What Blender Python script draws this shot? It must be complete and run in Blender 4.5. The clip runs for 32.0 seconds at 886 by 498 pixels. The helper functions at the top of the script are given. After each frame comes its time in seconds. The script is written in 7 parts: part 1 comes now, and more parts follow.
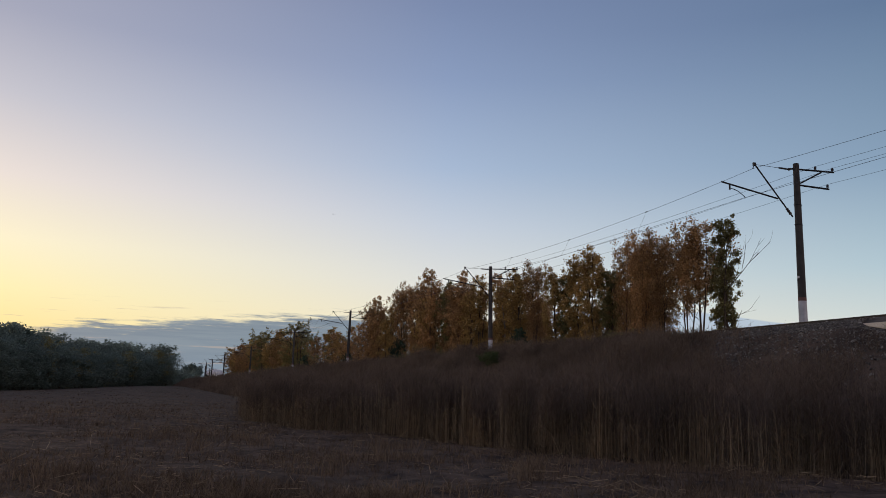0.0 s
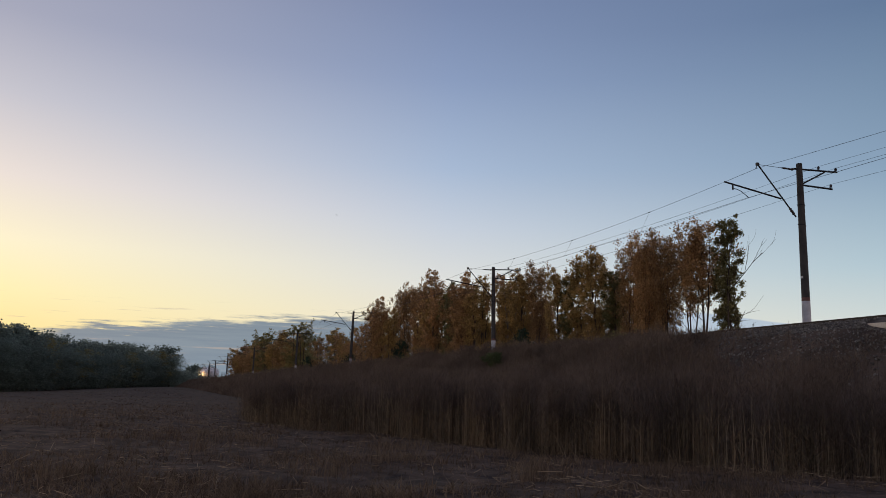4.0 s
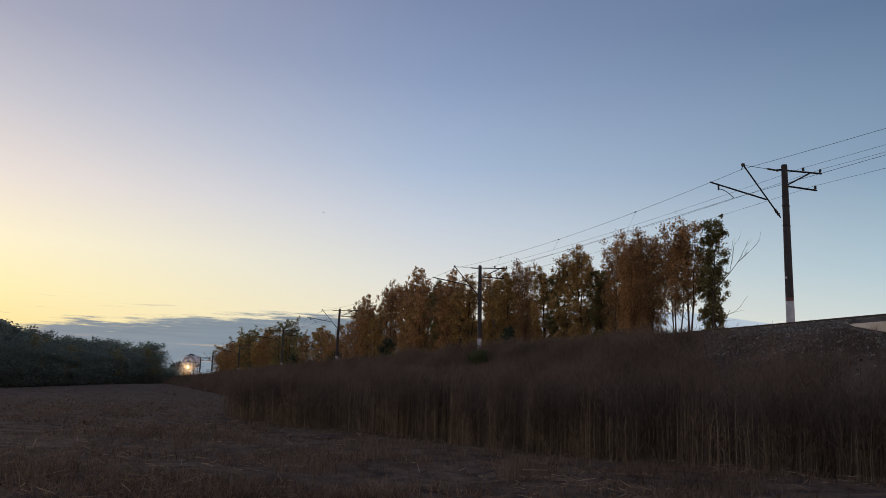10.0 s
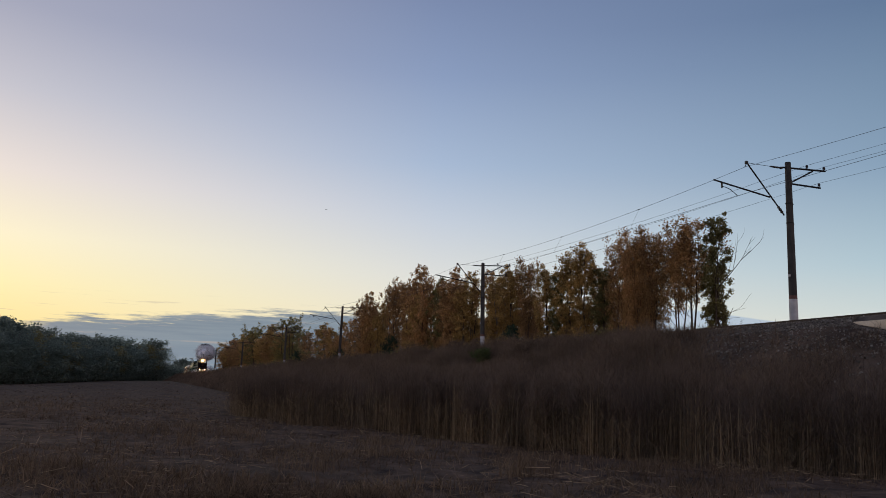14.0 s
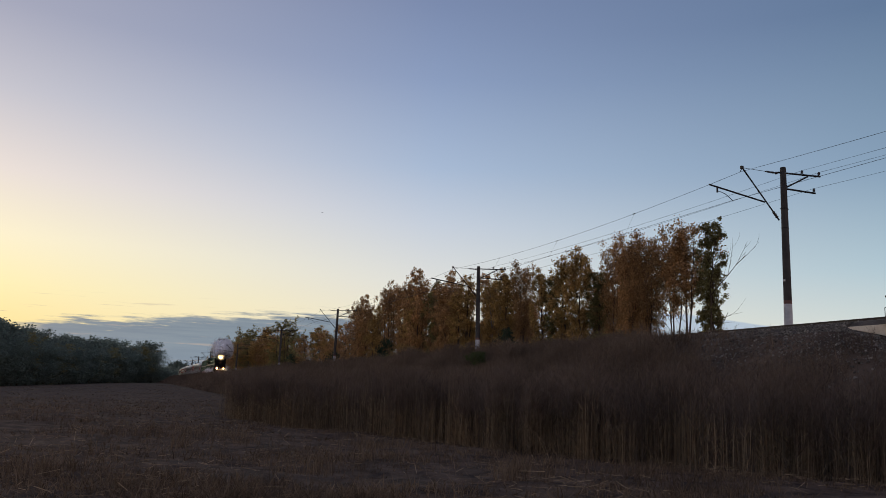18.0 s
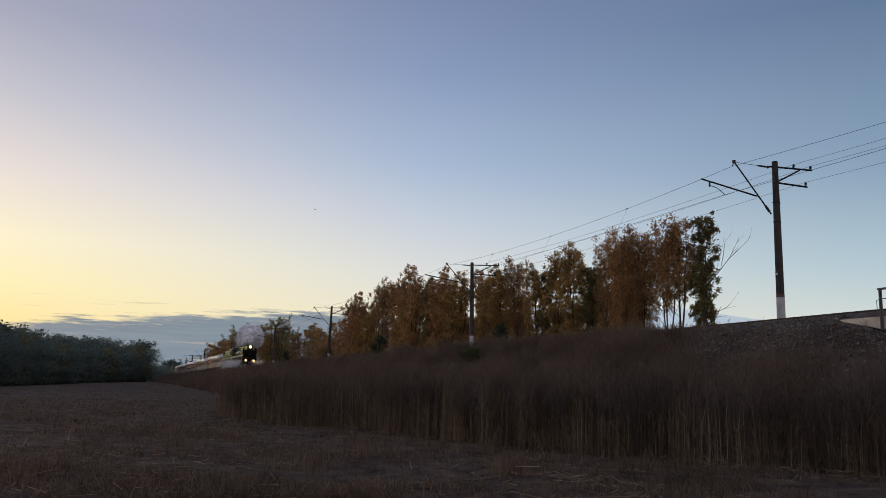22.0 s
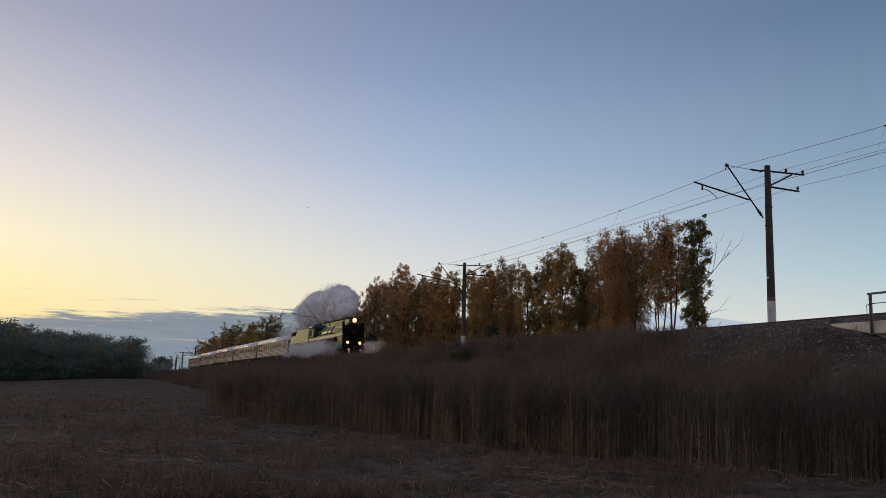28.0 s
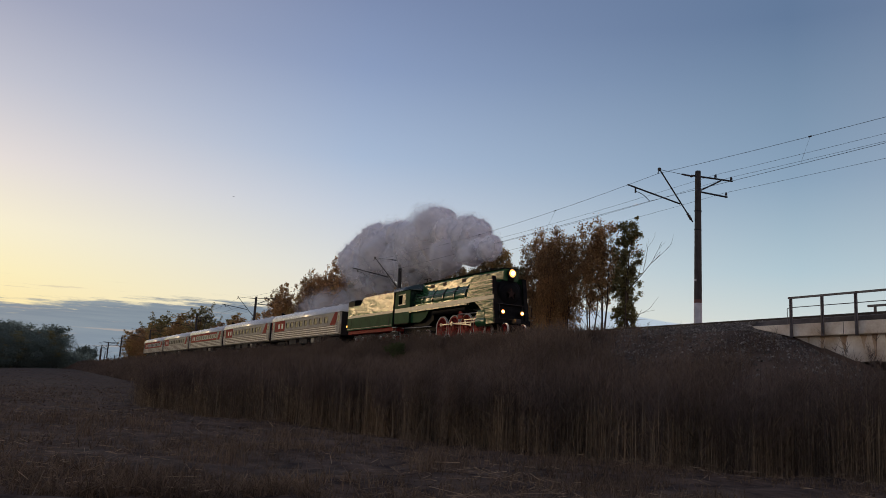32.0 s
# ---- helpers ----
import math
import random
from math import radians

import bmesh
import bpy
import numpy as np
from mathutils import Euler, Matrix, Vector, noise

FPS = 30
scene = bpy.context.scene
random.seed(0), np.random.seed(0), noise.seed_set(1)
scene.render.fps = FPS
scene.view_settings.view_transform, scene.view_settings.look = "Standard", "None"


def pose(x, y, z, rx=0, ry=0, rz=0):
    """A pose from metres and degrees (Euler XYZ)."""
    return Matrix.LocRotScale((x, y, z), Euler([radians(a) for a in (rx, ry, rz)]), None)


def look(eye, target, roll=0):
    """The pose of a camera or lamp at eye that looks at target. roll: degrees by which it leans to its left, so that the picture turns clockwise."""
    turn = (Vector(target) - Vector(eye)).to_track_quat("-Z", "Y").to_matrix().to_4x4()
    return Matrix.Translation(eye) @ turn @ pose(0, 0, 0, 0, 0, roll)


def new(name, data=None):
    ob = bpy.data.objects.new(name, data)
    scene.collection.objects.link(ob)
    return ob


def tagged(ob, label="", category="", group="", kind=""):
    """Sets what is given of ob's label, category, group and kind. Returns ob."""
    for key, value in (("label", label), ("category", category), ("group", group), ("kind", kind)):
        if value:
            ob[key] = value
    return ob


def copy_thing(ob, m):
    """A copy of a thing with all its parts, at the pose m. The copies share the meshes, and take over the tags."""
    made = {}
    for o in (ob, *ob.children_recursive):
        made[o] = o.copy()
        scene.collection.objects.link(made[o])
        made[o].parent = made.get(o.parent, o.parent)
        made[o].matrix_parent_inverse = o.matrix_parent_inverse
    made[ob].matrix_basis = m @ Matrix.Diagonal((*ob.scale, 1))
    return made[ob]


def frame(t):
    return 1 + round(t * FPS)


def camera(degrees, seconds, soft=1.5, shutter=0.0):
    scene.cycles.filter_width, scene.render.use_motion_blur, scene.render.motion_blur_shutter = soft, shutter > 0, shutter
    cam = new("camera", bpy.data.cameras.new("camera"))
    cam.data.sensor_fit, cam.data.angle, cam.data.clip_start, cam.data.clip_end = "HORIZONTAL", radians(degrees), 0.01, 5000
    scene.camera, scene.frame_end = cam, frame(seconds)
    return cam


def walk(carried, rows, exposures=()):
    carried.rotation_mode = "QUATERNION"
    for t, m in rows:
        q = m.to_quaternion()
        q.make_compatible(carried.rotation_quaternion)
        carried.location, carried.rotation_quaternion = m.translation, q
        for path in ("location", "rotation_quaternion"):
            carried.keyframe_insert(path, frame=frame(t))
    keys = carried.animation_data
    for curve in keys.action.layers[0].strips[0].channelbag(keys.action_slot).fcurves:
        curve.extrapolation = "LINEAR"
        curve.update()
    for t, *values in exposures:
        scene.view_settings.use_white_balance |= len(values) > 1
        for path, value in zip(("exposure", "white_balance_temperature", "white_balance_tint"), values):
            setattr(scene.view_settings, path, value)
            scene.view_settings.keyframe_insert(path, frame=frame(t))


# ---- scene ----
cam = camera(56.79, 32.0, soft=0.75)
PATH = [
    (0, pose(0, 0, 1.6, 100.375, -1.778, 67.715)),
    (0.5, pose(0, 0, 1.6, 100.443, -1.763, 67.767)),
    (1, pose(0, 0, 1.6, 100.452, -1.833, 67.708)),
    (1.5, pose(0, 0, 1.6, 100.484, -1.923, 67.719)),
    (2, pose(0, 0, 1.6, 100.632, -1.848, 67.812)),
    (2.5, pose(0, 0, 1.6, 100.622, -1.819, 67.774)),
    (3, pose(0, 0, 1.6, 100.512, -1.679, 67.813)),
    (3.5, pose(0, 0, 1.6, 100.439, -1.661, 67.946)),
    (5.5, pose(0, 0, 1.6, 100.273, -1.956, 67.605)),
    (6, pose(0, 0, 1.6, 100.171, -1.998, 67.511)),
    (6.5, pose(0, 0, 1.6, 100.106, -2.029, 67.375)),
    (7, pose(0, 0, 1.6, 100.107, -1.893, 67.295)),
    (7.5, pose(0, 0, 1.6, 100.173, -1.785, 67.318)),
    (8, pose(0, 0, 1.6, 100.410, -1.825, 67.371)),
    (8.5, pose(0, 0, 1.6, 100.465, -1.821, 67.367)),
    (9, pose(0, 0, 1.6, 100.306, -1.820, 67.277)),
    (9.5, pose(0, 0, 1.6, 100.234, -1.921, 67.085)),
    (10, pose(0, 0, 1.6, 100.315, -1.953, 66.946)),
    (10.5, pose(0, 0, 1.6, 100.313, -1.964, 66.929)),
    (11, pose(0, 0, 1.6, 100.205, -1.835, 66.945)),
    (11.5, pose(0, 0, 1.6, 100.191, -1.747, 66.978)),
    (12, pose(0, 0, 1.6, 100.234, -1.689, 67.012)),
    (12.5, pose(0, 0, 1.6, 100.225, -1.761, 67.070)),
    (13, pose(0, 0, 1.6, 100.171, -1.914, 67.149)),
    (13.5, pose(0, 0, 1.6, 100.174, -1.932, 67.151)),
    (14, pose(0, 0, 1.6, 100.130, -2.035, 67.139)),
    (14.5, pose(0, 0, 1.6, 99.971, -2.205, 67.100)),
    (16.5, pose(0, 0, 1.6, 100.336, -2.063, 66.947)),
    (17, pose(0, 0, 1.6, 100.336, -2.178, 66.900)),
    (17.5, pose(0, 0, 1.6, 100.352, -2.283, 66.853)),
    (18, pose(0, 0, 1.6, 100.371, -2.254, 66.791)),
    (18.5, pose(0, 0, 1.6, 100.304, -2.101, 66.744)),
    (19, pose(0, 0, 1.6, 100.288, -2.043, 66.712)),
    (19.5, pose(0, 0, 1.6, 100.310, -1.980, 66.711)),
    (20, pose(0, 0, 1.6, 100.255, -1.976, 66.618)),
    (20.5, pose(0, 0, 1.6, 100.136, -1.922, 66.507)),
    (21, pose(0, 0, 1.6, 100.113, -1.850, 66.444)),
    (21.5, pose(0, 0, 1.6, 100.156, -1.796, 66.415)),
    (22, pose(0, 0, 1.6, 100.134, -1.728, 66.417)),
    (22.5, pose(0, 0, 1.6, 100.167, -1.665, 66.438)),
    (23, pose(0, 0, 1.6, 100.088, -1.769, 66.437)),
    (23.5, pose(0, 0, 1.6, 99.936, -1.802, 66.390)),
    (24, pose(0, 0, 1.6, 99.877, -1.688, 66.374)),
    (24.5, pose(0, 0, 1.6, 99.915, -1.635, 66.345)),
    (25, pose(0, 0, 1.6, 100.001, -1.620, 66.333)),
    (25.5, pose(0, 0, 1.6, 100.028, -1.769, 66.265)),
    (27.5, pose(0, 0, 1.6, 100.164, -2.194, 65.932)),
    (28, pose(0, 0, 1.6, 100.141, -2.321, 65.792)),
    (28.5, pose(0, 0, 1.6, 100.192, -2.419, 65.657)),
    (29, pose(0, 0, 1.6, 100.239, -2.408, 65.603)),
    (29.5, pose(0, 0, 1.6, 100.147, -2.459, 65.476)),
    (30, pose(0, 0, 1.6, 100.079, -2.650, 65.351)),
    (30.5, pose(0, 0, 1.6, 100.048, -2.786, 65.187)),
    (31, pose(0, 0, 1.6, 99.953, -2.889, 64.775)),
    (31.5, pose(0, 0, 1.6, 99.939, -3.043, 63.344)),
    (32, pose(0, 0, 1.6, 100.034, -3.095, 61.126))]
walk(cam, PATH)

# ---- sky, sun and exposure: dusk, the sun just gone behind the wood at the field's end ----
SUN_AZ = radians(-16)
GLOW_AZ = radians(-27)


def lin(c):
    """sRGB 0 to 255 to linear."""
    return tuple((v / 255 / 12.92) if v / 255 <= 0.04045 else ((v / 255 + 0.055) / 1.055) ** 2.4 for v in c)


def build_sky():
    w = bpy.data.worlds.new("dusk_sky")
    scene.world = w
    w.use_nodes = True
    nt = w.node_tree
    nt.nodes.clear()
    N, L = nt.nodes, nt.links

    def put(sock, v):
        if isinstance(v, bpy.types.NodeSocket):
            L.new(v, sock)
        else:
            sock.default_value = v

    def M(op, a, b=0.0, c=0.0):
        n = N.new("ShaderNodeMath")
        n.operation = op
        for s, v in zip(n.inputs, (a, b, c)):
            put(s, v)
        return n.outputs[0]

    def span(v, a, b, lo=0.0, hi=1.0, smooth=False):
        n = N.new("ShaderNodeMapRange")
        n.interpolation_type = "SMOOTHSTEP" if smooth else "LINEAR"
        for s, x in zip(n.inputs, (v, a, b, lo, hi)):
            put(s, x)
        return n.outputs[0]

    def ramp(fac, stops):
        n = N.new("ShaderNodeValToRGB")
        e = n.color_ramp.elements
        while len(e) < len(stops):
            e.new(0.5)
        for el, (p, c) in zip(e, stops):
            el.position = p / 90
            el.color = (*lin(c), 1)
        put(n.inputs[0], fac)
        return n.outputs[0]

    def mix(f, a, b):
        n = N.new("ShaderNodeMix")
        n.data_type = "RGBA"
        put(n.inputs[0], f)
        put(n.inputs[6], a)
        put(n.inputs[7], b)
        return n.outputs[2]

    tc = N.new("ShaderNodeTexCoord")
    sep = N.new("ShaderNodeSeparateXYZ")
    L.new(tc.outputs["Generated"], sep.inputs[0])
    x, y, z = sep.outputs
    elv = M("ARCSINE", z)
    az = M("ARCTAN2", y, M("MULTIPLY", x, -1.0))
    flat = M("SQRT", M("ADD", M("ADD", M("MULTIPLY", x, x), M("MULTIPLY", y, y)), 1e-6))
    cosine = M("DIVIDE", M("ADD", M("MULTIPLY", x, -math.cos(SUN_AZ)), M("MULTIPLY", y, math.sin(SUN_AZ))), flat)
    ang = M("ARCCOSINE", M("MINIMUM", M("MAXIMUM", cosine, -1.0), 1.0))
    f = M("DIVIDE", M("MAXIMUM", elv, 0.0), math.pi / 2)
    near = ramp(f, SKY_NEAR)
    mid = ramp(f, SKY_MID)
    far = ramp(f, SKY_FAR)
    back = ramp(f, SKY_BACK)
    c = mix(span(ang, radians(8), radians(38)), near, mid)
    c = mix(span(ang, radians(38), radians(68)), c, far)
    c = mix(span(ang, radians(68), radians(170)), c, back)

    # low bank of streaky cloud over the horizon
    def clouds(sx, sy, off, detail=5.0):
        comb = N.new("ShaderNodeCombineXYZ")
        put(comb.inputs[0], M("MULTIPLY", az, sx))
        put(comb.inputs[1], M("MULTIPLY", elv, sy))
        comb.inputs[2].default_value = off
        n = N.new("ShaderNodeTexNoise")
        n.inputs["Scale"].default_value = 1.0
        n.inputs["Detail"].default_value = detail
        n.inputs["Roughness"].default_value = 0.62
        L.new(comb.outputs[0], n.inputs["Vector"])
        return n.outputs[0]

    top = span(az, radians(-6), radians(12), radians(3.5), radians(5.35))
    edge = M("ADD", M("SUBTRACT", top, elv), M("MULTIPLY", M("SUBTRACT", clouds(17, 190, 3.1), 0.5), radians(2.6)))
    bank = span(edge, radians(-0.25), radians(0.35), 0, 1, True)
    bank = M("MULTIPLY", bank, span(az, radians(-7), radians(-2.5), 0, 1, True))
    bank = M("MULTIPLY", bank, span(az, radians(34), radians(16), 0, 1, True))
    shade = mix(span(clouds(7, 120, 8.0), 0.35, 0.7), (*lin((95, 117, 141)), 1), (*lin((130, 146, 160)), 1))
    shade = mix(span(elv, radians(1.2), radians(5.0)), (*lin((108, 136, 160)), 1), shade)
    c = mix(M("MULTIPLY", bank, 0.93), c, shade)
    # thin streaks above the bank
    streak = span(clouds(12, 260, 21.0), 0.58, 0.70, 0, 0.6, True)
    streak = M("MULTIPLY", streak, span(elv, radians(6.4), radians(4.6), 0, 1, True))
    c = mix(M("MULTIPLY", streak, span(az, radians(26), radians(10), 0, 1, True)), c, (*lin((178, 166, 158)), 1))
    # pale far bank towards the north
    rim = M("ADD", span(az, radians(39.5), radians(45.5), radians(6.15), radians(5.3)), M("MULTIPLY", clouds(6, 30, 40.0), radians(0.25)))
    pale = span(M("SUBTRACT", rim, elv), 0.0, radians(0.12), 0, 0.8, True)
    pale = M("MULTIPLY", pale, span(az, radians(24), radians(30), 0, 1, True))
    pale = M("MULTIPLY", pale, span(az, radians(47), radians(44), 0, 1, True))
    c = mix(pale, c, (*lin((168, 186, 206)), 1))

    low = N.new("ShaderNodeBackground")
    L.new(c, low.inputs[0])
    low.inputs[1].default_value = SKY_STRENGTH
    # a trace of the clear-air scattering of a sun on the horizon
    air = N.new("ShaderNodeTexSky")
    air.sky_type = "NISHITA"
    air.sun_disc = False
    air.sun_elevation = radians(1.5)
    air.sun_rotation = radians(-90) + SUN_AZ
    air.air_density = 1.0
    haze = N.new("ShaderNodeBackground")
    L.new(air.outputs[0], haze.inputs[0])
    haze.inputs[1].default_value = 0.004
    add = N.new("ShaderNodeAddShader")
    L.new(low.outputs[0], add.inputs[0])
    L.new(haze.outputs[0], add.inputs[1])
    out = N.new("ShaderNodeOutputWorld")
    L.new(add.outputs[0], out.inputs[0])


SKY_STRENGTH = 1.0
SKY_NEAR = [(0, (248, 214, 140)), (3, (252, 226, 152)), (6, (255, 240, 182)), (9, (254, 242, 206)), (13, (236, 224, 216)),
            (18, (199, 197, 206)), (23, (166, 168, 187)), (40, (128, 134, 162)), (90, (112, 122, 150))]
SKY_MID = [(0, (240, 226, 196)), (4, (240, 230, 204)), (8, (221, 222, 218)), (12, (197, 206, 219)), (16, (167, 185, 211)),
           (22, (138, 156, 190)), (27, (122, 138, 173)), (45, (104, 118, 152)), (90, (112, 122, 150))]
SKY_FAR = [(0, (226, 220, 206)), (4, (219, 219, 209)), (6, (202, 213, 213)), (9, (176, 198, 209)), (15, (136, 161, 185)),
           (25, (98, 121, 153)), (45, (92, 110, 146)), (90, (112, 122, 150))]
SKY_BACK = [(0, (196, 178, 172)), (6, (226, 200, 188)), (14, (222, 198, 190)), (24, (186, 178, 188)), (45, (132, 138, 162)), (90, (112, 122, 150))]
build_sky()

sun = new("sun", bpy.data.lights.new("sun", "SUN"))
sun.data.energy = 0.3
sun.data.angle = radians(6)
sun.data.color = (1.0, 0.66, 0.32)
sun.matrix_world = look((-math.cos(GLOW_AZ) * 100, math.sin(GLOW_AZ) * 100, 100 * math.tan(radians(10))), (0, 0, 0))
scene.view_settings.exposure = 0.0

# ---- materials ----
def mat(name, c1, c2=None, scale=4.0, rough=0.8, metal=0.0, bump=0.3, fine=40.0, dist=0.02, spread=0.0, island=0.0, coords="Object",
        translucent=0.0, alpha=1.0, stretch=None, spec=0.5):
    """Two-scale procedural surface: c1 and c2 mixed by broad patches and fine grain, with relief and uneven gloss."""
    m = bpy.data.materials.new(name)
    m.use_nodes = True
    nt = m.node_tree
    N, L = nt.nodes, nt.links
    b = N["Principled BSDF"]
    c2 = c2 or tuple(v * 0.7 for v in c1)
    tc = N.new("ShaderNodeTexCoord")
    vec = tc.outputs[coords]
    if stretch:
        mp = N.new("ShaderNodeMapping")
        mp.inputs["Scale"].default_value = stretch
        L.new(vec, mp.inputs[0])
        vec = mp.outputs[0]
    n1, n2 = N.new("ShaderNodeTexNoise"), N.new("ShaderNodeTexNoise")
    for n, s in ((n1, scale), (n2, fine)):
        n.inputs["Scale"].default_value = s
        n.inputs["Detail"].default_value = 5
        L.new(vec, n.inputs["Vector"])
    r = N.new("ShaderNodeMapRange")
    r.inputs[1].default_value, r.inputs[2].default_value = 0.32, 0.68
    L.new(n1.outputs[0], r.inputs[0])
    add = N.new("ShaderNodeMath")
    add.operation = "MULTIPLY_ADD"
    add.use_clamp = True
    L.new(n2.outputs[0], add.inputs[0])
    add.inputs[1].default_value = 0.6
    sub = N.new("ShaderNodeMath")
    sub.operation = "SUBTRACT"
    L.new(r.outputs[0], sub.inputs[0])
    sub.inputs[1].default_value = 0.3
    L.new(sub.outputs[0], add.inputs[2])
    mx = N.new("ShaderNodeMix")
    mx.data_type = "RGBA"
    L.new(add.outputs[0], mx.inputs[0])
    mx.inputs[6].default_value, mx.inputs[7].default_value = (*c1, 1), (*c2, 1)
    col = mx.outputs[2]
    for amount, node, out in ((spread, "ShaderNodeObjectInfo", "Random"), (island, "ShaderNodeNewGeometry", "Random Per Island")):
        if amount:
            oi = N.new(node)
            rr = N.new("ShaderNodeMapRange")
            rr.inputs[3].default_value, rr.inputs[4].default_value = 1 - amount, 1 + amount
            L.new(oi.outputs[out], rr.inputs[0])
            hs = N.new("ShaderNodeHueSaturation")
            L.new(rr.outputs[0], hs.inputs["Value"])
            L.new(col, hs.inputs["Color"])
            col = hs.outputs[0]
    L.new(col, b.inputs["Base Color"])
    b.inputs["Metallic"].default_value = metal
    b.inputs["Specular IOR Level"].default_value = spec
    rg = N.new("ShaderNodeMapRange")
    rg.inputs[3].default_value, rg.inputs[4].default_value = max(0.03, rough - 0.12), min(1, rough + 0.12)
    L.new(n2.outputs[0], rg.inputs[0])
    L.new(rg.outputs[0], b.inputs["Roughness"])
    if bump:
        bp = N.new("ShaderNodeBump")
        bp.inputs["Strength"].default_value, bp.inputs["Distance"].default_value = bump, dist
        L.new(n2.outputs[0], bp.inputs["Height"])
        L.new(bp.outputs[0], b.inputs["Normal"])
    b.inputs["Alpha"].default_value = alpha
    if translucent:
        t = N.new("ShaderNodeBsdfTranslucent")
        L.new(col, t.inputs[0])
        ms = N.new("ShaderNodeMixShader")
        ms.inputs[0].default_value = translucent
        L.new(b.outputs[0], ms.inputs[1])
        L.new(t.outputs[0], ms.inputs[2])
        L.new(ms.outputs[0], N["Material Output"].inputs[0])
    return m


def glow(name, colour, strength):
    m = bpy.data.materials.new(name)
    m.use_nodes = True
    b = m.node_tree.nodes["Principled BSDF"]
    b.inputs["Base Color"].default_value = (*colour, 1)
    b.inputs["Emission Color"].default_value = (*colour, 1)
    b.inputs["Emission Strength"].default_value = strength
    return m


def glass(name, tint, rough=0.08):
    m = bpy.data.materials.new(name)
    m.use_nodes = True
    b = m.node_tree.nodes["Principled BSDF"]
    b.inputs["Base Color"].default_value = (*tint, 1)
    b.inputs["Roughness"].default_value = rough
    b.inputs["IOR"].default_value = 1.5
    b.inputs["Specular IOR Level"].default_value = 0.2
    return m


M_FIELD = mat("dry_mown_field", (0.13, 0.087, 0.063), (0.03, 0.021, 0.018), scale=1.3, fine=4.0, bump=0.9, dist=0.15, rough=0.95, spec=0.1)
M_BANK = mat("earth_bank", (0.13, 0.088, 0.064), (0.065, 0.045, 0.035), scale=0.5, fine=8.0, bump=0.8, dist=0.08, rough=0.95, spec=0.1)
M_BALLAST = mat("grey_ballast", (0.13, 0.105, 0.09), (0.06, 0.05, 0.045), scale=1.2, fine=14.0, bump=1.0, dist=0.06, rough=0.9, spec=0.2)
M_STONE = mat("crushed_stone", (0.23, 0.2, 0.175), (0.08, 0.068, 0.06), scale=3.0, fine=30.0, island=0.55, rough=0.85, spec=0.2)
M_PATH = mat("pale_dirt_track", (0.30, 0.26, 0.22), (0.2, 0.17, 0.14), scale=0.3, fine=5.0, rough=0.95, spec=0.1)
M_REED = mat("dry_reed", (0.29, 0.205, 0.13), (0.15, 0.11, 0.075), scale=0.35, fine=4.0, island=0.75, rough=0.8, bump=0, translucent=0.3, spec=0.15)
M_PLUME = mat("reed_plume", (0.19, 0.138, 0.108), (0.11, 0.082, 0.068), scale=0.3, fine=5.0, island=0.4, rough=0.9, bump=0, translucent=0.35, spec=0.05)
M_WEED = mat("brown_weed", (0.215, 0.152, 0.11), (0.125, 0.092, 0.07), scale=0.25, fine=5.0, island=0.45, rough=0.9, bump=0, translucent=0.3, spec=0.1)
M_STRAW = mat("pale_straw", (0.3, 0.21, 0.13), (0.18, 0.12, 0.075), scale=2.0, fine=20.0, island=0.5, rough=0.7, bump=0, spec=0.2)
M_TUFT = mat("dry_grass", (0.2, 0.14, 0.094), (0.095, 0.068, 0.05), scale=0.3, fine=4.0, island=0.5, rough=0.85, bump=0, translucent=0.25, spec=0.1)
M_GREENLEAF = mat("dull_green_leaf", (0.09, 0.11, 0.035), (0.05, 0.065, 0.024), scale=0.6, fine=6.0, island=0.4, rough=0.6, bump=0, translucent=0.35, spec=0.2)
M_BARK = mat("grey_brown_bark", (0.13, 0.095, 0.07), (0.06, 0.045, 0.036), scale=2.0, fine=16.0, bump=0.9, dist=0.03, rough=0.95, stretch=(1, 1, 0.25), spec=0.1)
M_PALEBARK = mat("pale_bark", (0.34, 0.31, 0.28), (0.14, 0.12, 0.1), scale=2.0, fine=12.0, bump=0.7, dist=0.03, rough=0.9, stretch=(1, 1, 0.4), spec=0.1)
M_LEAF = [mat("rust_autumn_leaf", (0.54, 0.31, 0.135), (0.34, 0.2, 0.093), scale=0.25, fine=3.0, island=0.45, spread=0.2, rough=0.6, bump=0, translucent=0.5, spec=0.25),
          mat("ochre_autumn_leaf", (0.56, 0.355, 0.126), (0.35, 0.226, 0.088), scale=0.25, fine=3.0, island=0.45, spread=0.2, rough=0.6, bump=0, translucent=0.5, spec=0.25),
          mat("olive_autumn_leaf", (0.33, 0.275, 0.108), (0.2, 0.172, 0.074), scale=0.25, fine=3.0, island=0.4, spread=0.2, rough=0.6, bump=0, translucent=0.5, spec=0.25)]
# the distance's haze is put into this paler foliage colour
M_PINE = mat("hazed_wood_foliage", (0.235, 0.285, 0.245), (0.14, 0.175, 0.15), scale=0.2, fine=2.0, island=0.4, spread=0.2, rough=0.8, bump=0, translucent=0.45, spec=0.1)
M_SPRUCE = mat("dark_spruce", (0.055, 0.085, 0.05), (0.03, 0.05, 0.032), scale=0.5, fine=5.0, island=0.4, rough=0.7, bump=0, translucent=0.2, spec=0.15)
M_CONCRETE = mat("weathered_concrete", (0.86, 0.75, 0.63), (0.5, 0.36, 0.25), scale=0.9, fine=14.0, bump=0.5, dist=0.02, rough=0.9, spec=0.25)
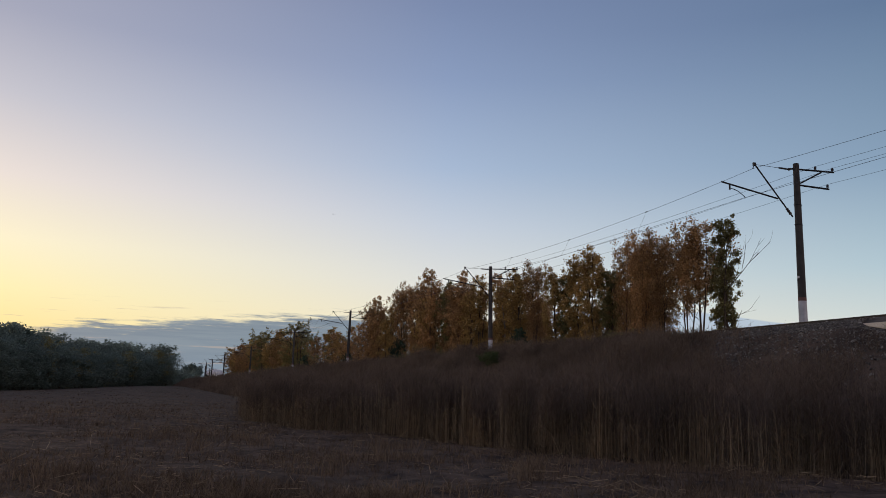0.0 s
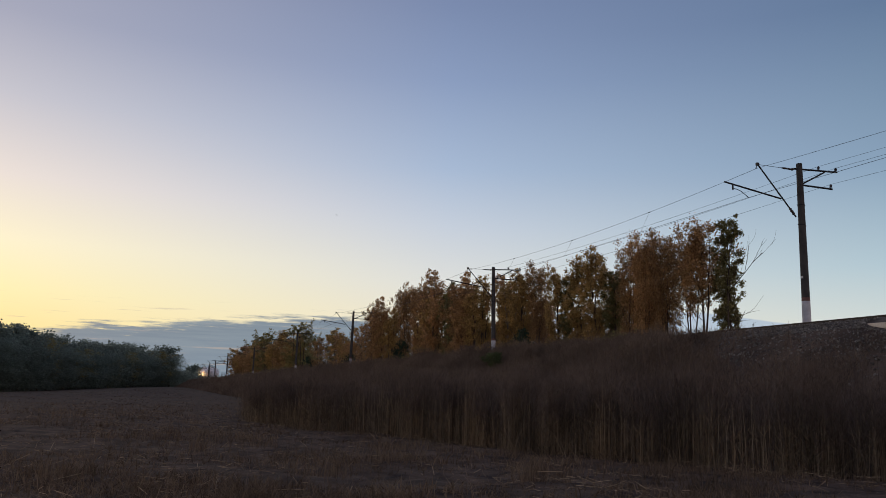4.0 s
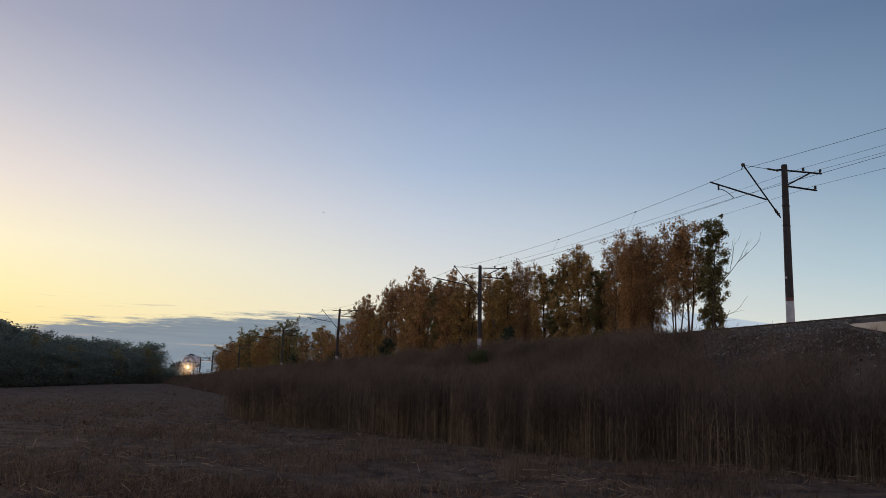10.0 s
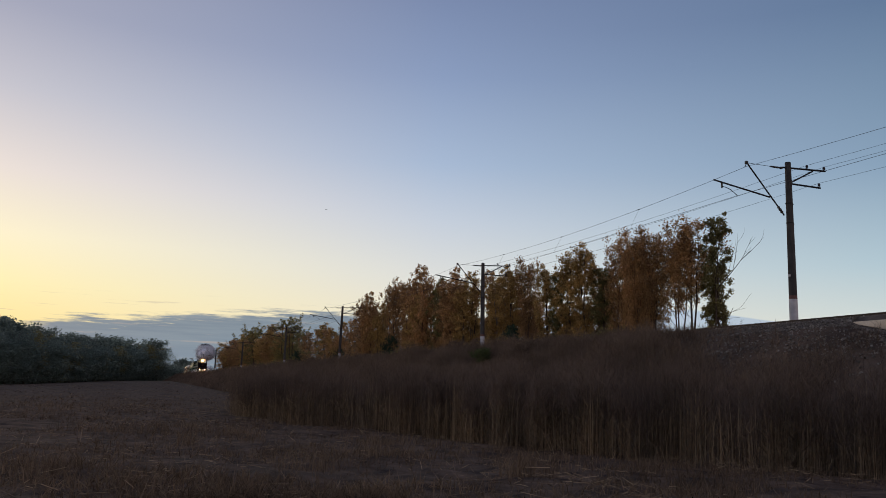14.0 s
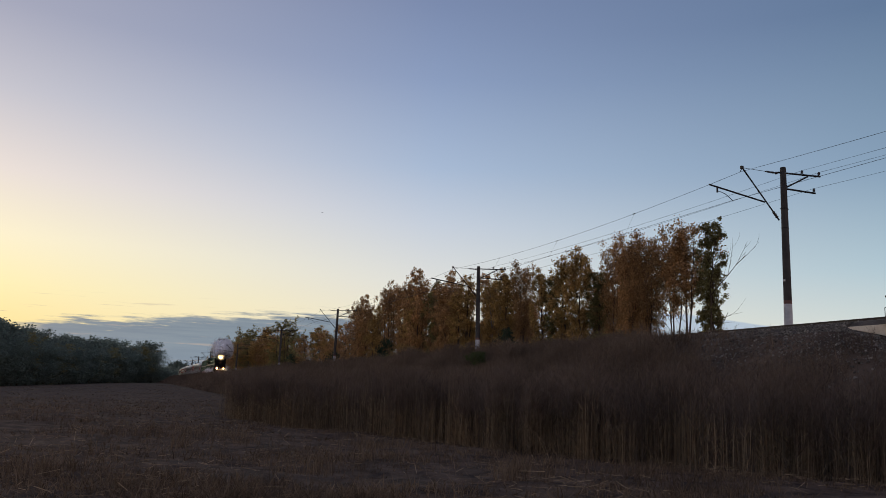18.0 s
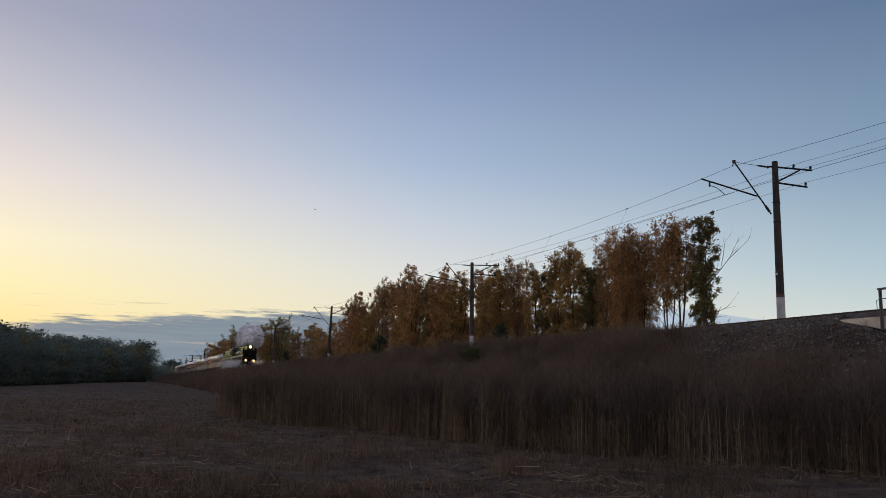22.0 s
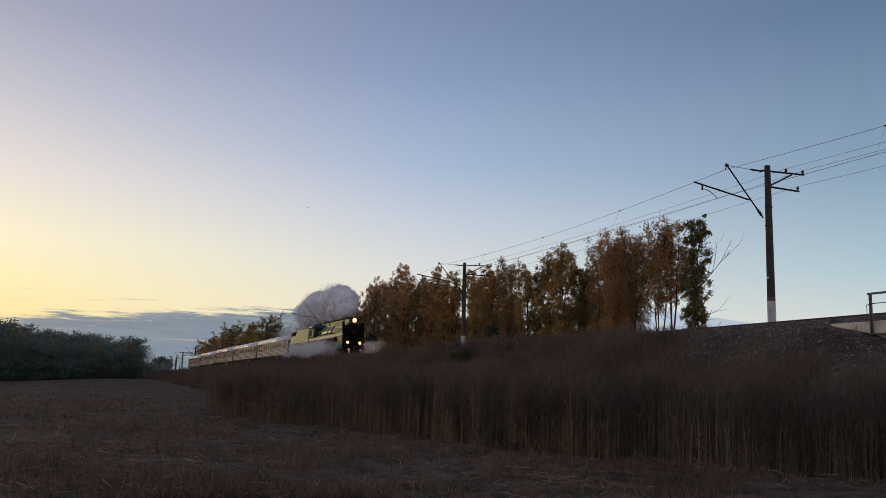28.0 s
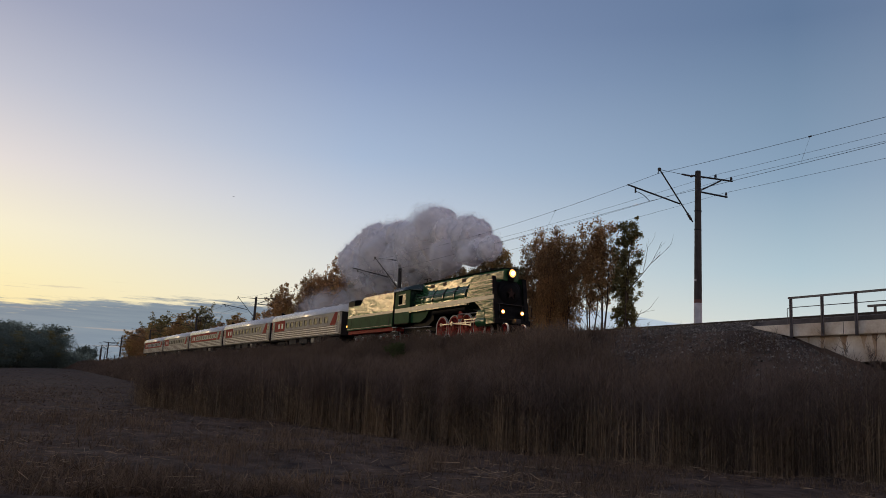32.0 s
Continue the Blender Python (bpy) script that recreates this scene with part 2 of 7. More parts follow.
M_STAIN = mat("rust_stain", (0.36, 0.2, 0.11), (0.5, 0.36, 0.25), scale=2.2, fine=12.0, bump=0.3, rough=0.95, spec=0.15)
M_POLE = mat("dark_concrete_pole", (0.082, 0.072, 0.068), (0.048, 0.043, 0.042), scale=1.5, fine=22.0, bump=0.4, rough=0.85, spec=0.2, spread=0.15)
M_WHITEBASE = mat("white_wash", (0.62, 0.6, 0.62), (0.42, 0.4, 0.42), scale=2.0, fine=18.0, bump=0.3, rough=0.9, spec=0.2)
M_REDBAND = mat("faded_red_paint", (0.19, 0.085, 0.07), (0.12, 0.06, 0.05), scale=3.0, fine=20.0, rough=0.8)
M_STEEL = mat("dark_steel", (0.035, 0.032, 0.034), (0.018, 0.017, 0.018), scale=3.0, fine=30.0, rough=0.55, metal=0.6)
M_INSUL = mat("brown_porcelain", (0.05, 0.035, 0.03), (0.03, 0.022, 0.02), scale=6.0, fine=30.0, rough=0.3)
M_WIRE = mat("oxidised_wire", (0.07, 0.07, 0.08), (0.045, 0.045, 0.05), scale=3.0, rough=0.5, metal=0.5, bump=0)
M_RAIL = mat("rusty_rail", (0.06, 0.045, 0.04), (0.035, 0.027, 0.026), scale=2.0, fine=25.0, rough=0.6, metal=0.5)
M_SLEEPER = mat("concrete_sleeper", (0.2, 0.185, 0.17), (0.12, 0.11, 0.1), scale=2.0, fine=20.0, rough=0.9, spread=0.2)
M_RAILING = mat("grey_railing_paint", (0.17, 0.15, 0.15), (0.10, 0.085, 0.08), scale=4.0, fine=30.0, rough=0.6, metal=0.2)
M_GREEN = mat("glossy_green_enamel", (0.026, 0.105, 0.036), (0.015, 0.065, 0.022), scale=0.8, fine=1.1, bump=0.42, dist=0.14, rough=0.17, spec=0.2, stretch=(0.55, 0.8, 1.7))
M_GREENRIB = mat("ribbed_green_enamel", (0.026, 0.105, 0.036), (0.015, 0.065, 0.022), scale=0.8, fine=1.1, bump=0.55, dist=0.14, rough=0.17, spec=0.14, stretch=(0.5, 0.8, 2.4))
M_GREENDK = mat("dark_green_enamel", (0.012, 0.034, 0.022), (0.008, 0.02, 0.014), scale=1.0, fine=3.0, bump=0.35, dist=0.05, rough=0.25, spec=0.7)
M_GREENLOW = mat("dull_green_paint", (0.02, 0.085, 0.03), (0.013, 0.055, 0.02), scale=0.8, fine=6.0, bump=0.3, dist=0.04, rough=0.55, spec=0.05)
M_CREAM = mat("cream_lining", (0.46, 0.42, 0.31), (0.34, 0.3, 0.21), scale=1.5, fine=12.0, rough=0.35, bump=0.2)
M_BLACK = mat("soot_and_shade_black", (0.012, 0.012, 0.013), (0.006, 0.006, 0.007), scale=2.0, fine=16.0, rough=0.5, bump=0.3, spec=0.03)
M_RED = mat("wheel_red", (0.36, 0.026, 0.022), (0.22, 0.02, 0.018), scale=3.0, fine=20.0, rough=0.55, spec=0.08)
M_WHITERIM = mat("white_rim", (0.74, 0.7, 0.66), (0.5, 0.46, 0.43), scale=4.0, fine=24.0, rough=0.5)
M_ROD = mat("polished_rod", (0.4, 0.36, 0.33), (0.24, 0.21, 0.19), scale=4.0, fine=30.0, rough=0.35, metal=0.7)
M_COAL = mat("coal", (0.014, 0.013, 0.013), (0.006, 0.006, 0.006), scale=5.0, fine=14.0, bump=1.0, dist=0.1, rough=0.6)
M_CARGREY = mat("car_light_grey", (0.33, 0.31, 0.27), (0.25, 0.235, 0.205), scale=0.6, fine=2.5, rough=0.5, bump=0.14, dist=0.03, spec=0.12)
M_CARDARK = mat("car_dark_band", (0.12, 0.085, 0.082), (0.075, 0.056, 0.055), scale=0.8, fine=2.5, rough=0.5, bump=0.1, spec=0.25)
M_CARRED = mat("car_red", (0.33, 0.034, 0.028), (0.25, 0.03, 0.025), scale=0.8, fine=2.5, rough=0.55, bump=0.14, spec=0.03)
M_CARWHITE = mat("car_white_stripe", (0.62, 0.6, 0.57), (0.48, 0.46, 0.44), scale=0.8, fine=8.0, rough=0.35, bump=0.1)
# roof colour raised to carry part of the bright sky's reflection
M_CARROOF = mat("skylit_pale_roof", (0.86, 0.83, 0.79), (0.7, 0.67, 0.64), scale=0.7, fine=6.0, rough=0.26, bump=0.25, dist=0.02, spec=0.6)
M_PANE = glass("window_glass", (0.05, 0.055, 0.05), 0.22)
M_UNDER = mat("underframe_dirt", (0.03, 0.027, 0.026), (0.018, 0.016, 0.016), scale=2.0, fine=14.0, rough=0.85)
M_LAMP = glow("headlight_glow", (1.0, 0.55, 0.2), 1.9)
M_REFLECTOR = glow("headlight_reflector", (1.0, 0.46, 0.13), 1.9)
# red of the front parts, with the front's shade put into the colour
M_REDSHADE = mat("shaded_red", (0.016, 0.005, 0.005), (0.011, 0.004, 0.004), scale=4.0, fine=20.0, rough=0.6, spec=0.2)
M_SMALLLAMP = glow("marker_lamp_glow", (1.0, 0.4, 0.09), 1.9)
M_CORE = glow("lamp_filament_glow", (1.0, 0.6, 0.26), 2600.0)
M_TAILLAMP = glow("amber_lamp_glow", (1.0, 0.42, 0.08), 4.0)


M_SMOKE = mat("grey_coal_smoke", (0.99, 0.97, 0.98), (0.97, 0.945, 0.96), scale=0.35, fine=1.2, bump=0, rough=1.0, spec=0.0, translucent=0.6)
M_STEAM = mat("white_steam", (0.96, 0.93, 0.92), (0.88, 0.85, 0.85), scale=0.35, fine=1.2, bump=0.3, dist=0.2, rough=1.0, spec=0.0, translucent=0.35)


def veil(name, base, most, seed):
    """Thin smoke: even colour, dense in the middle of its billow and fading unevenly to nothing at the rim."""
    m = base.copy()
    m.name = name
    nt = m.node_tree
    N, L = nt.nodes, nt.links
    out = N["Material Output"]
    solid = out.inputs[0].links[0].from_socket
    tc = N.new("ShaderNodeTexCoord")
    flat = N.new("ShaderNodeVectorMath")
    flat.operation = "MULTIPLY"
    flat.inputs[1].default_value = (1, 0, 1)
    L.new(tc.outputs["Object"], flat.inputs[0])
    ln = N.new("ShaderNodeVectorMath")
    ln.operation = "LENGTH"
    L.new(flat.outputs[0], ln.inputs[0])
    no = N.new("ShaderNodeTexNoise")
    no.noise_dimensions = "4D"
    no.inputs["W"].default_value = seed
    no.inputs["Scale"].default_value = 2.6
    no.inputs["Detail"].default_value = 4
    L.new(tc.outputs["Object"], no.inputs["Vector"])
    wav = N.new("ShaderNodeMath")
    wav.operation = "MULTIPLY_ADD"
    L.new(no.outputs[0], wav.inputs[0])
    wav.inputs[1].default_value = 1.1
    L.new(ln.outputs["Value"], wav.inputs[2])
    fall = N.new("ShaderNodeMapRange")
    fall.interpolation_type = "SMOOTHSTEP"
    for s, v in zip(fall.inputs[1:], (1.38, 0.65, 0.0, most)):
        s.default_value = v
    L.new(wav.outputs[0], fall.inputs[0])
    clear = N.new("ShaderNodeBsdfTransparent")
    mx = N.new("ShaderNodeMixShader")
    L.new(fall.outputs[0], mx.inputs[0])
    L.new(clear.outputs[0], mx.inputs[1])
    L.new(solid, mx.inputs[2])
    L.new(mx.outputs[0], out.inputs[0])
    return m


M_THIN = mat("thin_coal_smoke", (0.99, 0.97, 0.98), (0.97, 0.945, 0.96), scale=0.35, fine=1.2, bump=0, rough=1.0, spec=0.0, translucent=0.5)
M_VEIL = veil("smoke_veil", M_THIN, 0.7, 1.0)
# veil added before the headlight to catch its light as glow
M_GLOWVEIL = veil("steam_haze", mat("glow_veil_white", (0.96, 0.95, 0.95), (0.9, 0.89, 0.89), scale=0.35, fine=1.2, bump=0, rough=1.0, spec=0.0, translucent=0.85), 0.3, 9.0)
M_TAIL = veil("smoke_tail", M_THIN, 0.42, 5.0)
# ---- building helpers ----
def finish(bm, material, smooth=False, name="part"):
    me = bpy.data.meshes.new(name)
    bmesh.ops.recalc_face_normals(bm, faces=bm.faces)
    bm.to_mesh(me)
    bm.free()
    me.materials.append(material)
    if smooth:
        me.shade_smooth()
    return me


def part(name, bm, material, parent=None, label="", smooth=False, at=None):
    me = bm if isinstance(bm, bpy.types.Mesh) else finish(bm, material, smooth, name)
    ob = new(name, me)
    if parent:
        ob.parent = parent
    if at:
        ob.location = at
    if label:
        ob["label"] = label
    return ob


def thing(name, label, category, group="", at=None, yaw=0.0):
    e = new(name)
    e.empty_display_size = 0.2
    if at:
        e.location = at
    e.rotation_euler = (0, 0, yaw)
    return tagged(e, label, category, group)


def box(bm, x0, x1, y0, y1, z0, z1, bevel=0.0):
    r = bmesh.ops.create_cube(bm, size=1)
    vs = r["verts"]
    for v in vs:
        v.co = Vector((x0 + (v.co.x + 0.5) * (x1 - x0), y0 + (v.co.y + 0.5) * (y1 - y0), z0 + (v.co.z + 0.5) * (z1 - z0)))
    if bevel:
        es = list({e for v in vs for e in v.link_edges})
        bmesh.ops.bevel(bm, geom=es, offset=bevel, segments=2, affect="EDGES", profile=0.5)
    return bm


def rod(bm, a, b, r0, r1=None, seg=8, caps=True):
    """A tapered round bar from a to b."""
    a, b = Vector(a), Vector(b)
    r1 = r0 if r1 is None else r1
    d = b - a
    q = d.to_track_quat("Z", "Y").to_matrix()
    rings = []
    for p, r in ((a, r0), (b, r1)):
        rings.append([bm.verts.new(p + q @ Vector((r * math.cos(2 * math.pi * i / seg), r * math.sin(2 * math.pi * i / seg), 0))) for i in range(seg)])
    for i in range(seg):
        bm.faces.new((rings[0][i], rings[0][(i + 1) % seg], rings[1][(i + 1) % seg], rings[1][i]))
    if caps:
        bm.faces.new(rings[0][::-1])
        bm.faces.new(rings[1])
    return bm


def tube(bm, pts, r, seg=5):
    """One unbroken thin tube through the points."""
    rings = []
    for k, p in enumerate(pts):
        d = Vector(pts[min(k + 1, len(pts) - 1)]) - Vector(pts[max(k - 1, 0)])
        q = d.to_track_quat("Z", "Y").to_matrix()
        rings.append([bm.verts.new(Vector(p) + q @ Vector((r * math.cos(2 * math.pi * i / seg), r * math.sin(2 * math.pi * i / seg), 0))) for i in range(seg)])
    for A, B in zip(rings, rings[1:]):
        for i in range(seg):
            bm.faces.new((A[i], A[(i + 1) % seg], B[(i + 1) % seg], B[i]))
    return bm


def lathe(bm, axis_a, axis_b, profile, seg=24):
    """Turns (along, radius) pairs round the line from axis_a towards axis_b."""
    a, b = Vector(axis_a), Vector(axis_b)
    d = (b - a).normalized()
    q = d.to_track_quat("Z", "Y").to_matrix()
    rings = []
    for s, r in profile:
        rings.append([bm.verts.new(a + d * s + q @ Vector((r * math.cos(2 * math.pi * i / seg), r * math.sin(2 * math.pi * i / seg), 0))) for i in range(seg)])
    for A, B in zip(rings, rings[1:]):
        for i in range(seg):
            bm.faces.new((A[i], A[(i + 1) % seg], B[(i + 1) % seg], B[i]))
    bm.faces.new(rings[0][::-1])
    bm.faces.new(rings[-1])
    return bm


def prism(bm, outline, axis, lo, hi):
    """An outline of (u, v) pairs drawn out along an axis from lo to hi. axis x: (y, z); y: (x, z); z: (x, y)."""
    def co(u, v, w):
        return {"x": (w, u, v), "y": (u, w, v), "z": (u, v, w)}[axis]
    A = [bm.verts.new(co(u, v, lo)) for u, v in outline]
    B = [bm.verts.new(co(u, v, hi)) for u, v in outline]
    n = len(outline)
    for i in range(n):
        bm.faces.new((A[i], A[(i + 1) % n], B[(i + 1) % n], B[i]))
    bm.faces.new(A[::-1])
    bm.faces.new(B)
    return bm


def mesh_of(name, verts, faces, material, smooth=False):
    me = bpy.data.meshes.new(name)
    me.from_pydata(np.asarray(verts).tolist(), [], faces if isinstance(faces, list) else faces.tolist())
    me.materials.append(material)
    if smooth:
        me.shade_smooth()
    return me


def soft(v, a, b):
    t = np.clip((np.asarray(v, float) - a) / (b - a), 0, 1)
    return t * t * (3 - 2 * t)


# the line of the track: straight, then a wide curve far off
RAIL_Z, TRACK_Y, BEND, RADIUS = 5.92, 32.6, 280.0, 920.0


def track(s):
    """Place and heading of the track s metres back along it from the camera's foot; the train travels towards smaller s."""
    if s <= BEND:
        return -s, TRACK_Y, 0.0
    th = (s - BEND) / RADIUS
    return -BEND - RADIUS * math.sin(th), TRACK_Y + RADIUS * (1 - math.cos(th)), -th


def grade(s):
    """Rise and fall of the rails along the line."""
    return float(np.interp(s, [0, 60, 100, 200, 260, 300, 470], [0.0, 0.0, 0.17, 0.08, -0.4, -0.6, -0.4]))


def beside(s, off, z):
    """A point off metres to the far side of the track."""
    x, y, h = track(s)
    return Vector((x - math.sin(h) * off, y + math.cos(h) * off, z))


def ground_z(x, y):
    x, y = np.asarray(x, float), np.asarray(y, float)
    rise = 3.0 * soft(-x, 60, 300) * soft(y, -36, 24)
    # clods and ruts of the mown field, fading out with distance
    lump = 0.0
    for k, (a, f, h) in enumerate([(0.3, 0.55, 0.05), (1.4, 0.8, 0.05), (2.2, 1.3, 0.04), (0.9, 2.1, 0.035), (2.8, 2.9, 0.03), (1.9, 3.7, 0.022)]):
        u, v = x * math.cos(a) + y * math.sin(a), y * math.cos(a) - x * math.sin(a)
        lump = lump + h * np.sin(u * f + 1.7 * np.sin(v * f * 0.7 + k)) * np.sin(v * f * 0.9 + 1.3 * np.sin(u * f * 0.6 + 2 * k))
    lump = lump * soft(x, -130, -90) * soft(y, -25, -20) * soft(-y, -26, -23) * soft(-x, -8, -4)
    return rise + lump + 0.8 * soft(y, 38, 46) + 9.0 * soft(-x, 350, 950)


def cut(x, off, z):
    """The near slope drops away beside the culvert's head wall."""
    if x < -25.6 or off > -2.2:
        return z
    lim = 5.27 - 0.25 * (x + 25.6) - 0.15 * max(0.0, x + 23.3)
    return max(-0.6, min(z, lim))


def sweep(stations, section, jitter=0.0, seed=3):
    """A strip of quads along the track: section is a list of (off, z)."""
    rng = np.random.default_rng(seed)
    vs, fs = [], []
    m = len(section)
    for s in stations:
        for k, (o, z) in enumerate(section):
            p = beside(s, o, z + grade(s))
            j = jitter * (0.15 if s < 55 else 1.0) if 0 < k < m - 1 else 0
            vs.append((p.x, p.y, cut(p.x, o, p.z + rng.uniform(-j, j))))
    for i in range(len(stations) - 1):
        for k in range(m - 1):
            a = i * m + k
            fs.append((a, a + 1, a + m + 1, a + m))
    return vs, fs

# ---- the land: field, bank, track bed ----
def build_land():
    def steps(marks):
        out = []
        for a, b, d in marks:
            out += list(np.arange(a, b, d))
        return np.array(out + [marks[-1][1]])
    xs = steps([(-4000, -1000, 500), (-1000, -340, 40), (-340, -120, 8), (-120, -60, 2.5), (-60, 4, 0.5), (4, 60, 8), (60, 1000, 120), (1000, 4000, 600)])
    ys = steps([(-4000, -600, 500), (-600, -100, 50), (-100, -20, 6), (-20, 24, 0.5), (24, 60, 4), (60, 600, 60), (600, 4000, 500)])
    X, Y = np.meshgrid(xs, ys, indexing="ij")
    Z = ground_z(X, Y)
    n, m = X.shape
    V = np.stack([X, Y, Z], -1).reshape(-1, 3)
    i = np.arange(n - 1)[:, None] * m + np.arange(m - 1)[None, :]
    F = np.stack([i, i + m, i + m + 1, i + 1], -1).reshape(-1, 4)
    ob = new("ground", mesh_of("ground", V, F, M_FIELD, True))
    tagged(ob, "dark brown mown field of dry stubble", "field", kind="structure")


build_land()

STATIONS = [*np.arange(-160, 10, 5.0), *np.arange(10, 130, 1.5), *np.arange(130, 900, 8.0)]


def build_bank():
    near = [(-13.6, -0.6), (-11.0, 0.75), (-8.6, 2.35), (-6.2, 3.9), (-4.6, 4.95), (-3.7, 5.1), (-3.1, 5.16), (0, 5.2), (3.2, 5.16), (4.6, 4.95), (9, 2.2), (13.5, -0.4)]
    vs, fs = sweep(STATIONS, near, 0.16)
    tagged(new("embankment", mesh_of("embankment", vs, fs, M_BANK, True)), "railway embankment of brown earth and cinders", "embankment", kind="structure")
    bed = [(-3.3, 5.12), (-2.6, 5.38), (-1.9, 5.64), (-1.3, 5.74), (0, 5.76), (1.3, 5.75), (1.9, 5.72), (3.3, 5.12)]
    vs, fs = sweep(STATIONS, bed, 0.02, 5)
    tagged(new("track_bed", mesh_of("track_bed", vs, fs, M_BALLAST)), "grey crushed stone ballast under the rails", "ballast", kind="structure")


build_bank()


def build_rails():
    t = thing("railway_track", "single railway track of rusty rails on concrete sleepers", "railway track")
    for side in (-0.76, 0.76):
        sec = [(side - 0.07, 5.745), (side - 0.07, 5.765), (side - 0.012, 5.79), (side - 0.012, 5.875), (side - 0.036, 5.885), (side - 0.036, 5.915),
               (side + 0.036, 5.915), (side + 0.036, 5.885), (side + 0.012, 5.875), (side + 0.012, 5.79), (side + 0.07, 5.765), (side + 0.07, 5.745)]
        vs, fs = sweep(STATIONS, sec)
        part("rail", mesh_of("rail", vs, fs, M_RAIL), M_RAIL, t)
    bm = bmesh.new()
    prism(bm, [(-1.35, 5.60), (1.35, 5.60), (1.35, 5.74), (0.9, 5.775), (0.6, 5.76), (-0.6, 5.76), (-0.9, 5.775), (-1.35, 5.74)], "x", -0.13, 0.13)
    for v in bm.verts:
        v.co.z -= 5.76
    me = finish(bm, M_SLEEPER, name="sleeper")
    for k in range(170):
        s = 12 + k * 0.55
        o = part("sleeper", me, M_SLEEPER, t)
        x, y, h = track(s)
        o.location = (x, y, 5.765)
        o.rotation_euler = (0, 0, h)


build_rails()


def build_dirt_track():
    vs, fs = [], []
    pts = [(-190, -62), (-225, -36), (-262, -22), (-296, -4), (-322, 12), (-338, 23)]
    for k, (x, y) in enumerate(pts):
        vs += [(x, y, float(ground_z(x, y)) + 0.10), (x - 1.9, y + 1.2, float(ground_z(x, y)) + 0.32)]
        if k:
            fs.append((2 * k - 2, 2 * k, 2 * k + 1, 2 * k - 1))
    tagged(new("dirt_road", mesh_of("dirt_road", vs, fs, M_PATH)), "pale dirt track along the foot of the wood", "road", kind="structure")


build_dirt_track()

# ---- concrete culvert with railings ----
def build_culvert():
    y = 29.6
    t = thing("culvert_bridge", "weathered concrete culvert head with stained wall under the track", "bridge")
    # coping: tapers into the bank at its end
    bm = bmesh.new()
    prism(bm, [(-25.5, 5.30), (-25.3, 5.19), (-23.45, 4.78), (6, 4.78), (6, 5.31), (-25.4, 5.31)], "y", y, y + 0.7)
    bmesh.ops.bevel(bm, geom=[e for e in bm.edges if abs(e.verts[0].co.y - y) < 1e-4 and abs(e.verts[1].co.y - y) < 1e-4], offset=0.025, segments=1, affect="EDGES")
    part("coping", bm, M_CONCRETE, t, "pale concrete coping beam")
    # joints cast into the coping
    for xj in (-21.0, -17.9, -14.8):
        bm = bmesh.new()
        box(bm, xj - 0.012, xj + 0.012, y - 0.004, y + 0.05, 4.80, 5.29)
        part("joint", bm, M_STEEL, t)
    # face wall with an arched mouth
    wall = [(-24.4, 4.78), (-24.4, 0.0), (-21.5, 0.0), (-21.5, 2.8)]
    for k in range(13):
        a = math.pi * (1 - k / 12)
        wall.append((-19.9 + 1.6 * math.cos(a), 2.85 + 0.9 * math.sin(a)))
    wall += [(-18.3, 2.8), (-18.3, 0.0), (6, 0.0), (6, 4.78)]
    bm = bmesh.new()
    prism(bm, wall, "y", y + 0.22, y + 0.9)
    bmesh.ops.triangulate(bm, faces=[f for f in bm.faces if len(f.verts) > 4])
    part("face_wall", bm, M_CONCRETE, t, "concrete wall with brown stains")
    # vault inside
    bm = bmesh.new()
    box(bm, -22.0, -21.5, y + 0.9, 36, 0.0, 3.9)
    box(bm, -18.3, -17.8, y + 0.9, 36, 0.0, 3.9)
    box(bm, -22.0, -17.8, y + 0.9, 36, 3.9, 4.2)
    part("vault", bm, M_UNDER, t)
    # run-off stains, thin lime and rust crusts on the wall
    rng = random.Random(4)
    for k in range(8):
        x = -22.6 + k * 0.7 + rng.uniform(-0.3, 0.3)
        w, h = rng.uniform(0.05, 0.26), rng.uniform(0.25, 1.1)
        bm = bmesh.new()
        out = [(x - w, 4.775), (x + w, 4.775)]
        for j in range(1, 6):
            out.append((x + w * (1 - j / 6) * rng.uniform(0.5, 1.2), 4.775 - h * j / 6))
        out.append((x, 4.775 - h))
        for j in range(5, 0, -1):
            out.append((x - w * (1 - j / 6) * rng.uniform(0.5, 1.2), 4.775 - h * j / 6))
        prism(bm, out, "y", y + 0.214, y + 0.222)
        part("stain", bm, M_STAIN, t)
    r = thing("bridge_railing", "grey steel pipe railing with posts and middle rail on the culvert", "railing", "culvert railings")
    bm = bmesh.new()
    prism(bm, [(y - 0.045, 6.39), (y + 0.045, 6.39), (y + 0.045, 6.47), (y - 0.045, 6.47)], "x", -23.55, 6)
    part("handrail", bm, M_RAILING, r)
    bm = bmesh.new()
    rod(bm, (-23.4, y, 6.02), (6, y, 6.02), 0.018, seg=8)
    part("middle_rail", bm, M_RAILING, r)
    for k in range(19):
        bm = bmesh.new()
        x = -23.38 + 1.5 * k
        box(bm, x - 0.05, x + 0.05, y - 0.09, y - 0.02, 4.74, 6.40, 0.008)
        box(bm, x - 0.012, x + 0.012, y - 0.16, y - 0.09, 4.74, 6.40)
        part("post", bm, M_RAILING, r)
    bm = bmesh.new()
    rod(bm, (-23.62, y, 5.98), (-23.62, y, 5.3), 0.015, seg=6)
    rod(bm, (-23.62, y, 5.98), (-23.4, y, 6.02), 0.015, seg=6)
    part("end_rod", bm, M_RAILING, r)
    y2 = 35.6
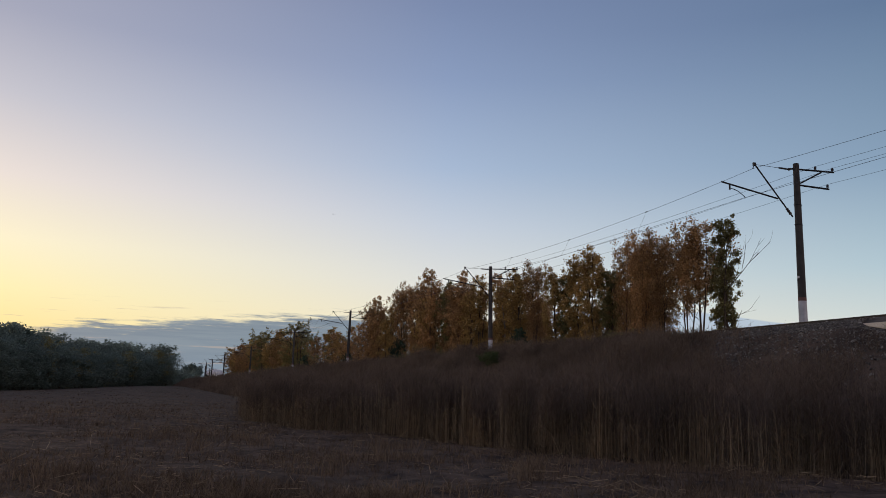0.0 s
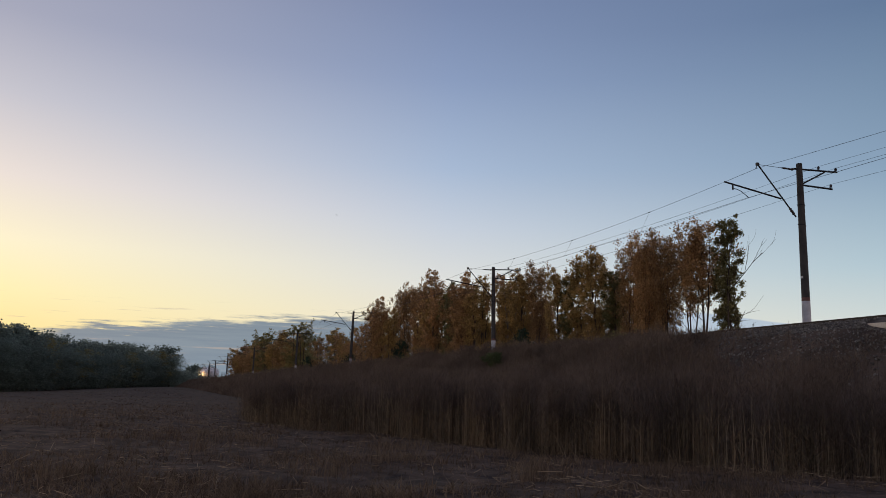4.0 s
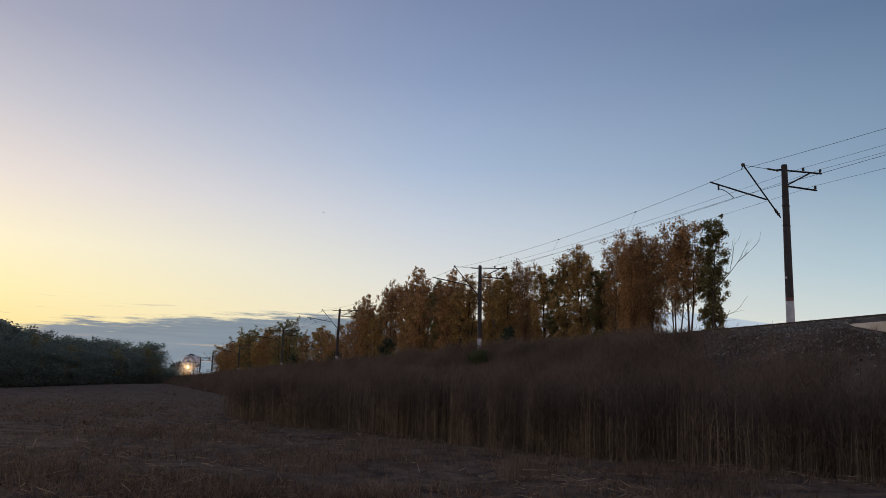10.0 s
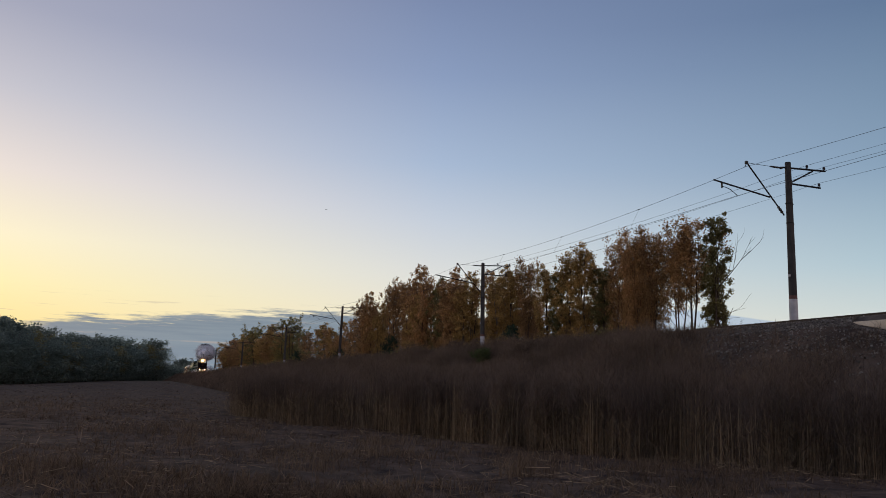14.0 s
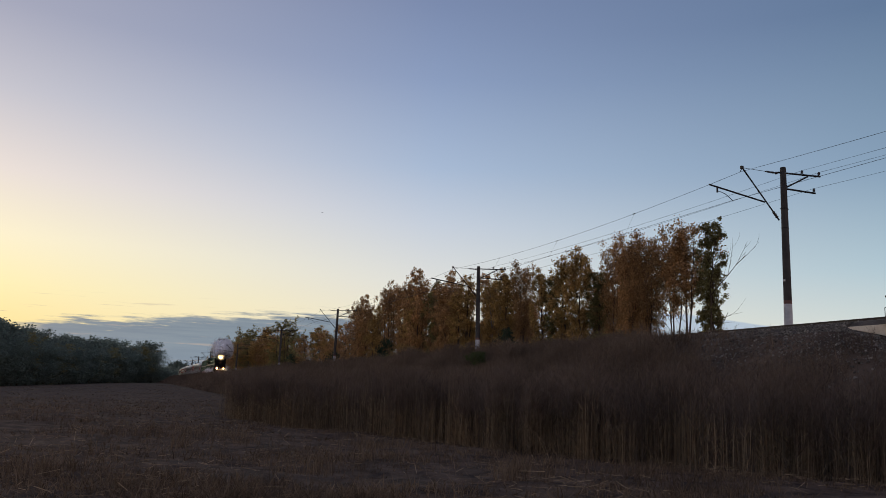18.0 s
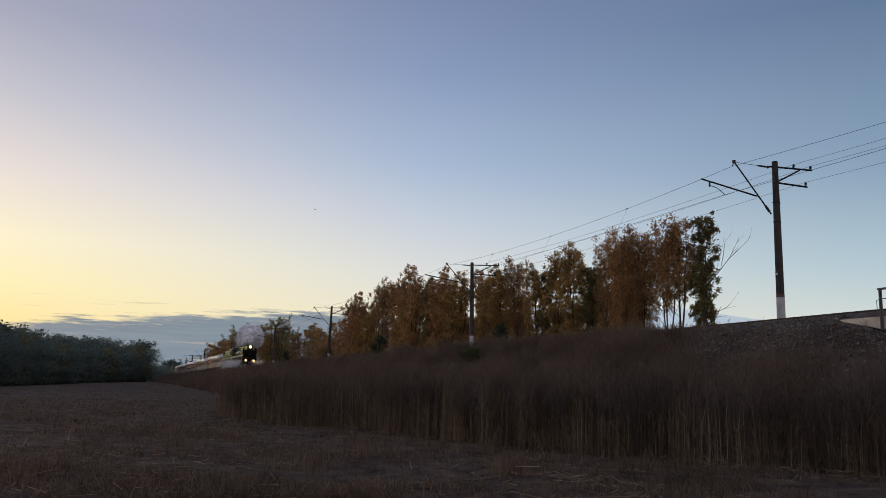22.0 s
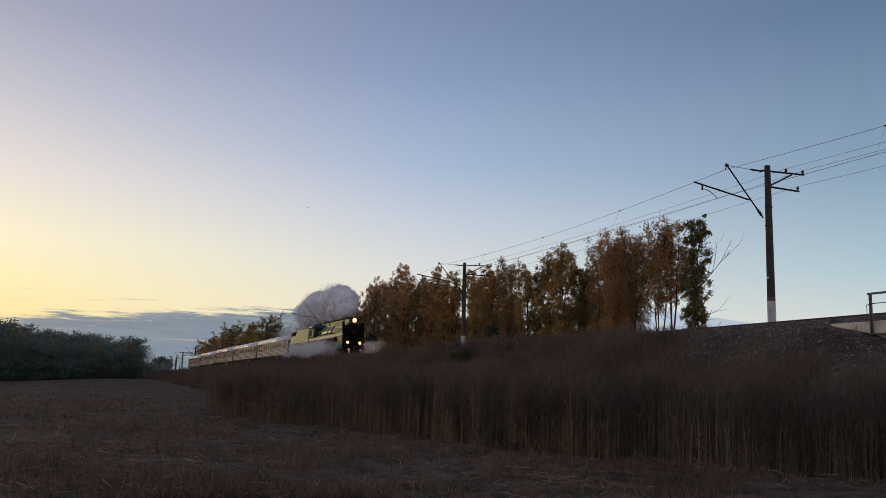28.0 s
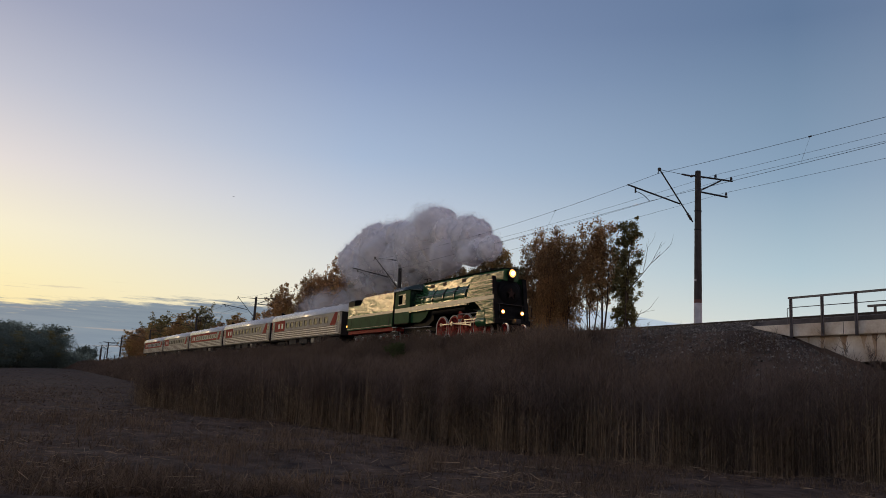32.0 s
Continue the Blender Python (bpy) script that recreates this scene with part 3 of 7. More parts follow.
    r2 = thing("bridge_railing", "grey steel railing on the far side of the culvert", "railing", "culvert railings")
    bm = bmesh.new()
    prism(bm, [(y2 - 0.05, 6.66), (y2 + 0.05, 6.66), (y2 + 0.05, 6.76), (y2 - 0.05, 6.76)], "x", -23.95, 6)
    part("handrail", bm, M_RAILING, r2)
    bm = bmesh.new()
    rod(bm, (-23.7, y2, 6.2), (6, y2, 6.2), 0.018)
    part("middle_rail", bm, M_RAILING, r2)
    for k in range(19):
        bm = bmesh.new()
        x = -23.6 + 1.5 * k
        box(bm, x - 0.05, x + 0.05, y2 - 0.04, y2 + 0.04, 5.0, 6.66)
        part("post", bm, M_RAILING, r2)


build_culvert()

# ---- catenary poles and wires ----
POLE_S = [(-16.0, 15.6), (35.0, 15.6), (75.2, 15.2), (127.4, 15.2), (169.7, 14.5), (223.7, 13.9), (276.0, 13.7), (313.0, 13.4), (352.0, 13.4), (396.0, 13.4), (446.0, 13.4), (500.0, 13.4), (555.0, 13.4)]
OFF = 3.2


def build_pole(s, top):
    x, y, h = track(s)
    lean = {75.2: -2.4, 127.4: 2.8}.get(s, 0.0 if s < 60 else 0.9)
    x -= (top - 1.0) * math.tan(radians(lean)) - 0.07 + (0.35 if s == 75.2 else 0.45 if s == 127.4 else 0.0)
    # the shaft stands beside the plane of its brackets
    sx = 0.22 if s < 60 else 0.0
    t = thing("catenary_pole", "dark concrete overhead-line pole with white-washed foot and steel cantilever", "utility pole", "overhead line poles", (x, y, 0), h)
    t.rotation_euler = (0, radians(lean), h)
    d = top - 15.6
    p = OFF

    def z(v):
        return v + d
    bm = bmesh.new()
    lathe(bm, (sx, p, 4.2), (sx, p, 20), [(3.62, 0.222), (6.0, 0.21), (9.0, 0.188), (top - 4.2 - 0.05, 0.165), (top - 4.2, 0.15)], 16)
    part("shaft", bm, M_POLE, t, smooth=False)
    bm = bmesh.new()
    lathe(bm, (sx, p, 4.2), (sx, p, 20), [(-0.6, 0.245), (3.42, 0.226)], 16)
    part("white_foot", bm, M_WHITEBASE, t, "white-washed foot")
    bm = bmesh.new()
    lathe(bm, (sx, p, 4.2), (sx, p, 20), [(3.42, 0.226), (3.62, 0.224)], 16)
    part("red_band", bm, M_REDBAND, t, "faded red band")
    # far-side brackets
    bm = bmesh.new()
    rod(bm, (0, p - 0.2, z(15.33)), (0, p + 3.15, z(15.56)), 0.055, seg=6)
    part("bracket", bm, M_STEEL, t)
    bm = bmesh.new()
    rod(bm, (0, p + 0.2, z(14.42)), (0, p + 2.7, z(14.47)), 0.055, seg=6)
    part("bracket", bm, M_STEEL, t)
    bm = bmesh.new()
    rod(bm, (0, p + 0.25, z(14.42)), (0, p + 2.15, z(15.42)), 0.05, seg=6)
    part("brace", bm, M_STEEL, t)
    for o, zz in ((1.7, 15.45), (3.05, 15.54), (2.6, 14.47)):
        bm = bmesh.new()
        lathe(bm, (0, p + o, z(zz)), (0, p + o, 40), [(0, 0.02), (0.1, 0.02), (0.1, 0.085), (0.16, 0.06), (0.18, 0.09), (0.25, 0.06), (0.29, 0.03)], 10)
        part("insulator", bm, M_INSUL, t)
    # cantilever over the track
    bm = bmesh.new()
    rod(bm, (0, p - 0.2, z(12.48)), (0, 0.33, z(15.25)), 0.042, seg=8)
    part("strut", bm, M_STEEL, t)
    bm = bmesh.new()
    lathe(bm, (0, p - 0.22, z(12.5)), (0, 0.33, z(15.25)), [(0.15, 0.05), (0.2, 0.095), (0.3, 0.06), (0.38, 0.095), (0.48, 0.06), (0.55, 0.09), (0.62, 0.04)], 10)
    part("strut_insulator", bm, M_INSUL, t)
    bm = bmesh.new()
    rod(bm, (0, 1.95, z(13.42)), (0, -2.05, z(13.90)), 0.05, seg=8)
    part("arm", bm, M_STEEL, t)
    bm = bmesh.new()
    rod(bm, (0, 0.33, z(15.22)), (0, p - 0.16, z(15.28)), 0.014, seg=6)
    part("tie_rod", bm, M_STEEL, t)
    bm = bmesh.new()
    lathe(bm, (0, p - 0.22, z(15.28)), (0, 0.33, z(15.22)), [(0.0, 0.05), (0.1, 0.09), (0.2, 0.04), (0.34, 0.06), (0.5, 0.05), (0.66, 0.06), (0.8, 0.05), (0.95, 0.02)], 10)
    part("tie_insulator", bm, M_INSUL, t)
    bm = bmesh.new()
    rod(bm, (0, -1.48, z(13.85)), (0, -1.48, z(13.52)), 0.05, seg=6)
    pts = [(-1.48, 13.6), (-1.2, 13.58), (-0.9, 13.5), (-0.55, 13.3), (-0.4, 13.2)]
    for (a, b), (c, e) in zip(pts, pts[1:]):
        rod(bm, (0, a, z(b)), (0, c, z(e)), 0.02, seg=6)
    part("registration_arm", bm, M_STEEL, t)
    bm = bmesh.new()
    box(bm, -0.06, 0.06, 0.25, 0.41, z(15.15), z(15.32))
    rod(bm, (0, 0.33, z(15.2)), (0, 0.2, z(14.95)), 0.025, seg=6)
    part("saddle", bm, M_STEEL, t)
    for zz in (11.95, 13.1):
        bm = bmesh.new()
        lathe(bm, (sx, p, z(zz)), (sx, p, 40), [(0, 0.205), (0.07, 0.205)], 14)
        rod(bm, (sx, p - 0.31, z(zz + 0.03)), (sx, p + 0.31, z(zz + 0.03)), 0.02, seg=6)
        part("clamp", bm, M_STEEL, t)
    bm = bmesh.new()
    box(bm, sx - 0.08, sx + 0.08, p - 0.235, p - 0.19, 8.9, 9.02)
    part("number_plate", bm, M_WHITEBASE, t, "small pale plate")


for place in POLE_S:
    build_pole(*place)


def build_wires():
    def line(name, label, off, zof, sag, r):
        t = thing(name, label, "cable", "overhead wires")
        for (s0, t0), (s1, t1) in zip(POLE_S, POLE_S[1:]):
            n = 14
            pts = []
            for i in range(n + 1):
                u = i / n
                s = s0 + (s1 - s0) * u
                pts.append(beside(s, off, (t0 + (t1 - t0) * u) - 15.6 + zof - 4 * sag * u * (1 - u)))
            bm = bmesh.new()
            tube(bm, pts, r)
            part("span", bm, M_WIRE, t)
        return t
    line("messenger_wire", "thin dark messenger wire sagging from pole to pole", 0.33, 15.0, 0.55, 0.011)
    line("contact_wire", "thin dark contact wire over the track", -0.4, 13.2, 0.08, 0.011)
    line("feeder_wire", "thin dark feeder wire on the far side of the poles", OFF + 1.7, 15.72, 0.3, 0.009)
    line("feeder_wire", "thin dark feeder wire on the far side of the poles", OFF + 3.05, 15.8, 0.3, 0.009)
    line("feeder_wire", "thin dark feeder wire on the lower brackets", OFF + 2.6, 14.75, 0.3, 0.009)
    t = thing("dropper_wires", "short thin droppers between messenger and contact wire", "cable", "overhead wires")
    for (s0, t0), (s1, t1) in zip(POLE_S[:5], POLE_S[1:6]):
        n = max(3, int((s1 - s0) / 9))
        for i in range(1, n):
            u = i / n
            s, d = s0 + (s1 - s0) * u, t0 + (t1 - t0) * u - 15.6
            bm = bmesh.new()
            rod(bm, beside(s, 0.33, d + 15.0 - 2.2 * u * (1 - u)), beside(s, -0.4, d + 13.2 - 0.32 * u * (1 - u)), 0.006, seg=4)
            rod(bm, beside(s - 0.08, 0.33, d + 15.0 - 2.2 * u * (1 - u)), beside(s + 0.08, 0.33, d + 15.0 - 2.2 * u * (1 - u)), 0.04, seg=5)
            part("dropper", bm, M_WIRE, t)


build_wires()

# ---- trees ----
def leaf_cloud(centres, radii, count, size, rng, squash=1.0):
    """Small leaf quads scattered in uneven clumps."""
    centres, radii = np.array(centres), np.array(radii)
    w = radii ** 2
    idx = rng.choice(len(centres), count, p=w / w.sum())
    d = rng.normal(size=(count, 3))
    d /= np.linalg.norm(d, axis=1)[:, None]
    d *= (rng.random(count) ** 0.75 * rng.uniform(0.7, 1.2, count))[:, None] * radii[idx][:, None]
    d[:, 2] *= squash
    P = centres[idx] + d
    a = rng.normal(size=(count, 3))
    a /= np.linalg.norm(a, axis=1)[:, None]
    b = np.cross(a, rng.normal(size=(count, 3)))
    b /= np.linalg.norm(b, axis=1)[:, None]
    s = size * rng.uniform(0.6, 1.4, (count, 1))
    a, b = a * s, b * s * 0.62
    V = np.stack([P - a, P - b * 0.9 + a * 0.1, P + a, P + b], 1).reshape(-1, 3)
    F = np.arange(count * 4).reshape(-1, 4)
    return V, F


def limb(bm, pts, r0, r1, seg=6):
    n = len(pts) - 1
    for k in range(n):
        rod(bm, pts[k], pts[k + 1], r0 + (r1 - r0) * k / n, r0 + (r1 - r0) * (k + 1) / n, seg, caps=False)


def build_tree(seed, h, width, leaves, size, leafmat, barkmat, label, low=0.1, stems=2, name="tree", category="tree", gaps=0.24, steep=(1.2, 2.4), boughs=30, clump=0.27, spread=0.5, top=0.35):
    """Tree of one to four stems with rising boughs; the leaves stand in small clumps along each bough."""
    rng = np.random.default_rng(seed)
    t = thing(name, label, category)
    bm = bmesh.new()
    centres, radii = [], []
    for k in range(stems):
        side = k - (stems - 1) / 2
        base = np.array([side * spread * 0.4 + rng.uniform(-0.1, 0.1), rng.uniform(-0.3, 0.3) * spread, -0.4])
        goal = np.array([side * spread * width * 0.8 + rng.normal(0, 0.2), rng.uniform(-0.5, 0.5) * spread * width, 0.0])
        hh = h * (1.0 if k == stems // 2 else rng.uniform(0.84, 0.98))
        pts = [base]
        for j in range(1, 9):
            u = j / 8
            q = base + goal * u ** 1.3 + rng.normal(0, 0.07, 3)
            q[2] = hh * u * 0.985
            pts.append(q)
        r = 0.011 * h * (1.0 if stems == 1 else 0.75)
        limb(bm, [Vector(p) for p in pts], r, 0.015, 7)
        for j in range(boughs):
            u = low + (0.95 - low) * (j + rng.random()) / boughs
            i = min(7, int(u * 8))
            p0 = pts[i] + (pts[i + 1] - pts[i]) * (u * 8 - i)
            a = rng.uniform(0, 2 * math.pi)
            v = (u - low) / (1 - low)
            reach = width * (top + (1 - top) * math.sin(math.pi * min(1.0, 0.12 + 0.9 * v)) ** 0.8) * rng.uniform(0.5, 1.05)
            up = min(reach * rng.uniform(*steep), hh * 1.0 - p0[2])
            p1 = p0 + np.array([math.cos(a) * reach * 0.6, math.sin(a) * reach * 0.6, up * 0.42])
            p2 = p0 + np.array([math.cos(a) * reach, math.sin(a) * reach, up])
            limb(bm, [Vector(p0), Vector(p1), Vector(p2)], r * 0.34 * (1.1 - u), 0.01, 4)
            for f in (0.45, 0.7, 0.9, 1.05):
                if rng.random() > gaps:
                    q = p0 + (p1 - p0) * f / 0.5 if f < 0.5 else p1 + (p2 - p1) * (f - 0.5) / 0.5
                    centres.append(q + rng.normal(0, 0.14 * width, 3))
                    radii.append(rng.uniform(0.6, 1.25) * clump * width)
        for j in range(7):
            centres.append(pts[-1] + np.array([rng.normal(0, 0.12 * width), rng.normal(0, 0.12 * width), rng.uniform(-0.14, -0.02) * h]))
            radii.append(rng.uniform(0.5, 1.0) * clump * width * 0.8)
    part("trunk", bm, barkmat, t)
    V, F = leaf_cloud(centres, radii, leaves, size, rng, 1.05)
    part("crown", mesh_of("crown", V, F, leafmat), leafmat, t)
    return t


def plant(proto, x, y, z, k=1.0, kz=1.0, yaw=0.0, label=""):
    c = copy_thing(proto, pose(x, y, z, 0, 0, yaw) @ Matrix.Diagonal((k, k, k * kz, 1)))
    if label:
        c["label"] = label
    return c


def tree_row():
    rust, ochre, olive = M_LEAF
    G = "row of trees behind the track"
    kinds = [build_tree(11, 16, 1.85, 10750, 0.105, rust, M_BARK, "slender tree with rust-brown autumn leaves behind the track", stems=2),
             build_tree(12, 16, 1.75, 10750, 0.105, ochre, M_BARK, "slender tree with ochre autumn leaves behind the track", stems=3, boughs=22),
             build_tree(13, 16, 1.5, 9875, 0.105, olive, M_BARK, "slender tree with olive-green fading leaves behind the track", stems=2),
             build_tree(14, 16, 2.0, 8250, 0.105, rust, M_BARK, "sparse tree with rust-brown leaves and open crown", gaps=0.35, stems=3, boughs=20, low=0.3),
             build_tree(15, 16, 1.7, 9875, 0.105, ochre, M_PALEBARK, "pale-trunked tree with ochre autumn leaves", stems=2)]
    light = [build_tree(16, 16, 1.9, 3400, 0.14, rust, M_BARK, "rust-brown autumn tree further along the row", boughs=24, steep=(0.7, 1.6), top=0.55),
             build_tree(17, 16, 1.8, 3400, 0.14, ochre, M_BARK, "ochre autumn tree further along the row", boughs=24, steep=(0.7, 1.6), top=0.55),
             build_tree(18, 16, 1.7, 3200, 0.14, olive, M_BARK, "olive-brown tree further along the row", boughs=24, steep=(0.7, 1.6), top=0.55)]
    near = [build_tree(61, 16, 2.0, 10000, 0.088, rust, M_BARK, "rust-leaved tree with a forked open trunk at the row's end", stems=3, low=0.55, boughs=18, gaps=0.14, spread=0.4, top=0.5),
            build_tree(62, 16, 2.1, 16500, 0.088, rust, M_BARK, "dense rust-brown autumn tree at the row's end", stems=3, low=0.3, gaps=0.08, spread=0.45, top=0.6, clump=0.3),
            build_tree(63, 16, 1.2, 9500, 0.088, olive, M_BARK, "narrow poplar with dark olive leaves at the row's end", stems=1, low=0.3, boughs=52, gaps=0.15, steep=(1.3, 2.6), top=0.3),
            build_tree(64, 16, 1.65, 15000, 0.088, ochre, M_BARK, "ochre-brown upright autumn tree at the row's end", stems=2, low=0.3, gaps=0.15, spread=0.6)]
    kinds += light + near
    under = build_tree(21, 5.5, 2.0, 2200, 0.1, olive, M_BARK, "low bush with olive leaves under the trees", low=0.05, stems=3, name="bush", category="bush", boughs=14, steep=(0.4, 1.4))
    for p in kinds + [under]:
        tagged(p, group=G)
    # the crown line, as height of the tree tops along the row
    sx = [48, 54, 61, 70, 73, 80, 88, 96, 119, 133, 140, 153, 186, 199, 210, 250, 305, 325, 420]
    hz = [16.6, 17.2, 17.0, 16.4, 18.4, 17.6, 17.9, 18.2, 19.6, 19.8, 18.0, 18.2, 18.2, 20.6, 21.4, 21.8, 21.4, 19.4, 18.4]
    rng = random.Random(8)
    used = set()

    def put(kind, x, y, top, yaw, k=1.0):
        z = 0.9
        h = top - z
        if kind in used:
            plant(kinds[kind], x, y, z, k, h / 16 / k, yaw)
        else:
            used.add(kind)
            kinds[kind].matrix_basis = pose(x, y, z, 0, 0, yaw) @ Matrix.Diagonal((k, k, h / 16, 1))
    # end of the row, nearest the culvert: kind, place, top, width
    for kind, x, y, top, k in ((10, -51.4, 45.0, 16.9, 1.0), (10, -52.3, 45.7, 13.2, 1.0), (8, -54.4, 45.0, 16.6, 1.05), (8, -57.5, 46.2, 15.9, 0.85), (9, -60.4, 45.6, 16.7, 0.82), (9, -62.6, 45.2, 17.0, 0.9),
                              (9, -65.4, 45.8, 16.7, 0.85), (11, -67.2, 48.6, 15.6, 1.0), (9, -63.8, 47.4, 15.4, 0.9), (10, -68.1, 45.5, 14.9, 1.1), (11, -70.5, 45.0, 18.2, 1.0),
                              (11, -73.7, 45.3, 17.7, 1.05), (9, -72.0, 48.4, 15.0, 0.9), (10, -76.3, 45.6, 15.2, 1.1), (11, -78.2, 45.2, 17.0, 0.95), (9, -83.6, 45.4, 17.3, 0.85), (11, -86.6, 45.2, 18.1, 1.0)):
        put(kind, x, y, top, rng.uniform(-25, 25), k)
    # second rank behind the near end, lower
    for k in range(7):
        put(rng.choice([9, 11, 11]), -67.0 - 5.3 * k, 49.0 + rng.uniform(-0.8, 1.4), 13.6 + rng.uniform(-1.2, 1.4), 77 * k, 1.0)
    x = -90.0
    while x > -326:
        far = -x > 150
        # crowns swell and sink in clusters
        top = np.interp(-x, sx, hz) * (1.02 - 0.11 * abs(math.sin(x * 0.36)) ** 1.5) * rng.uniform(0.97, 1.03)
        if not (-207 < x < -186) and not (-158 < x < -142 and rng.random() < 0.35):
            kind = rng.choices([5, 6, 7], (4, 3, 2))[0] if far else rng.choices([0, 1, 2, 3, 4], (5, 4, 3, 2, 2))[0]
            put(kind, x, 45 + rng.uniform(-1.2, 1.6), top, rng.uniform(0, 360), rng.uniform(0.9, 1.15) * (1.8 if x < -199 else 1.15 if far else 1.0))
            if (far and x < -207) or rng.random() < 0.5:
                put(rng.choices([5, 6, 7], (3, 3, 2))[0], x - rng.uniform(0.5, 1.6), 49.5 + rng.uniform(-1, 2.5), top * rng.uniform(0.78, 0.93), rng.uniform(0, 360), rng.uniform(0.9, 1.2))
        x -= rng.uniform(1.7, 2.7) * (1.5 if far else 1.0) + (1.2 if not far and rng.random() < 0.22 else 0.0)
    first = True
    for k in range(46):
        x = -53 - k * 5.6 + rng.uniform(-2, 2)
        m = pose(x, 43.5 + rng.uniform(-1, 3), 0.8, 0, 0, rng.uniform(0, 360)), rng.uniform(0.8, 1.35)
        if first:
            under.matrix_basis = m[0] @ Matrix.Diagonal((m[1], m[1], m[1], 1))
            first = False
        else:
            copy_thing(under, m[0] @ Matrix.Diagonal((m[1], m[1], m[1], 1)))
    # young spruces among the trunks
    spruce = build_tree(71, 9, 1.7, 5200, 0.1, M_SPRUCE, M_BARK, "young dark green spruce among the trunks", low=0.04, stems=1, boughs=60, gaps=0.05, steep=(0.05, 0.3), clump=0.2, top=0.12)
    tagged(spruce, group=G)
    spruce.matrix_basis = pose(-150.5, 41.8, 0.8)
    for x, h in ((-122.5, 1.12), (-80.5, 1.0), (-153.5, 0.8), (-186.0, 1.1)):
        copy_thing(spruce, pose(x, 42.2, 0.8, 0, 0, 3 * x) @ Matrix.Diagonal((1, 1, h, 1)))
    # saplings in the gap, almost bare
    sap = build_tree(31, 9, 1.4, 500, 0.11, olive, M_BARK, "thin almost bare sapling in the gap of the row", stems=3, gaps=0.4, boughs=16, low=0.3)
    tagged(sap, group=G)
    sap.matrix_basis = pose(-193, 45, 0.9) @ Matrix.Diagonal((1, 1, 1.1, 1))
    for k in range(5):
        copy_thing(sap, pose(-187.5 - 2.3 * k, 45 + rng.uniform(-1, 1), 0.9, 0, 0, 70 * k) @ Matrix.Diagonal((1, 1, 0.9 + 0.12 * (k % 3), 1)))

    # the leaning bare limbs at the row's end
    bare = thing("bare_tree", "leafless grey tree with long twigs leaning out of the row", "tree", G, (-51.3, 44.6, 0.9))
    bm = bmesh.new()
    r2 = np.random.default_rng(5)

    def grow(p, d, length, r, depth):
        n = 4
        pts = [Vector(p)]
        d = Vector(d).normalized()
        for k in range(n):
            d = (d + Vector(r2.normal(0, 0.09, 3)) + Vector((0, 0, 0.04))).normalized()
            pts.append(pts[-1] + d * length / n)
        limb(bm, pts, r, r * 0.45, 5 if depth < 2 else 3)
        if depth < 4:
            for k in range(3 if depth else 5):
                i = 1 + int(r2.integers(0, n))
                side = Vector(r2.normal(0, 0.5, 3)) + Vector((0.12, 0, 0.2))
                grow(pts[i], d + side, length * r2.uniform(0.4, 0.65), r * 0.5, depth + 1)
    limb(bm, [Vector((0, 0, -0.3)), Vector((0.08, 0, 3.0)), Vector((0.15, 0.05, 6.5)), Vector((0.3, 0, 9.6))], 0.12, 0.05, 6)
    grow((0.2, 0, 9.4), (0.28, 0, 0.95), 4.6, 0.05, 2)
    grow((0.3, 0, 9.6), (0.75, 0, 0.75), 4.2, 0.045, 2)
    grow((0.2, 0, 7.2), (0.95, 0, 0.25), 2.6, 0.03, 3)
    grow((0.3, 0, 6.6), (0.9, 0, 0.45), 2.6, 0.028, 3)
    part("trunk", bm, M_BARK, bare)


tree_row()


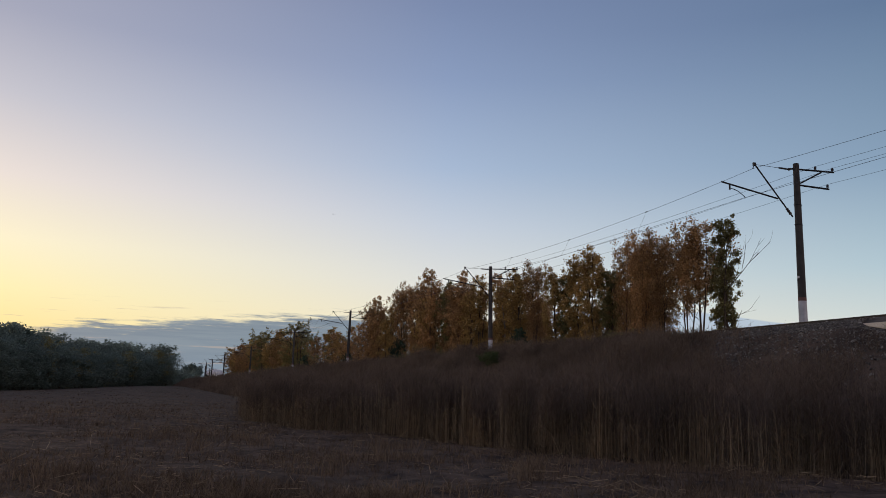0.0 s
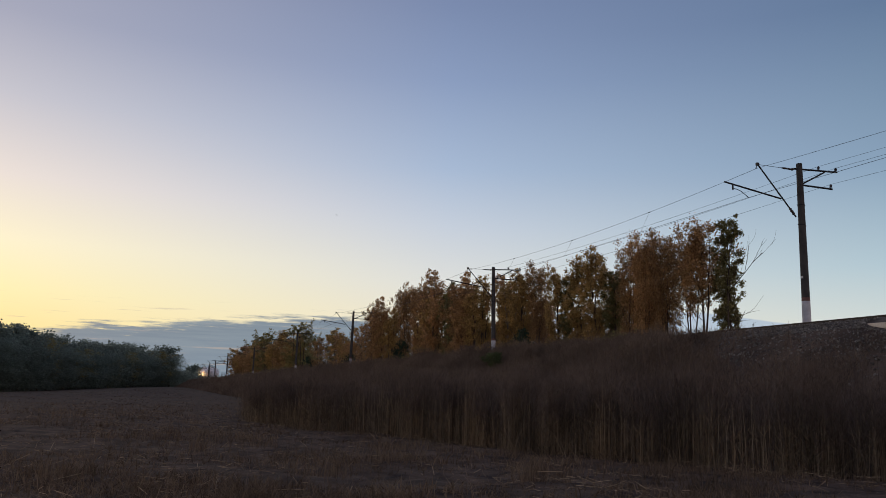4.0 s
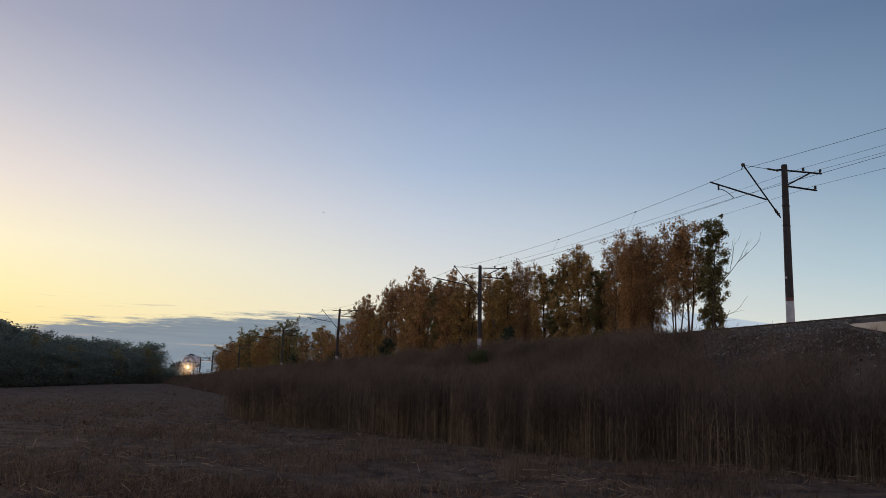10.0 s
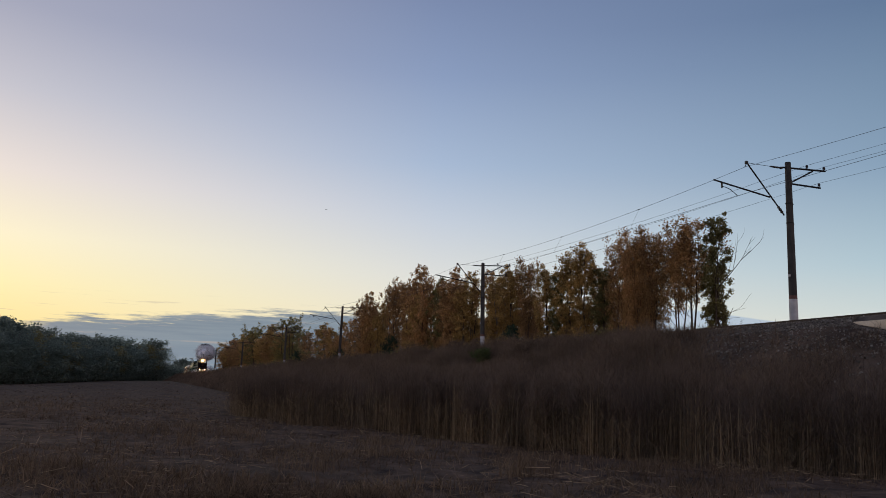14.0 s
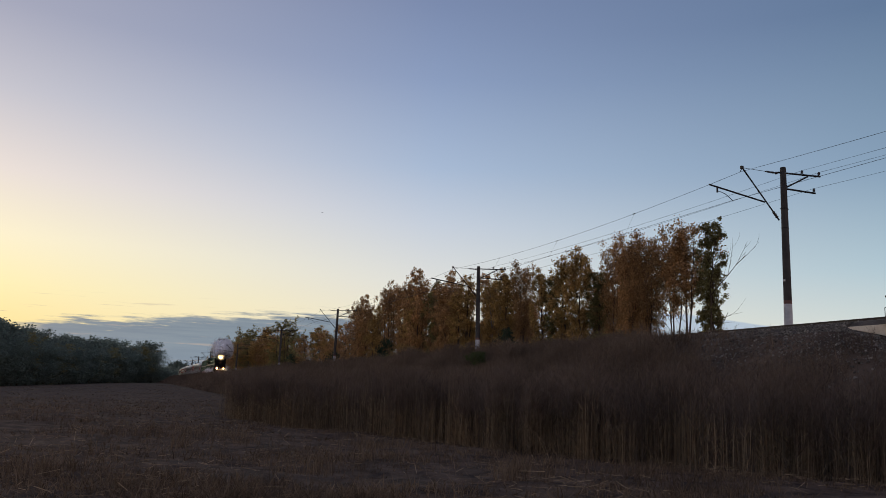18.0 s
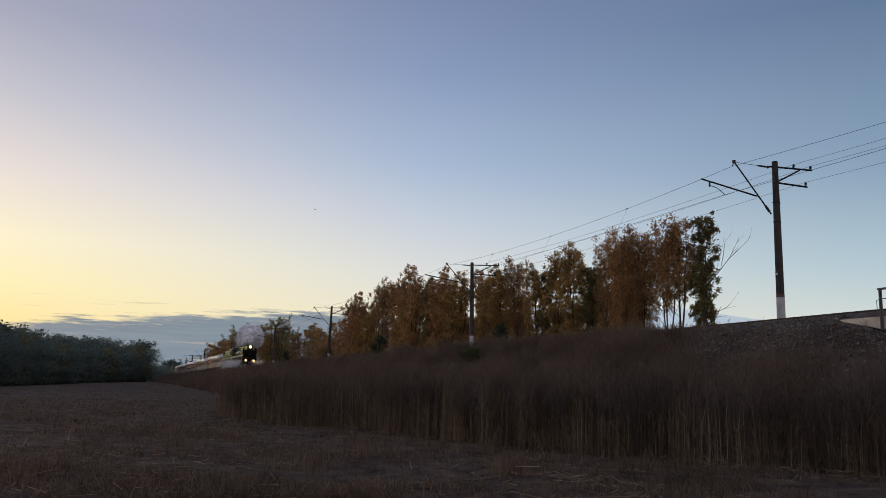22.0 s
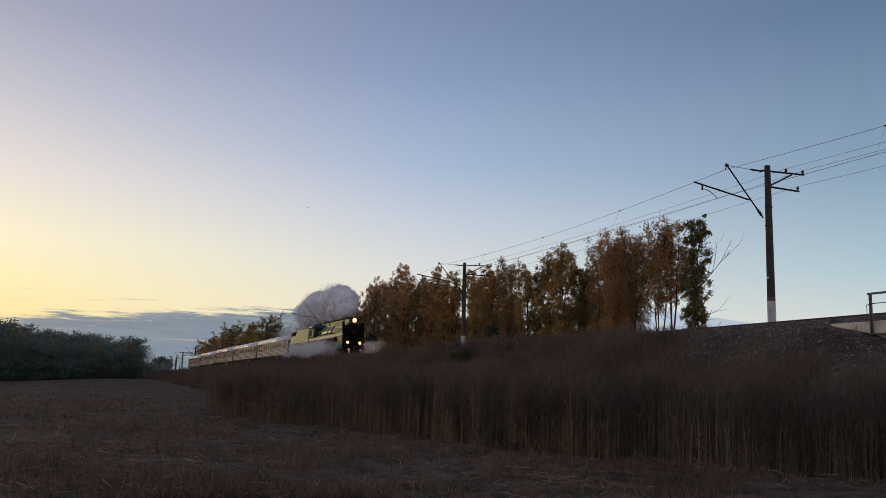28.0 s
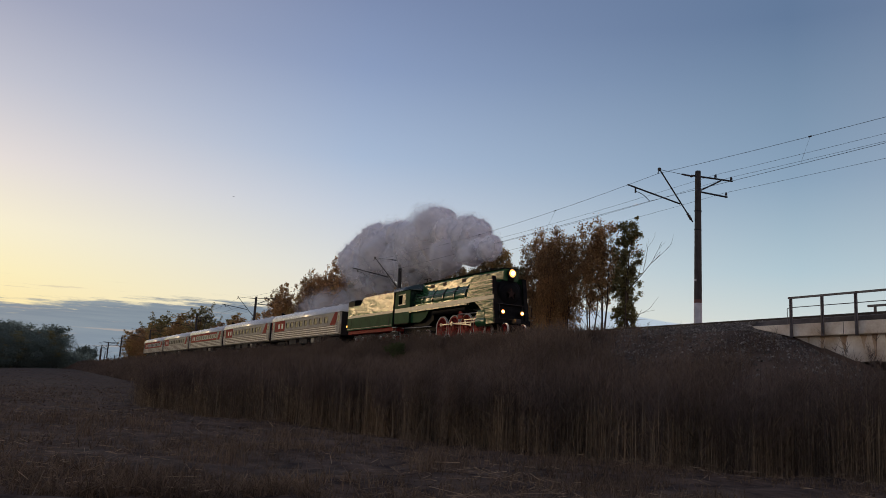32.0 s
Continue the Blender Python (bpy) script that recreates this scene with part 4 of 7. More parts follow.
def far_wood():
    G = "dark wood at the field's end"
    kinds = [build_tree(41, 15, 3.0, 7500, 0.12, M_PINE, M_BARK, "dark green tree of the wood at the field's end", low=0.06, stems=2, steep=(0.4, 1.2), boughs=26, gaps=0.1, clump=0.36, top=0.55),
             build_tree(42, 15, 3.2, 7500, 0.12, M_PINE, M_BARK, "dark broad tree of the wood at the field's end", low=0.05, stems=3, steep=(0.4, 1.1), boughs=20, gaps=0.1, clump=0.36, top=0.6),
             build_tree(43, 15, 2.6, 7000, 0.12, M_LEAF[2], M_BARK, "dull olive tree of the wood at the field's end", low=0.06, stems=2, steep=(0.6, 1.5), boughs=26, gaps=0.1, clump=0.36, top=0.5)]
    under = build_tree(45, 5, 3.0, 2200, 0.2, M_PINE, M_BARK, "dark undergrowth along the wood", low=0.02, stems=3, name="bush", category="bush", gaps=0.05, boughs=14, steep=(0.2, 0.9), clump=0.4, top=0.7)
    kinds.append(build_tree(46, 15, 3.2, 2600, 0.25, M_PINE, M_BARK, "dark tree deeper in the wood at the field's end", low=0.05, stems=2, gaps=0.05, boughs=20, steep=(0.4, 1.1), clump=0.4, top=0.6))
    for p in kinds + [under]:
        tagged(p, group=G)
    rng = random.Random(17)
    line = [(-60, -190), (-120, -125), (-178, -64), (-216, -36), (-228, -24), (-262, -12), (-300, 2), (-336, 22.5)]
    tops = [16, 16, 16, 15.6, 15.4, 13.9, 13.4, 13.2]
    first = {0, 1, 2, 3, 9}
    total = 96
    for k in range(total):
        u = k / (total - 1) * (len(line) - 1)
        i = min(len(line) - 2, int(u))
        f = u - i
        x = line[i][0] + (line[i + 1][0] - line[i][0]) * f
        y = line[i][1] + (line[i + 1][1] - line[i][1]) * f
        h = tops[i] + (tops[i + 1] - tops[i]) * f
        # past y -33 the wood is unseen, added to darken the train's reflections
        out = y < -33
        for row in range(1 if out else 2):
            xx, yy = x - row * 7 + rng.uniform(-1.5, 1.5), y - row * 2 + rng.uniform(-1.2, 1.2)
            kind = 3 if row or out else rng.choices([0, 1, 2], (5, 4, 2))[0]
            hh = h * rng.uniform(0.8, 1.07)
            kk = rng.uniform(1.1, 1.45)
            m = pose(xx, yy, float(ground_z(xx, yy)), 0, 0, rng.uniform(0, 360)) @ Matrix.Diagonal((kk, kk, hh / 15, 1))
            if kind in first:
                first.discard(kind)
                kinds[kind].matrix_basis = m
            else:
                copy_thing(kinds[kind], m)
        xx, yy = x + 3 + rng.uniform(-1, 1), y - 1.5
        kk = rng.uniform(0.9, 1.3)
        m = pose(xx, yy, float(ground_z(xx, yy)), 0, 0, rng.uniform(0, 360)) @ Matrix.Diagonal((kk, kk, kk, 1))
        if 9 in first:
            first.discard(9)
            under.matrix_basis = m
        else:
            copy_thing(under, m)
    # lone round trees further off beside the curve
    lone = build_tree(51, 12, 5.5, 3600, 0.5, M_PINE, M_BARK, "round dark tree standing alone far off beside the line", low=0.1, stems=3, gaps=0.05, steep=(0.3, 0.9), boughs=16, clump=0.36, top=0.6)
    for k in range(9):
        xx, yy = -372 - 4.0 * k, 27.0 + 1.35 * k
        copy_thing(under, pose(xx, yy, float(ground_z(xx, yy)), 0, 0, 50 * k) @ Matrix.Diagonal((1.3, 1.3, 0.9 + 0.12 * (k % 3), 1)))
    lone.matrix_basis = pose(-476, 45.5, 2.6)
    copy_thing(lone, pose(-470, 41.5, 2.2, 0, 0, 80) @ Matrix.Diagonal((0.6, 0.6, 0.55, 1)))
    copy_thing(lone, pose(-430, 36.5, 2.4, 0, 0, 10) @ Matrix.Diagonal((0.5, 0.5, 0.45, 1)))
    copy_thing(lone, pose(-560, 105, 2.0, 0, 0, 140) @ Matrix.Diagonal((1.2, 1.2, 0.75, 1)))
    copy_thing(lone, pose(-585, 116, 2.0, 0, 0, 200) @ Matrix.Diagonal((1.2, 1.2, 0.7, 1)))
    copy_thing(lone, pose(-610, 128, 2.0, 0, 0, 20) @ Matrix.Diagonal((1.2, 1.2, 0.7, 1)))


far_wood()

# ---- reeds, weeds, stubble and stones ----
def blades(P, h, w, lean, rng, segs=2):
    """Thin bent upright blades at the points P: two segments and a tip."""
    n = len(P)
    a = rng.uniform(0, 2 * np.pi, n)
    side = np.stack([np.cos(a), np.sin(a), np.zeros(n)], 1) * (w / 2)[:, None]
    b = rng.uniform(0, 2 * np.pi, n)
    bend = np.stack([np.cos(b), np.sin(b), np.zeros(n)], 1) * (lean * h)[:, None]
    up = np.stack([np.zeros(n), np.zeros(n), h], 1)
    mid = P + up * 0.55 + bend * 0.3
    tip = P + up + bend
    V = np.stack([P - side, P + side, mid + side * 0.8, mid - side * 0.8, tip], 1).reshape(-1, 3)
    k = np.arange(n)[:, None] * 5
    quads = (k + np.array([[0, 1, 2, 3]])).tolist()
    tris = (k + np.array([[3, 2, 4]])).tolist()
    return V, quads + tris, tip, mid


def sprays(roots, length, w, rng, up=0.4, each=4):
    """Fine feathery side twigs that start at the given points."""
    R = np.repeat(roots, each, 0)
    n = len(R)
    d = rng.normal(size=(n, 3))
    d[:, 2] = np.abs(d[:, 2]) * 0.6 + up
    d /= np.linalg.norm(d, axis=1)[:, None]
    L = length * rng.uniform(0.5, 1.3, (n, 1))
    s = np.cross(d, rng.normal(size=(n, 3)))
    s /= np.linalg.norm(s, axis=1)[:, None]
    start = R - np.stack([np.zeros(n), np.zeros(n), rng.uniform(0, 1, n) * length], 1)
    V = np.stack([start - s * w / 2, start + s * w / 2, start + d * L], 1).reshape(-1, 3)
    return V, np.arange(n * 3).reshape(-1, 3).tolist()


def inside(x, y, poly):
    res = np.zeros(len(x), bool)
    for (x0, y0), (x1, y1) in zip(poly, poly[1:] + poly[:1]):
        c = ((y0 > y) != (y1 > y)) & (x < (x1 - x0) * (y - y0) / (y1 - y0 + 1e-12) + x0)
        res ^= c
    return res


REED_EDGE = [(2, 24.5), (-6, 22.5), (-13.3, 19.6), (-15.0, 17.4), (-17.4, 15.4), (-20, 13.4), (-25.5, 12.4), (-31, 11.6), (-35.2, 10.6), (-39, 8.9), (-44, 8.0), (-49.5, 7.8), (-62, 9.6), (-95, 14.0), (-135, 20.4)]


def edge_y(x):
    e = sorted(REED_EDGE)
    return np.interp(x, [p[0] for p in e], [p[1] for p in e])


def bank_z(x, y):
    """Height of the ground or of the bank's near slope."""
    off = np.asarray(y) - TRACK_Y
    slope = np.interp(off, [-13.6, -11.0, -8.6, -6.2, -4.6, -3.7, -3.1], [-0.6, 0.75, 2.35, 3.9, 4.95, 5.1, 5.16])
    if np.ndim(slope):
        slope = np.array([cut(p, q, r) for p, q, r in zip(np.asarray(x), off, slope)])
    return np.maximum(slope, ground_z(x, y))


def reeds():
    rng = np.random.default_rng(77)
    # front belt, dense upright stalks
    n = 30000
    x = -1.0 - rng.random(n) ** 1.25 * 62 - rng.random(n) * 4
    depth = rng.gamma(1.3, 1.0, n) * 1.3
    wob = np.array([noise.noise((p * 0.55, 3.0, 7.0)) * 0.9 + noise.noise((p * 1.9, 1.0, 2.0)) * 0.5 for p in x])
    y = edge_y(x) + depth + wob
    # gaps between the clumps let the dark inside show
    open_ = np.array([noise.noise((p * 1.1, q * 0.6, 25.0)) + 0.5 * noise.noise((p * 3.1, q * 1.5, 12.0)) for p, q in zip(x, y)])
    ok = (y < 22.8) & (rng.random(n) < 0.62 + 1.5 * open_)
    P = np.stack([x, y, bank_z(x, y) - 0.05], 1)[ok]
    n = len(P)
    clump = np.array([noise.noise((p * 0.8, q * 0.8, 5.0)) for p, q in zip(P[:, 0], P[:, 1])])
    h = np.clip(rng.normal(1.85, 0.42, n) * (1.0 + 0.55 * clump), 0.5, 2.8) * (1 - 0.55 * soft(-P[:, 0], 44, 56) * rng.random(n))
    V, F, tip, mid = blades(P, h, rng.uniform(0.008, 0.017, n), rng.uniform(0, 0.14, n), rng)
    tagged(new("reed_stalks", mesh_of("reed_stalks", V, F, M_REED)), "dense belt of tall dry brown reed stalks", "reeds", kind="stuff")
    # broken stalks leaning out of the front
    m = 420
    xs = -14 - rng.random(m) * 38
    ys = edge_y(xs) + rng.normal(0.2, 0.5, m)
    B = np.stack([xs, ys, bank_z(xs, ys)], 1)
    V, F, _, _ = blades(B, rng.uniform(0.3, 1.2, m), rng.uniform(0.012, 0.02, m), rng.uniform(0.5, 2.2, m), rng)
    tagged(new("fallen_reeds", mesh_of("fallen_reeds", V, F, M_STRAW)), "broken pale reed stalks leaning at the edge of the bed", "reeds", kind="stuff")
    # the whole bed behind, mostly seen as feathery heads
    m = 24000
    x2 = -rng.random(m) ** 1.1 * 132
    y2 = edge_y(x2) + 0.8 + rng.random(m) * 15
    ok = (y2 < 23.2) & (rng.random(m) < 1 - 0.5 * soft(-x2, 45, 60) * soft(3 - (y2 - edge_y(x2)), 0, 2))
    Q = np.stack([x2, y2, bank_z(x2, y2) - 0.05], 1)[ok]
    swell = np.array([noise.noise((p * 0.13, q * 0.3, 15.0)) + 0.6 * noise.noise((p * 0.45, q * 0.7, 4.0)) for p, q in zip(Q[:, 0], Q[:, 1])])
    hq = rng.normal(1.95, 0.3, len(Q)) * np.clip(1 + 0.42 * swell, 0.5, 1.4) * (1 - 0.55 * soft(-Q[:, 0], 46, 60))
    V, F, tip2, mid2 = blades(Q, hq, rng.uniform(0.014, 0.03, len(Q)), rng.uniform(0, 0.08, len(Q)), rng)
    tagged(new("reed_bed", mesh_of("reed_bed", V, F, M_PLUME)), "bed of tall dry brown reeds below the embankment", "reeds", kind="stuff")
    V1, F1 = sprays(np.concatenate([tip, tip2]), 0.36, 0.016, rng, 1.1, 8)
    tagged(new("reed_heads", mesh_of("reed_heads", V1, F1, M_PLUME)), "feathery dark brown reed heads", "reeds", kind="stuff")
    # leaves hanging in the front belt
    low = P[::2] + (0, 0, 0.45)
    V, F = sprays(np.concatenate([mid, mid[::2] + (0, 0, 0.35), mid[::2] - (0, 0, 0.35), low]), 0.45, 0.016, rng, 0.6, 1)
    tagged(new("reed_leaves", mesh_of("reed_leaves", V, F, M_REED)), "dry curled reed leaves", "reeds", kind="stuff")


reeds()


def weeds():
    rng = np.random.default_rng(5)
    n = 40000
    x = -22 - rng.random(n) ** 1.3 * 124
    y = 21.5 + rng.random(n) * 7.6
    # thins out towards the stony slope beside the culvert
    keep = (rng.random(n) < 0.07 + soft(-x, 30, 40) + soft(24.6 - y + np.clip(-x - 28, 0, 9) * 0.5, -1, 2)) & (y < 27.0 + 2.3 * soft(-x, 25, 33))
    x, y = x[keep], y[keep]
    P = np.stack([x, y, bank_z(x, y) - 0.05], 1)
    heap = np.array([noise.noise((p * 0.16, q * 0.55, 3.0)) + 0.5 * noise.noise((p * 0.5, q * 1.2, 6.0)) for p, q in zip(x, y)])
    h = rng.normal(1.05, 0.24, len(P)) * np.clip(1 + 0.75 * heap, 0.35, 1.7) * (1 - 0.40 * soft(y, 26.6, 28.9)) * (1 - 0.45 * soft(x, -38, -29))
    V, F, tip, mid = blades(P, h, rng.uniform(0.016, 0.03, len(P)), rng.uniform(0, 0.25, len(P)), rng)
    tagged(new("weed_stems", mesh_of("weed_stems", V, F, M_WEED)), "brown dead weeds covering the embankment slope", "weeds", kind="stuff")
    V, F = sprays(np.concatenate([tip, mid]), 0.34, 0.019, rng, 0.6, 6)
    tagged(new("weed_twigs", mesh_of("weed_twigs", V, F, M_WEED)), "tangle of fine dead weed twigs", "weeds", kind="stuff")
    # farther slope, coarser
    m = 16000
    s = 140 + rng.random(m) ** 1.2 * 330
    off = -11.5 + rng.random(m) * 8.0
    Q = np.array([beside(a, o, float(np.interp(o, [-13.6, -11, -8.6, -6.2, -4.6, -3.7, -3.1], [0.0, 1.2, 2.5, 3.9, 4.95, 5.1, 5.16])) - 0.05) for a, o in zip(s, off)])
    h = rng.normal(1.05, 0.3, m) * (1 - 0.25 * soft(off, -5, -3.6))
    V, F, tip, mid = blades(Q, h, rng.uniform(0.05, 0.10, m), rng.uniform(0, 0.3, m), rng)
    V2, F2 = sprays(np.concatenate([tip, mid]), 0.5, 0.08, rng, 0.3, 2)
    tagged(new("far_weeds", mesh_of("far_weeds", V, F, M_WEED)), "brown dead weeds on the far embankment", "weeds", kind="stuff")
    tagged(new("far_weed_twigs", mesh_of("far_weed_twigs", V2, F2, M_WEED)), "brown dead weed twigs on the far embankment", "weeds", kind="stuff")
    # scattered shrubs in the weeds
    for k, (sx, sy, hh, green) in enumerate([(-53.5, 25.6, 1.5, 1), (-55.2, 26.2, 1.3, 1), (-49.5, 26.9, 1.2, 0), (-58.6, 27.6, 1.35, 0), (-45.0, 27.6, 0.9, 0), (-63.5, 28.0, 1.2, 0), (-74, 28.0, 1.0, 0)]):
        r = np.random.default_rng(60 + k)
        t = thing("shrub", "low shrub with dull green leaves on the embankment" if green else "low leafless brown shrub on the embankment", "shrub", "shrubs on the embankment", (sx, sy, float(bank_z(sx, sy)) - 0.05))
        bm = bmesh.new()
        cs = []
        for j in range(26):
            a = r.uniform(0, 6.28)
            e = Vector((math.cos(a) * r.uniform(0.1, 0.8), math.sin(a) * r.uniform(0.1, 0.8), hh * r.uniform(0.5, 1.0)))
            limb(bm, [Vector((0, 0, 0)), e * 0.5 + Vector((0, 0, 0.15)), e], 0.016, 0.005, 4)
            cs.append(e)
        part("stems", bm, M_BARK, t)
        V, F = leaf_cloud(np.array([tuple(c) for c in cs]), np.full(len(cs), 0.28), 1500 if green else 700, 0.055, r)
        part("leaves", mesh_of("leaves", V, F, M_GREENLEAF if green else M_WEED), None, t)


weeds()


def stubble():
    rng = np.random.default_rng(21)
    n = 60000
    r = 12.5 + rng.random(n) ** 1.7 * 80
    a = radians(-12) + rng.random(n) * radians(72)
    x, y = -r * np.cos(a), r * np.sin(a)
    patch = np.array([noise.noise((p * 0.22, q * 0.22, 9.0)) + 0.5 * noise.noise((p * 0.8, q * 0.8, 2.0)) for p, q in zip(x, y)])
    ok = (y < edge_y(x) + 0.6) & (rng.random(n) < 0.7 + 0.9 * patch)
    x, y, patch, r = x[ok], y[ok], patch[ok], r[ok]
    P = np.stack([x, y, ground_z(x, y) - 0.04], 1)
    h = np.clip(rng.normal(0.17, 0.07, len(P)) * (1 + 1.3 * patch), 0.04, 0.45)
    V, F, tip, mid = blades(P, h, rng.uniform(0.008, 0.018, len(P)) * (1 + r / 60), rng.uniform(0.1, 0.9, len(P)), rng)
    tagged(new("stubble", mesh_of("stubble", V, F, M_TUFT)), "short dry grass stubble on the mown field", "stubble", kind="stuff")
    V, F = sprays(mid[::1], 0.22, 0.016, rng, 0.1, 2)
    tagged(new("dead_grass", mesh_of("dead_grass", V, F, M_TUFT)), "matted dead grass on the mown field", "stubble", kind="stuff")
    # pale broken straws lying about
    m = 7000
    r = 12.5 + rng.random(m) ** 1.4 * 55
    a = radians(-12) + rng.random(m) * radians(72)
    x, y = -r * np.cos(a), r * np.sin(a)
    pat = np.array([noise.noise((p * 0.3, q * 0.3, 30.0)) for p, q in zip(x, y)])
    ok = (y < edge_y(x) + 0.3) & (rng.random(m) < 0.35 + 1.3 * pat)
    x, y = x[ok], y[ok]
    c = np.stack([x, y, ground_z(x, y) + rng.uniform(0.06, 0.2, len(x))], 1)
    b = rng.uniform(0, np.pi, len(x))
    L = rng.gamma(2.0, 0.042, len(x)) + 0.03
    d = np.stack([np.cos(b), np.sin(b), rng.normal(0, 0.22, len(x))], 1) * L[:, None]
    w = (rng.uniform(0.002, 0.005, len(x)) * (1 + np.hypot(x, y) / 60))[:, None]
    s = np.stack([-np.sin(b), np.cos(b), np.zeros(len(x))], 1) * w
    u = np.array([[0, 0, 1.0]]) * w
    V = np.stack([c - d - s, c - d + s, c - d + u * 1.6, c + d - s, c + d + s, c + d + u * 1.6], 1).reshape(-1, 3)
    k = np.arange(len(x))[:, None] * 6
    F = np.concatenate([k + np.array([[0, 1, 4, 3]]), k + np.array([[1, 2, 5, 4]]), k + np.array([[2, 0, 3, 5]])]).tolist()
    tagged(new("broken_straws", mesh_of("broken_straws", V, F, M_STRAW)), "pale broken straws scattered on the mown field", "straw", kind="stuff")
    # tufts of uncut grass
    VV, FF, k0 = [], [], 0
    for k in range(60):
        rr, aa = rng.uniform(13.5, 50), radians(rng.uniform(-8, 48))
        x0, y0 = -rr * math.cos(aa), rr * math.sin(aa)
        if y0 > float(edge_y(x0)) - 0.3:
            continue
        t = 110
        g = rng.uniform(0.15, 0.4)
        Pt = np.stack([x0 + rng.normal(0, g, t), y0 + rng.normal(0, g, t), np.full(t, float(ground_z(x0, y0)) - 0.04)], 1)
        V, F, tip, mid = blades(Pt, rng.uniform(0.15, 0.5, t), rng.uniform(0.007, 0.014, t), rng.uniform(0.1, 0.7, t), rng)
        VV.append(V)
        FF += [tuple(i + k0 for i in f) for f in F]
        k0 += len(V)
    # ragged mounds of mown grass further out
    m = 26000
    r = 30 + rng.random(m) ** 1.3 * 190
    a = radians(-14) + rng.random(m) * radians(30)
    x, y = -r * np.cos(a), r * np.sin(a)
    pat = np.array([noise.noise((p * 0.09, q * 0.2, 50.0)) + 0.7 * noise.noise((p * 0.3, q * 0.55, 41.0)) for p, q in zip(x, y)])
    ok = (y < edge_y(x) + 0.3) & (rng.random(m) < 0.25 + 1.4 * pat)
    x, y, r = x[ok], y[ok], r[ok]
    P = np.stack([x, y, ground_z(x, y) - 0.05], 1)
    V, F, tip, mid = blades(P, rng.uniform(0.05, 0.2, len(P)), rng.uniform(0.03, 0.07, len(P)) * (1 + r / 70), rng.uniform(1.0, 4.0, len(P)), rng)
    tagged(new("mown_swathes", mesh_of("mown_swathes", V, F, M_TUFT)), "ragged heaps of mown dry grass across the field", "stubble", kind="stuff")
    tagged(new("grass_tufts", mesh_of("grass_tufts", np.concatenate(VV), FF, M_TUFT)), "dry brown tufts of uncut grass in the field", "grass", kind="stuff")


stubble()


def stones():
    rng = np.random.default_rng(9)
    n = 22000
    x = -17 - rng.random(n) * 38
    y = 23.0 + rng.random(n) ** 0.75 * 7.8
    ok = (rng.random(n) < 0.9 * soft(x, -47, -36) + 0.8 * soft(y, 28.6, 29.2)) & ~((x > -25.8) & (y > 29.2)) & (rng.random(n) < 0.25 + 0.75 * soft(y, 24, 27))
    x, y = x[ok], y[ok]
    off = y - TRACK_Y
    z = np.interp(off, [-13.6, -11.0, -8.6, -6.2, -4.6, -3.7, -3.3, -2.6, -1.9], [-0.6, 0.75, 2.35, 3.9, 4.95, 5.1, 5.12, 5.38, 5.64])
    z = np.array([cut(p, q, r) for p, q, r in zip(x, off, z)])
    base = np.array([(1, 1, 1), (-1, -1, 1), (-1, 1, -1), (1, -1, -1), (0, 1.3, 0), (1.3, 0, 0), (0, 0, 1.3), (-1.2, 0, 0)], float) * 0.6
    hull = [(0, 4, 6), (0, 5, 4), (0, 6, 5), (1, 6, 7), (1, 3, 6), (3, 5, 6), (2, 7, 4), (4, 7, 6), (2, 4, 5), (2, 5, 3), (1, 7, 3), (2, 3, 7)]
    m = len(x)
    size = np.minimum(rng.gamma(2.4, 0.010, m) + 0.015, 0.07)
    A = rng.normal(size=(m, 3, 3))
    Q, _ = np.linalg.qr(A)
    V = np.einsum("kj,nij->nki", base, Q) * size[:, None, None] * rng.uniform(0.7, 1.3, (m, 1, 3)) + np.stack([x, y, z + size * 0.4], 1)[:, None, :]
    F = (np.arange(m)[:, None, None] * 8 + np.array(hull)[None]).reshape(-1, 3)
    tagged(new("slope_stones", mesh_of("slope_stones", V.reshape(-1, 3), F, M_STONE)), "grey crushed stones spilled down the embankment", "stones", kind="stuff")


stones()

# ---- the train: locomotive, tender, five coaches ----
LEAD, SPEED = 49.5, 12.92      # the front's distance at the clip's end, and the speed
TENDER_MID, COACH_FIRST, COACH_PITCH = -22.2, -28.77 - 12.27, 24.54


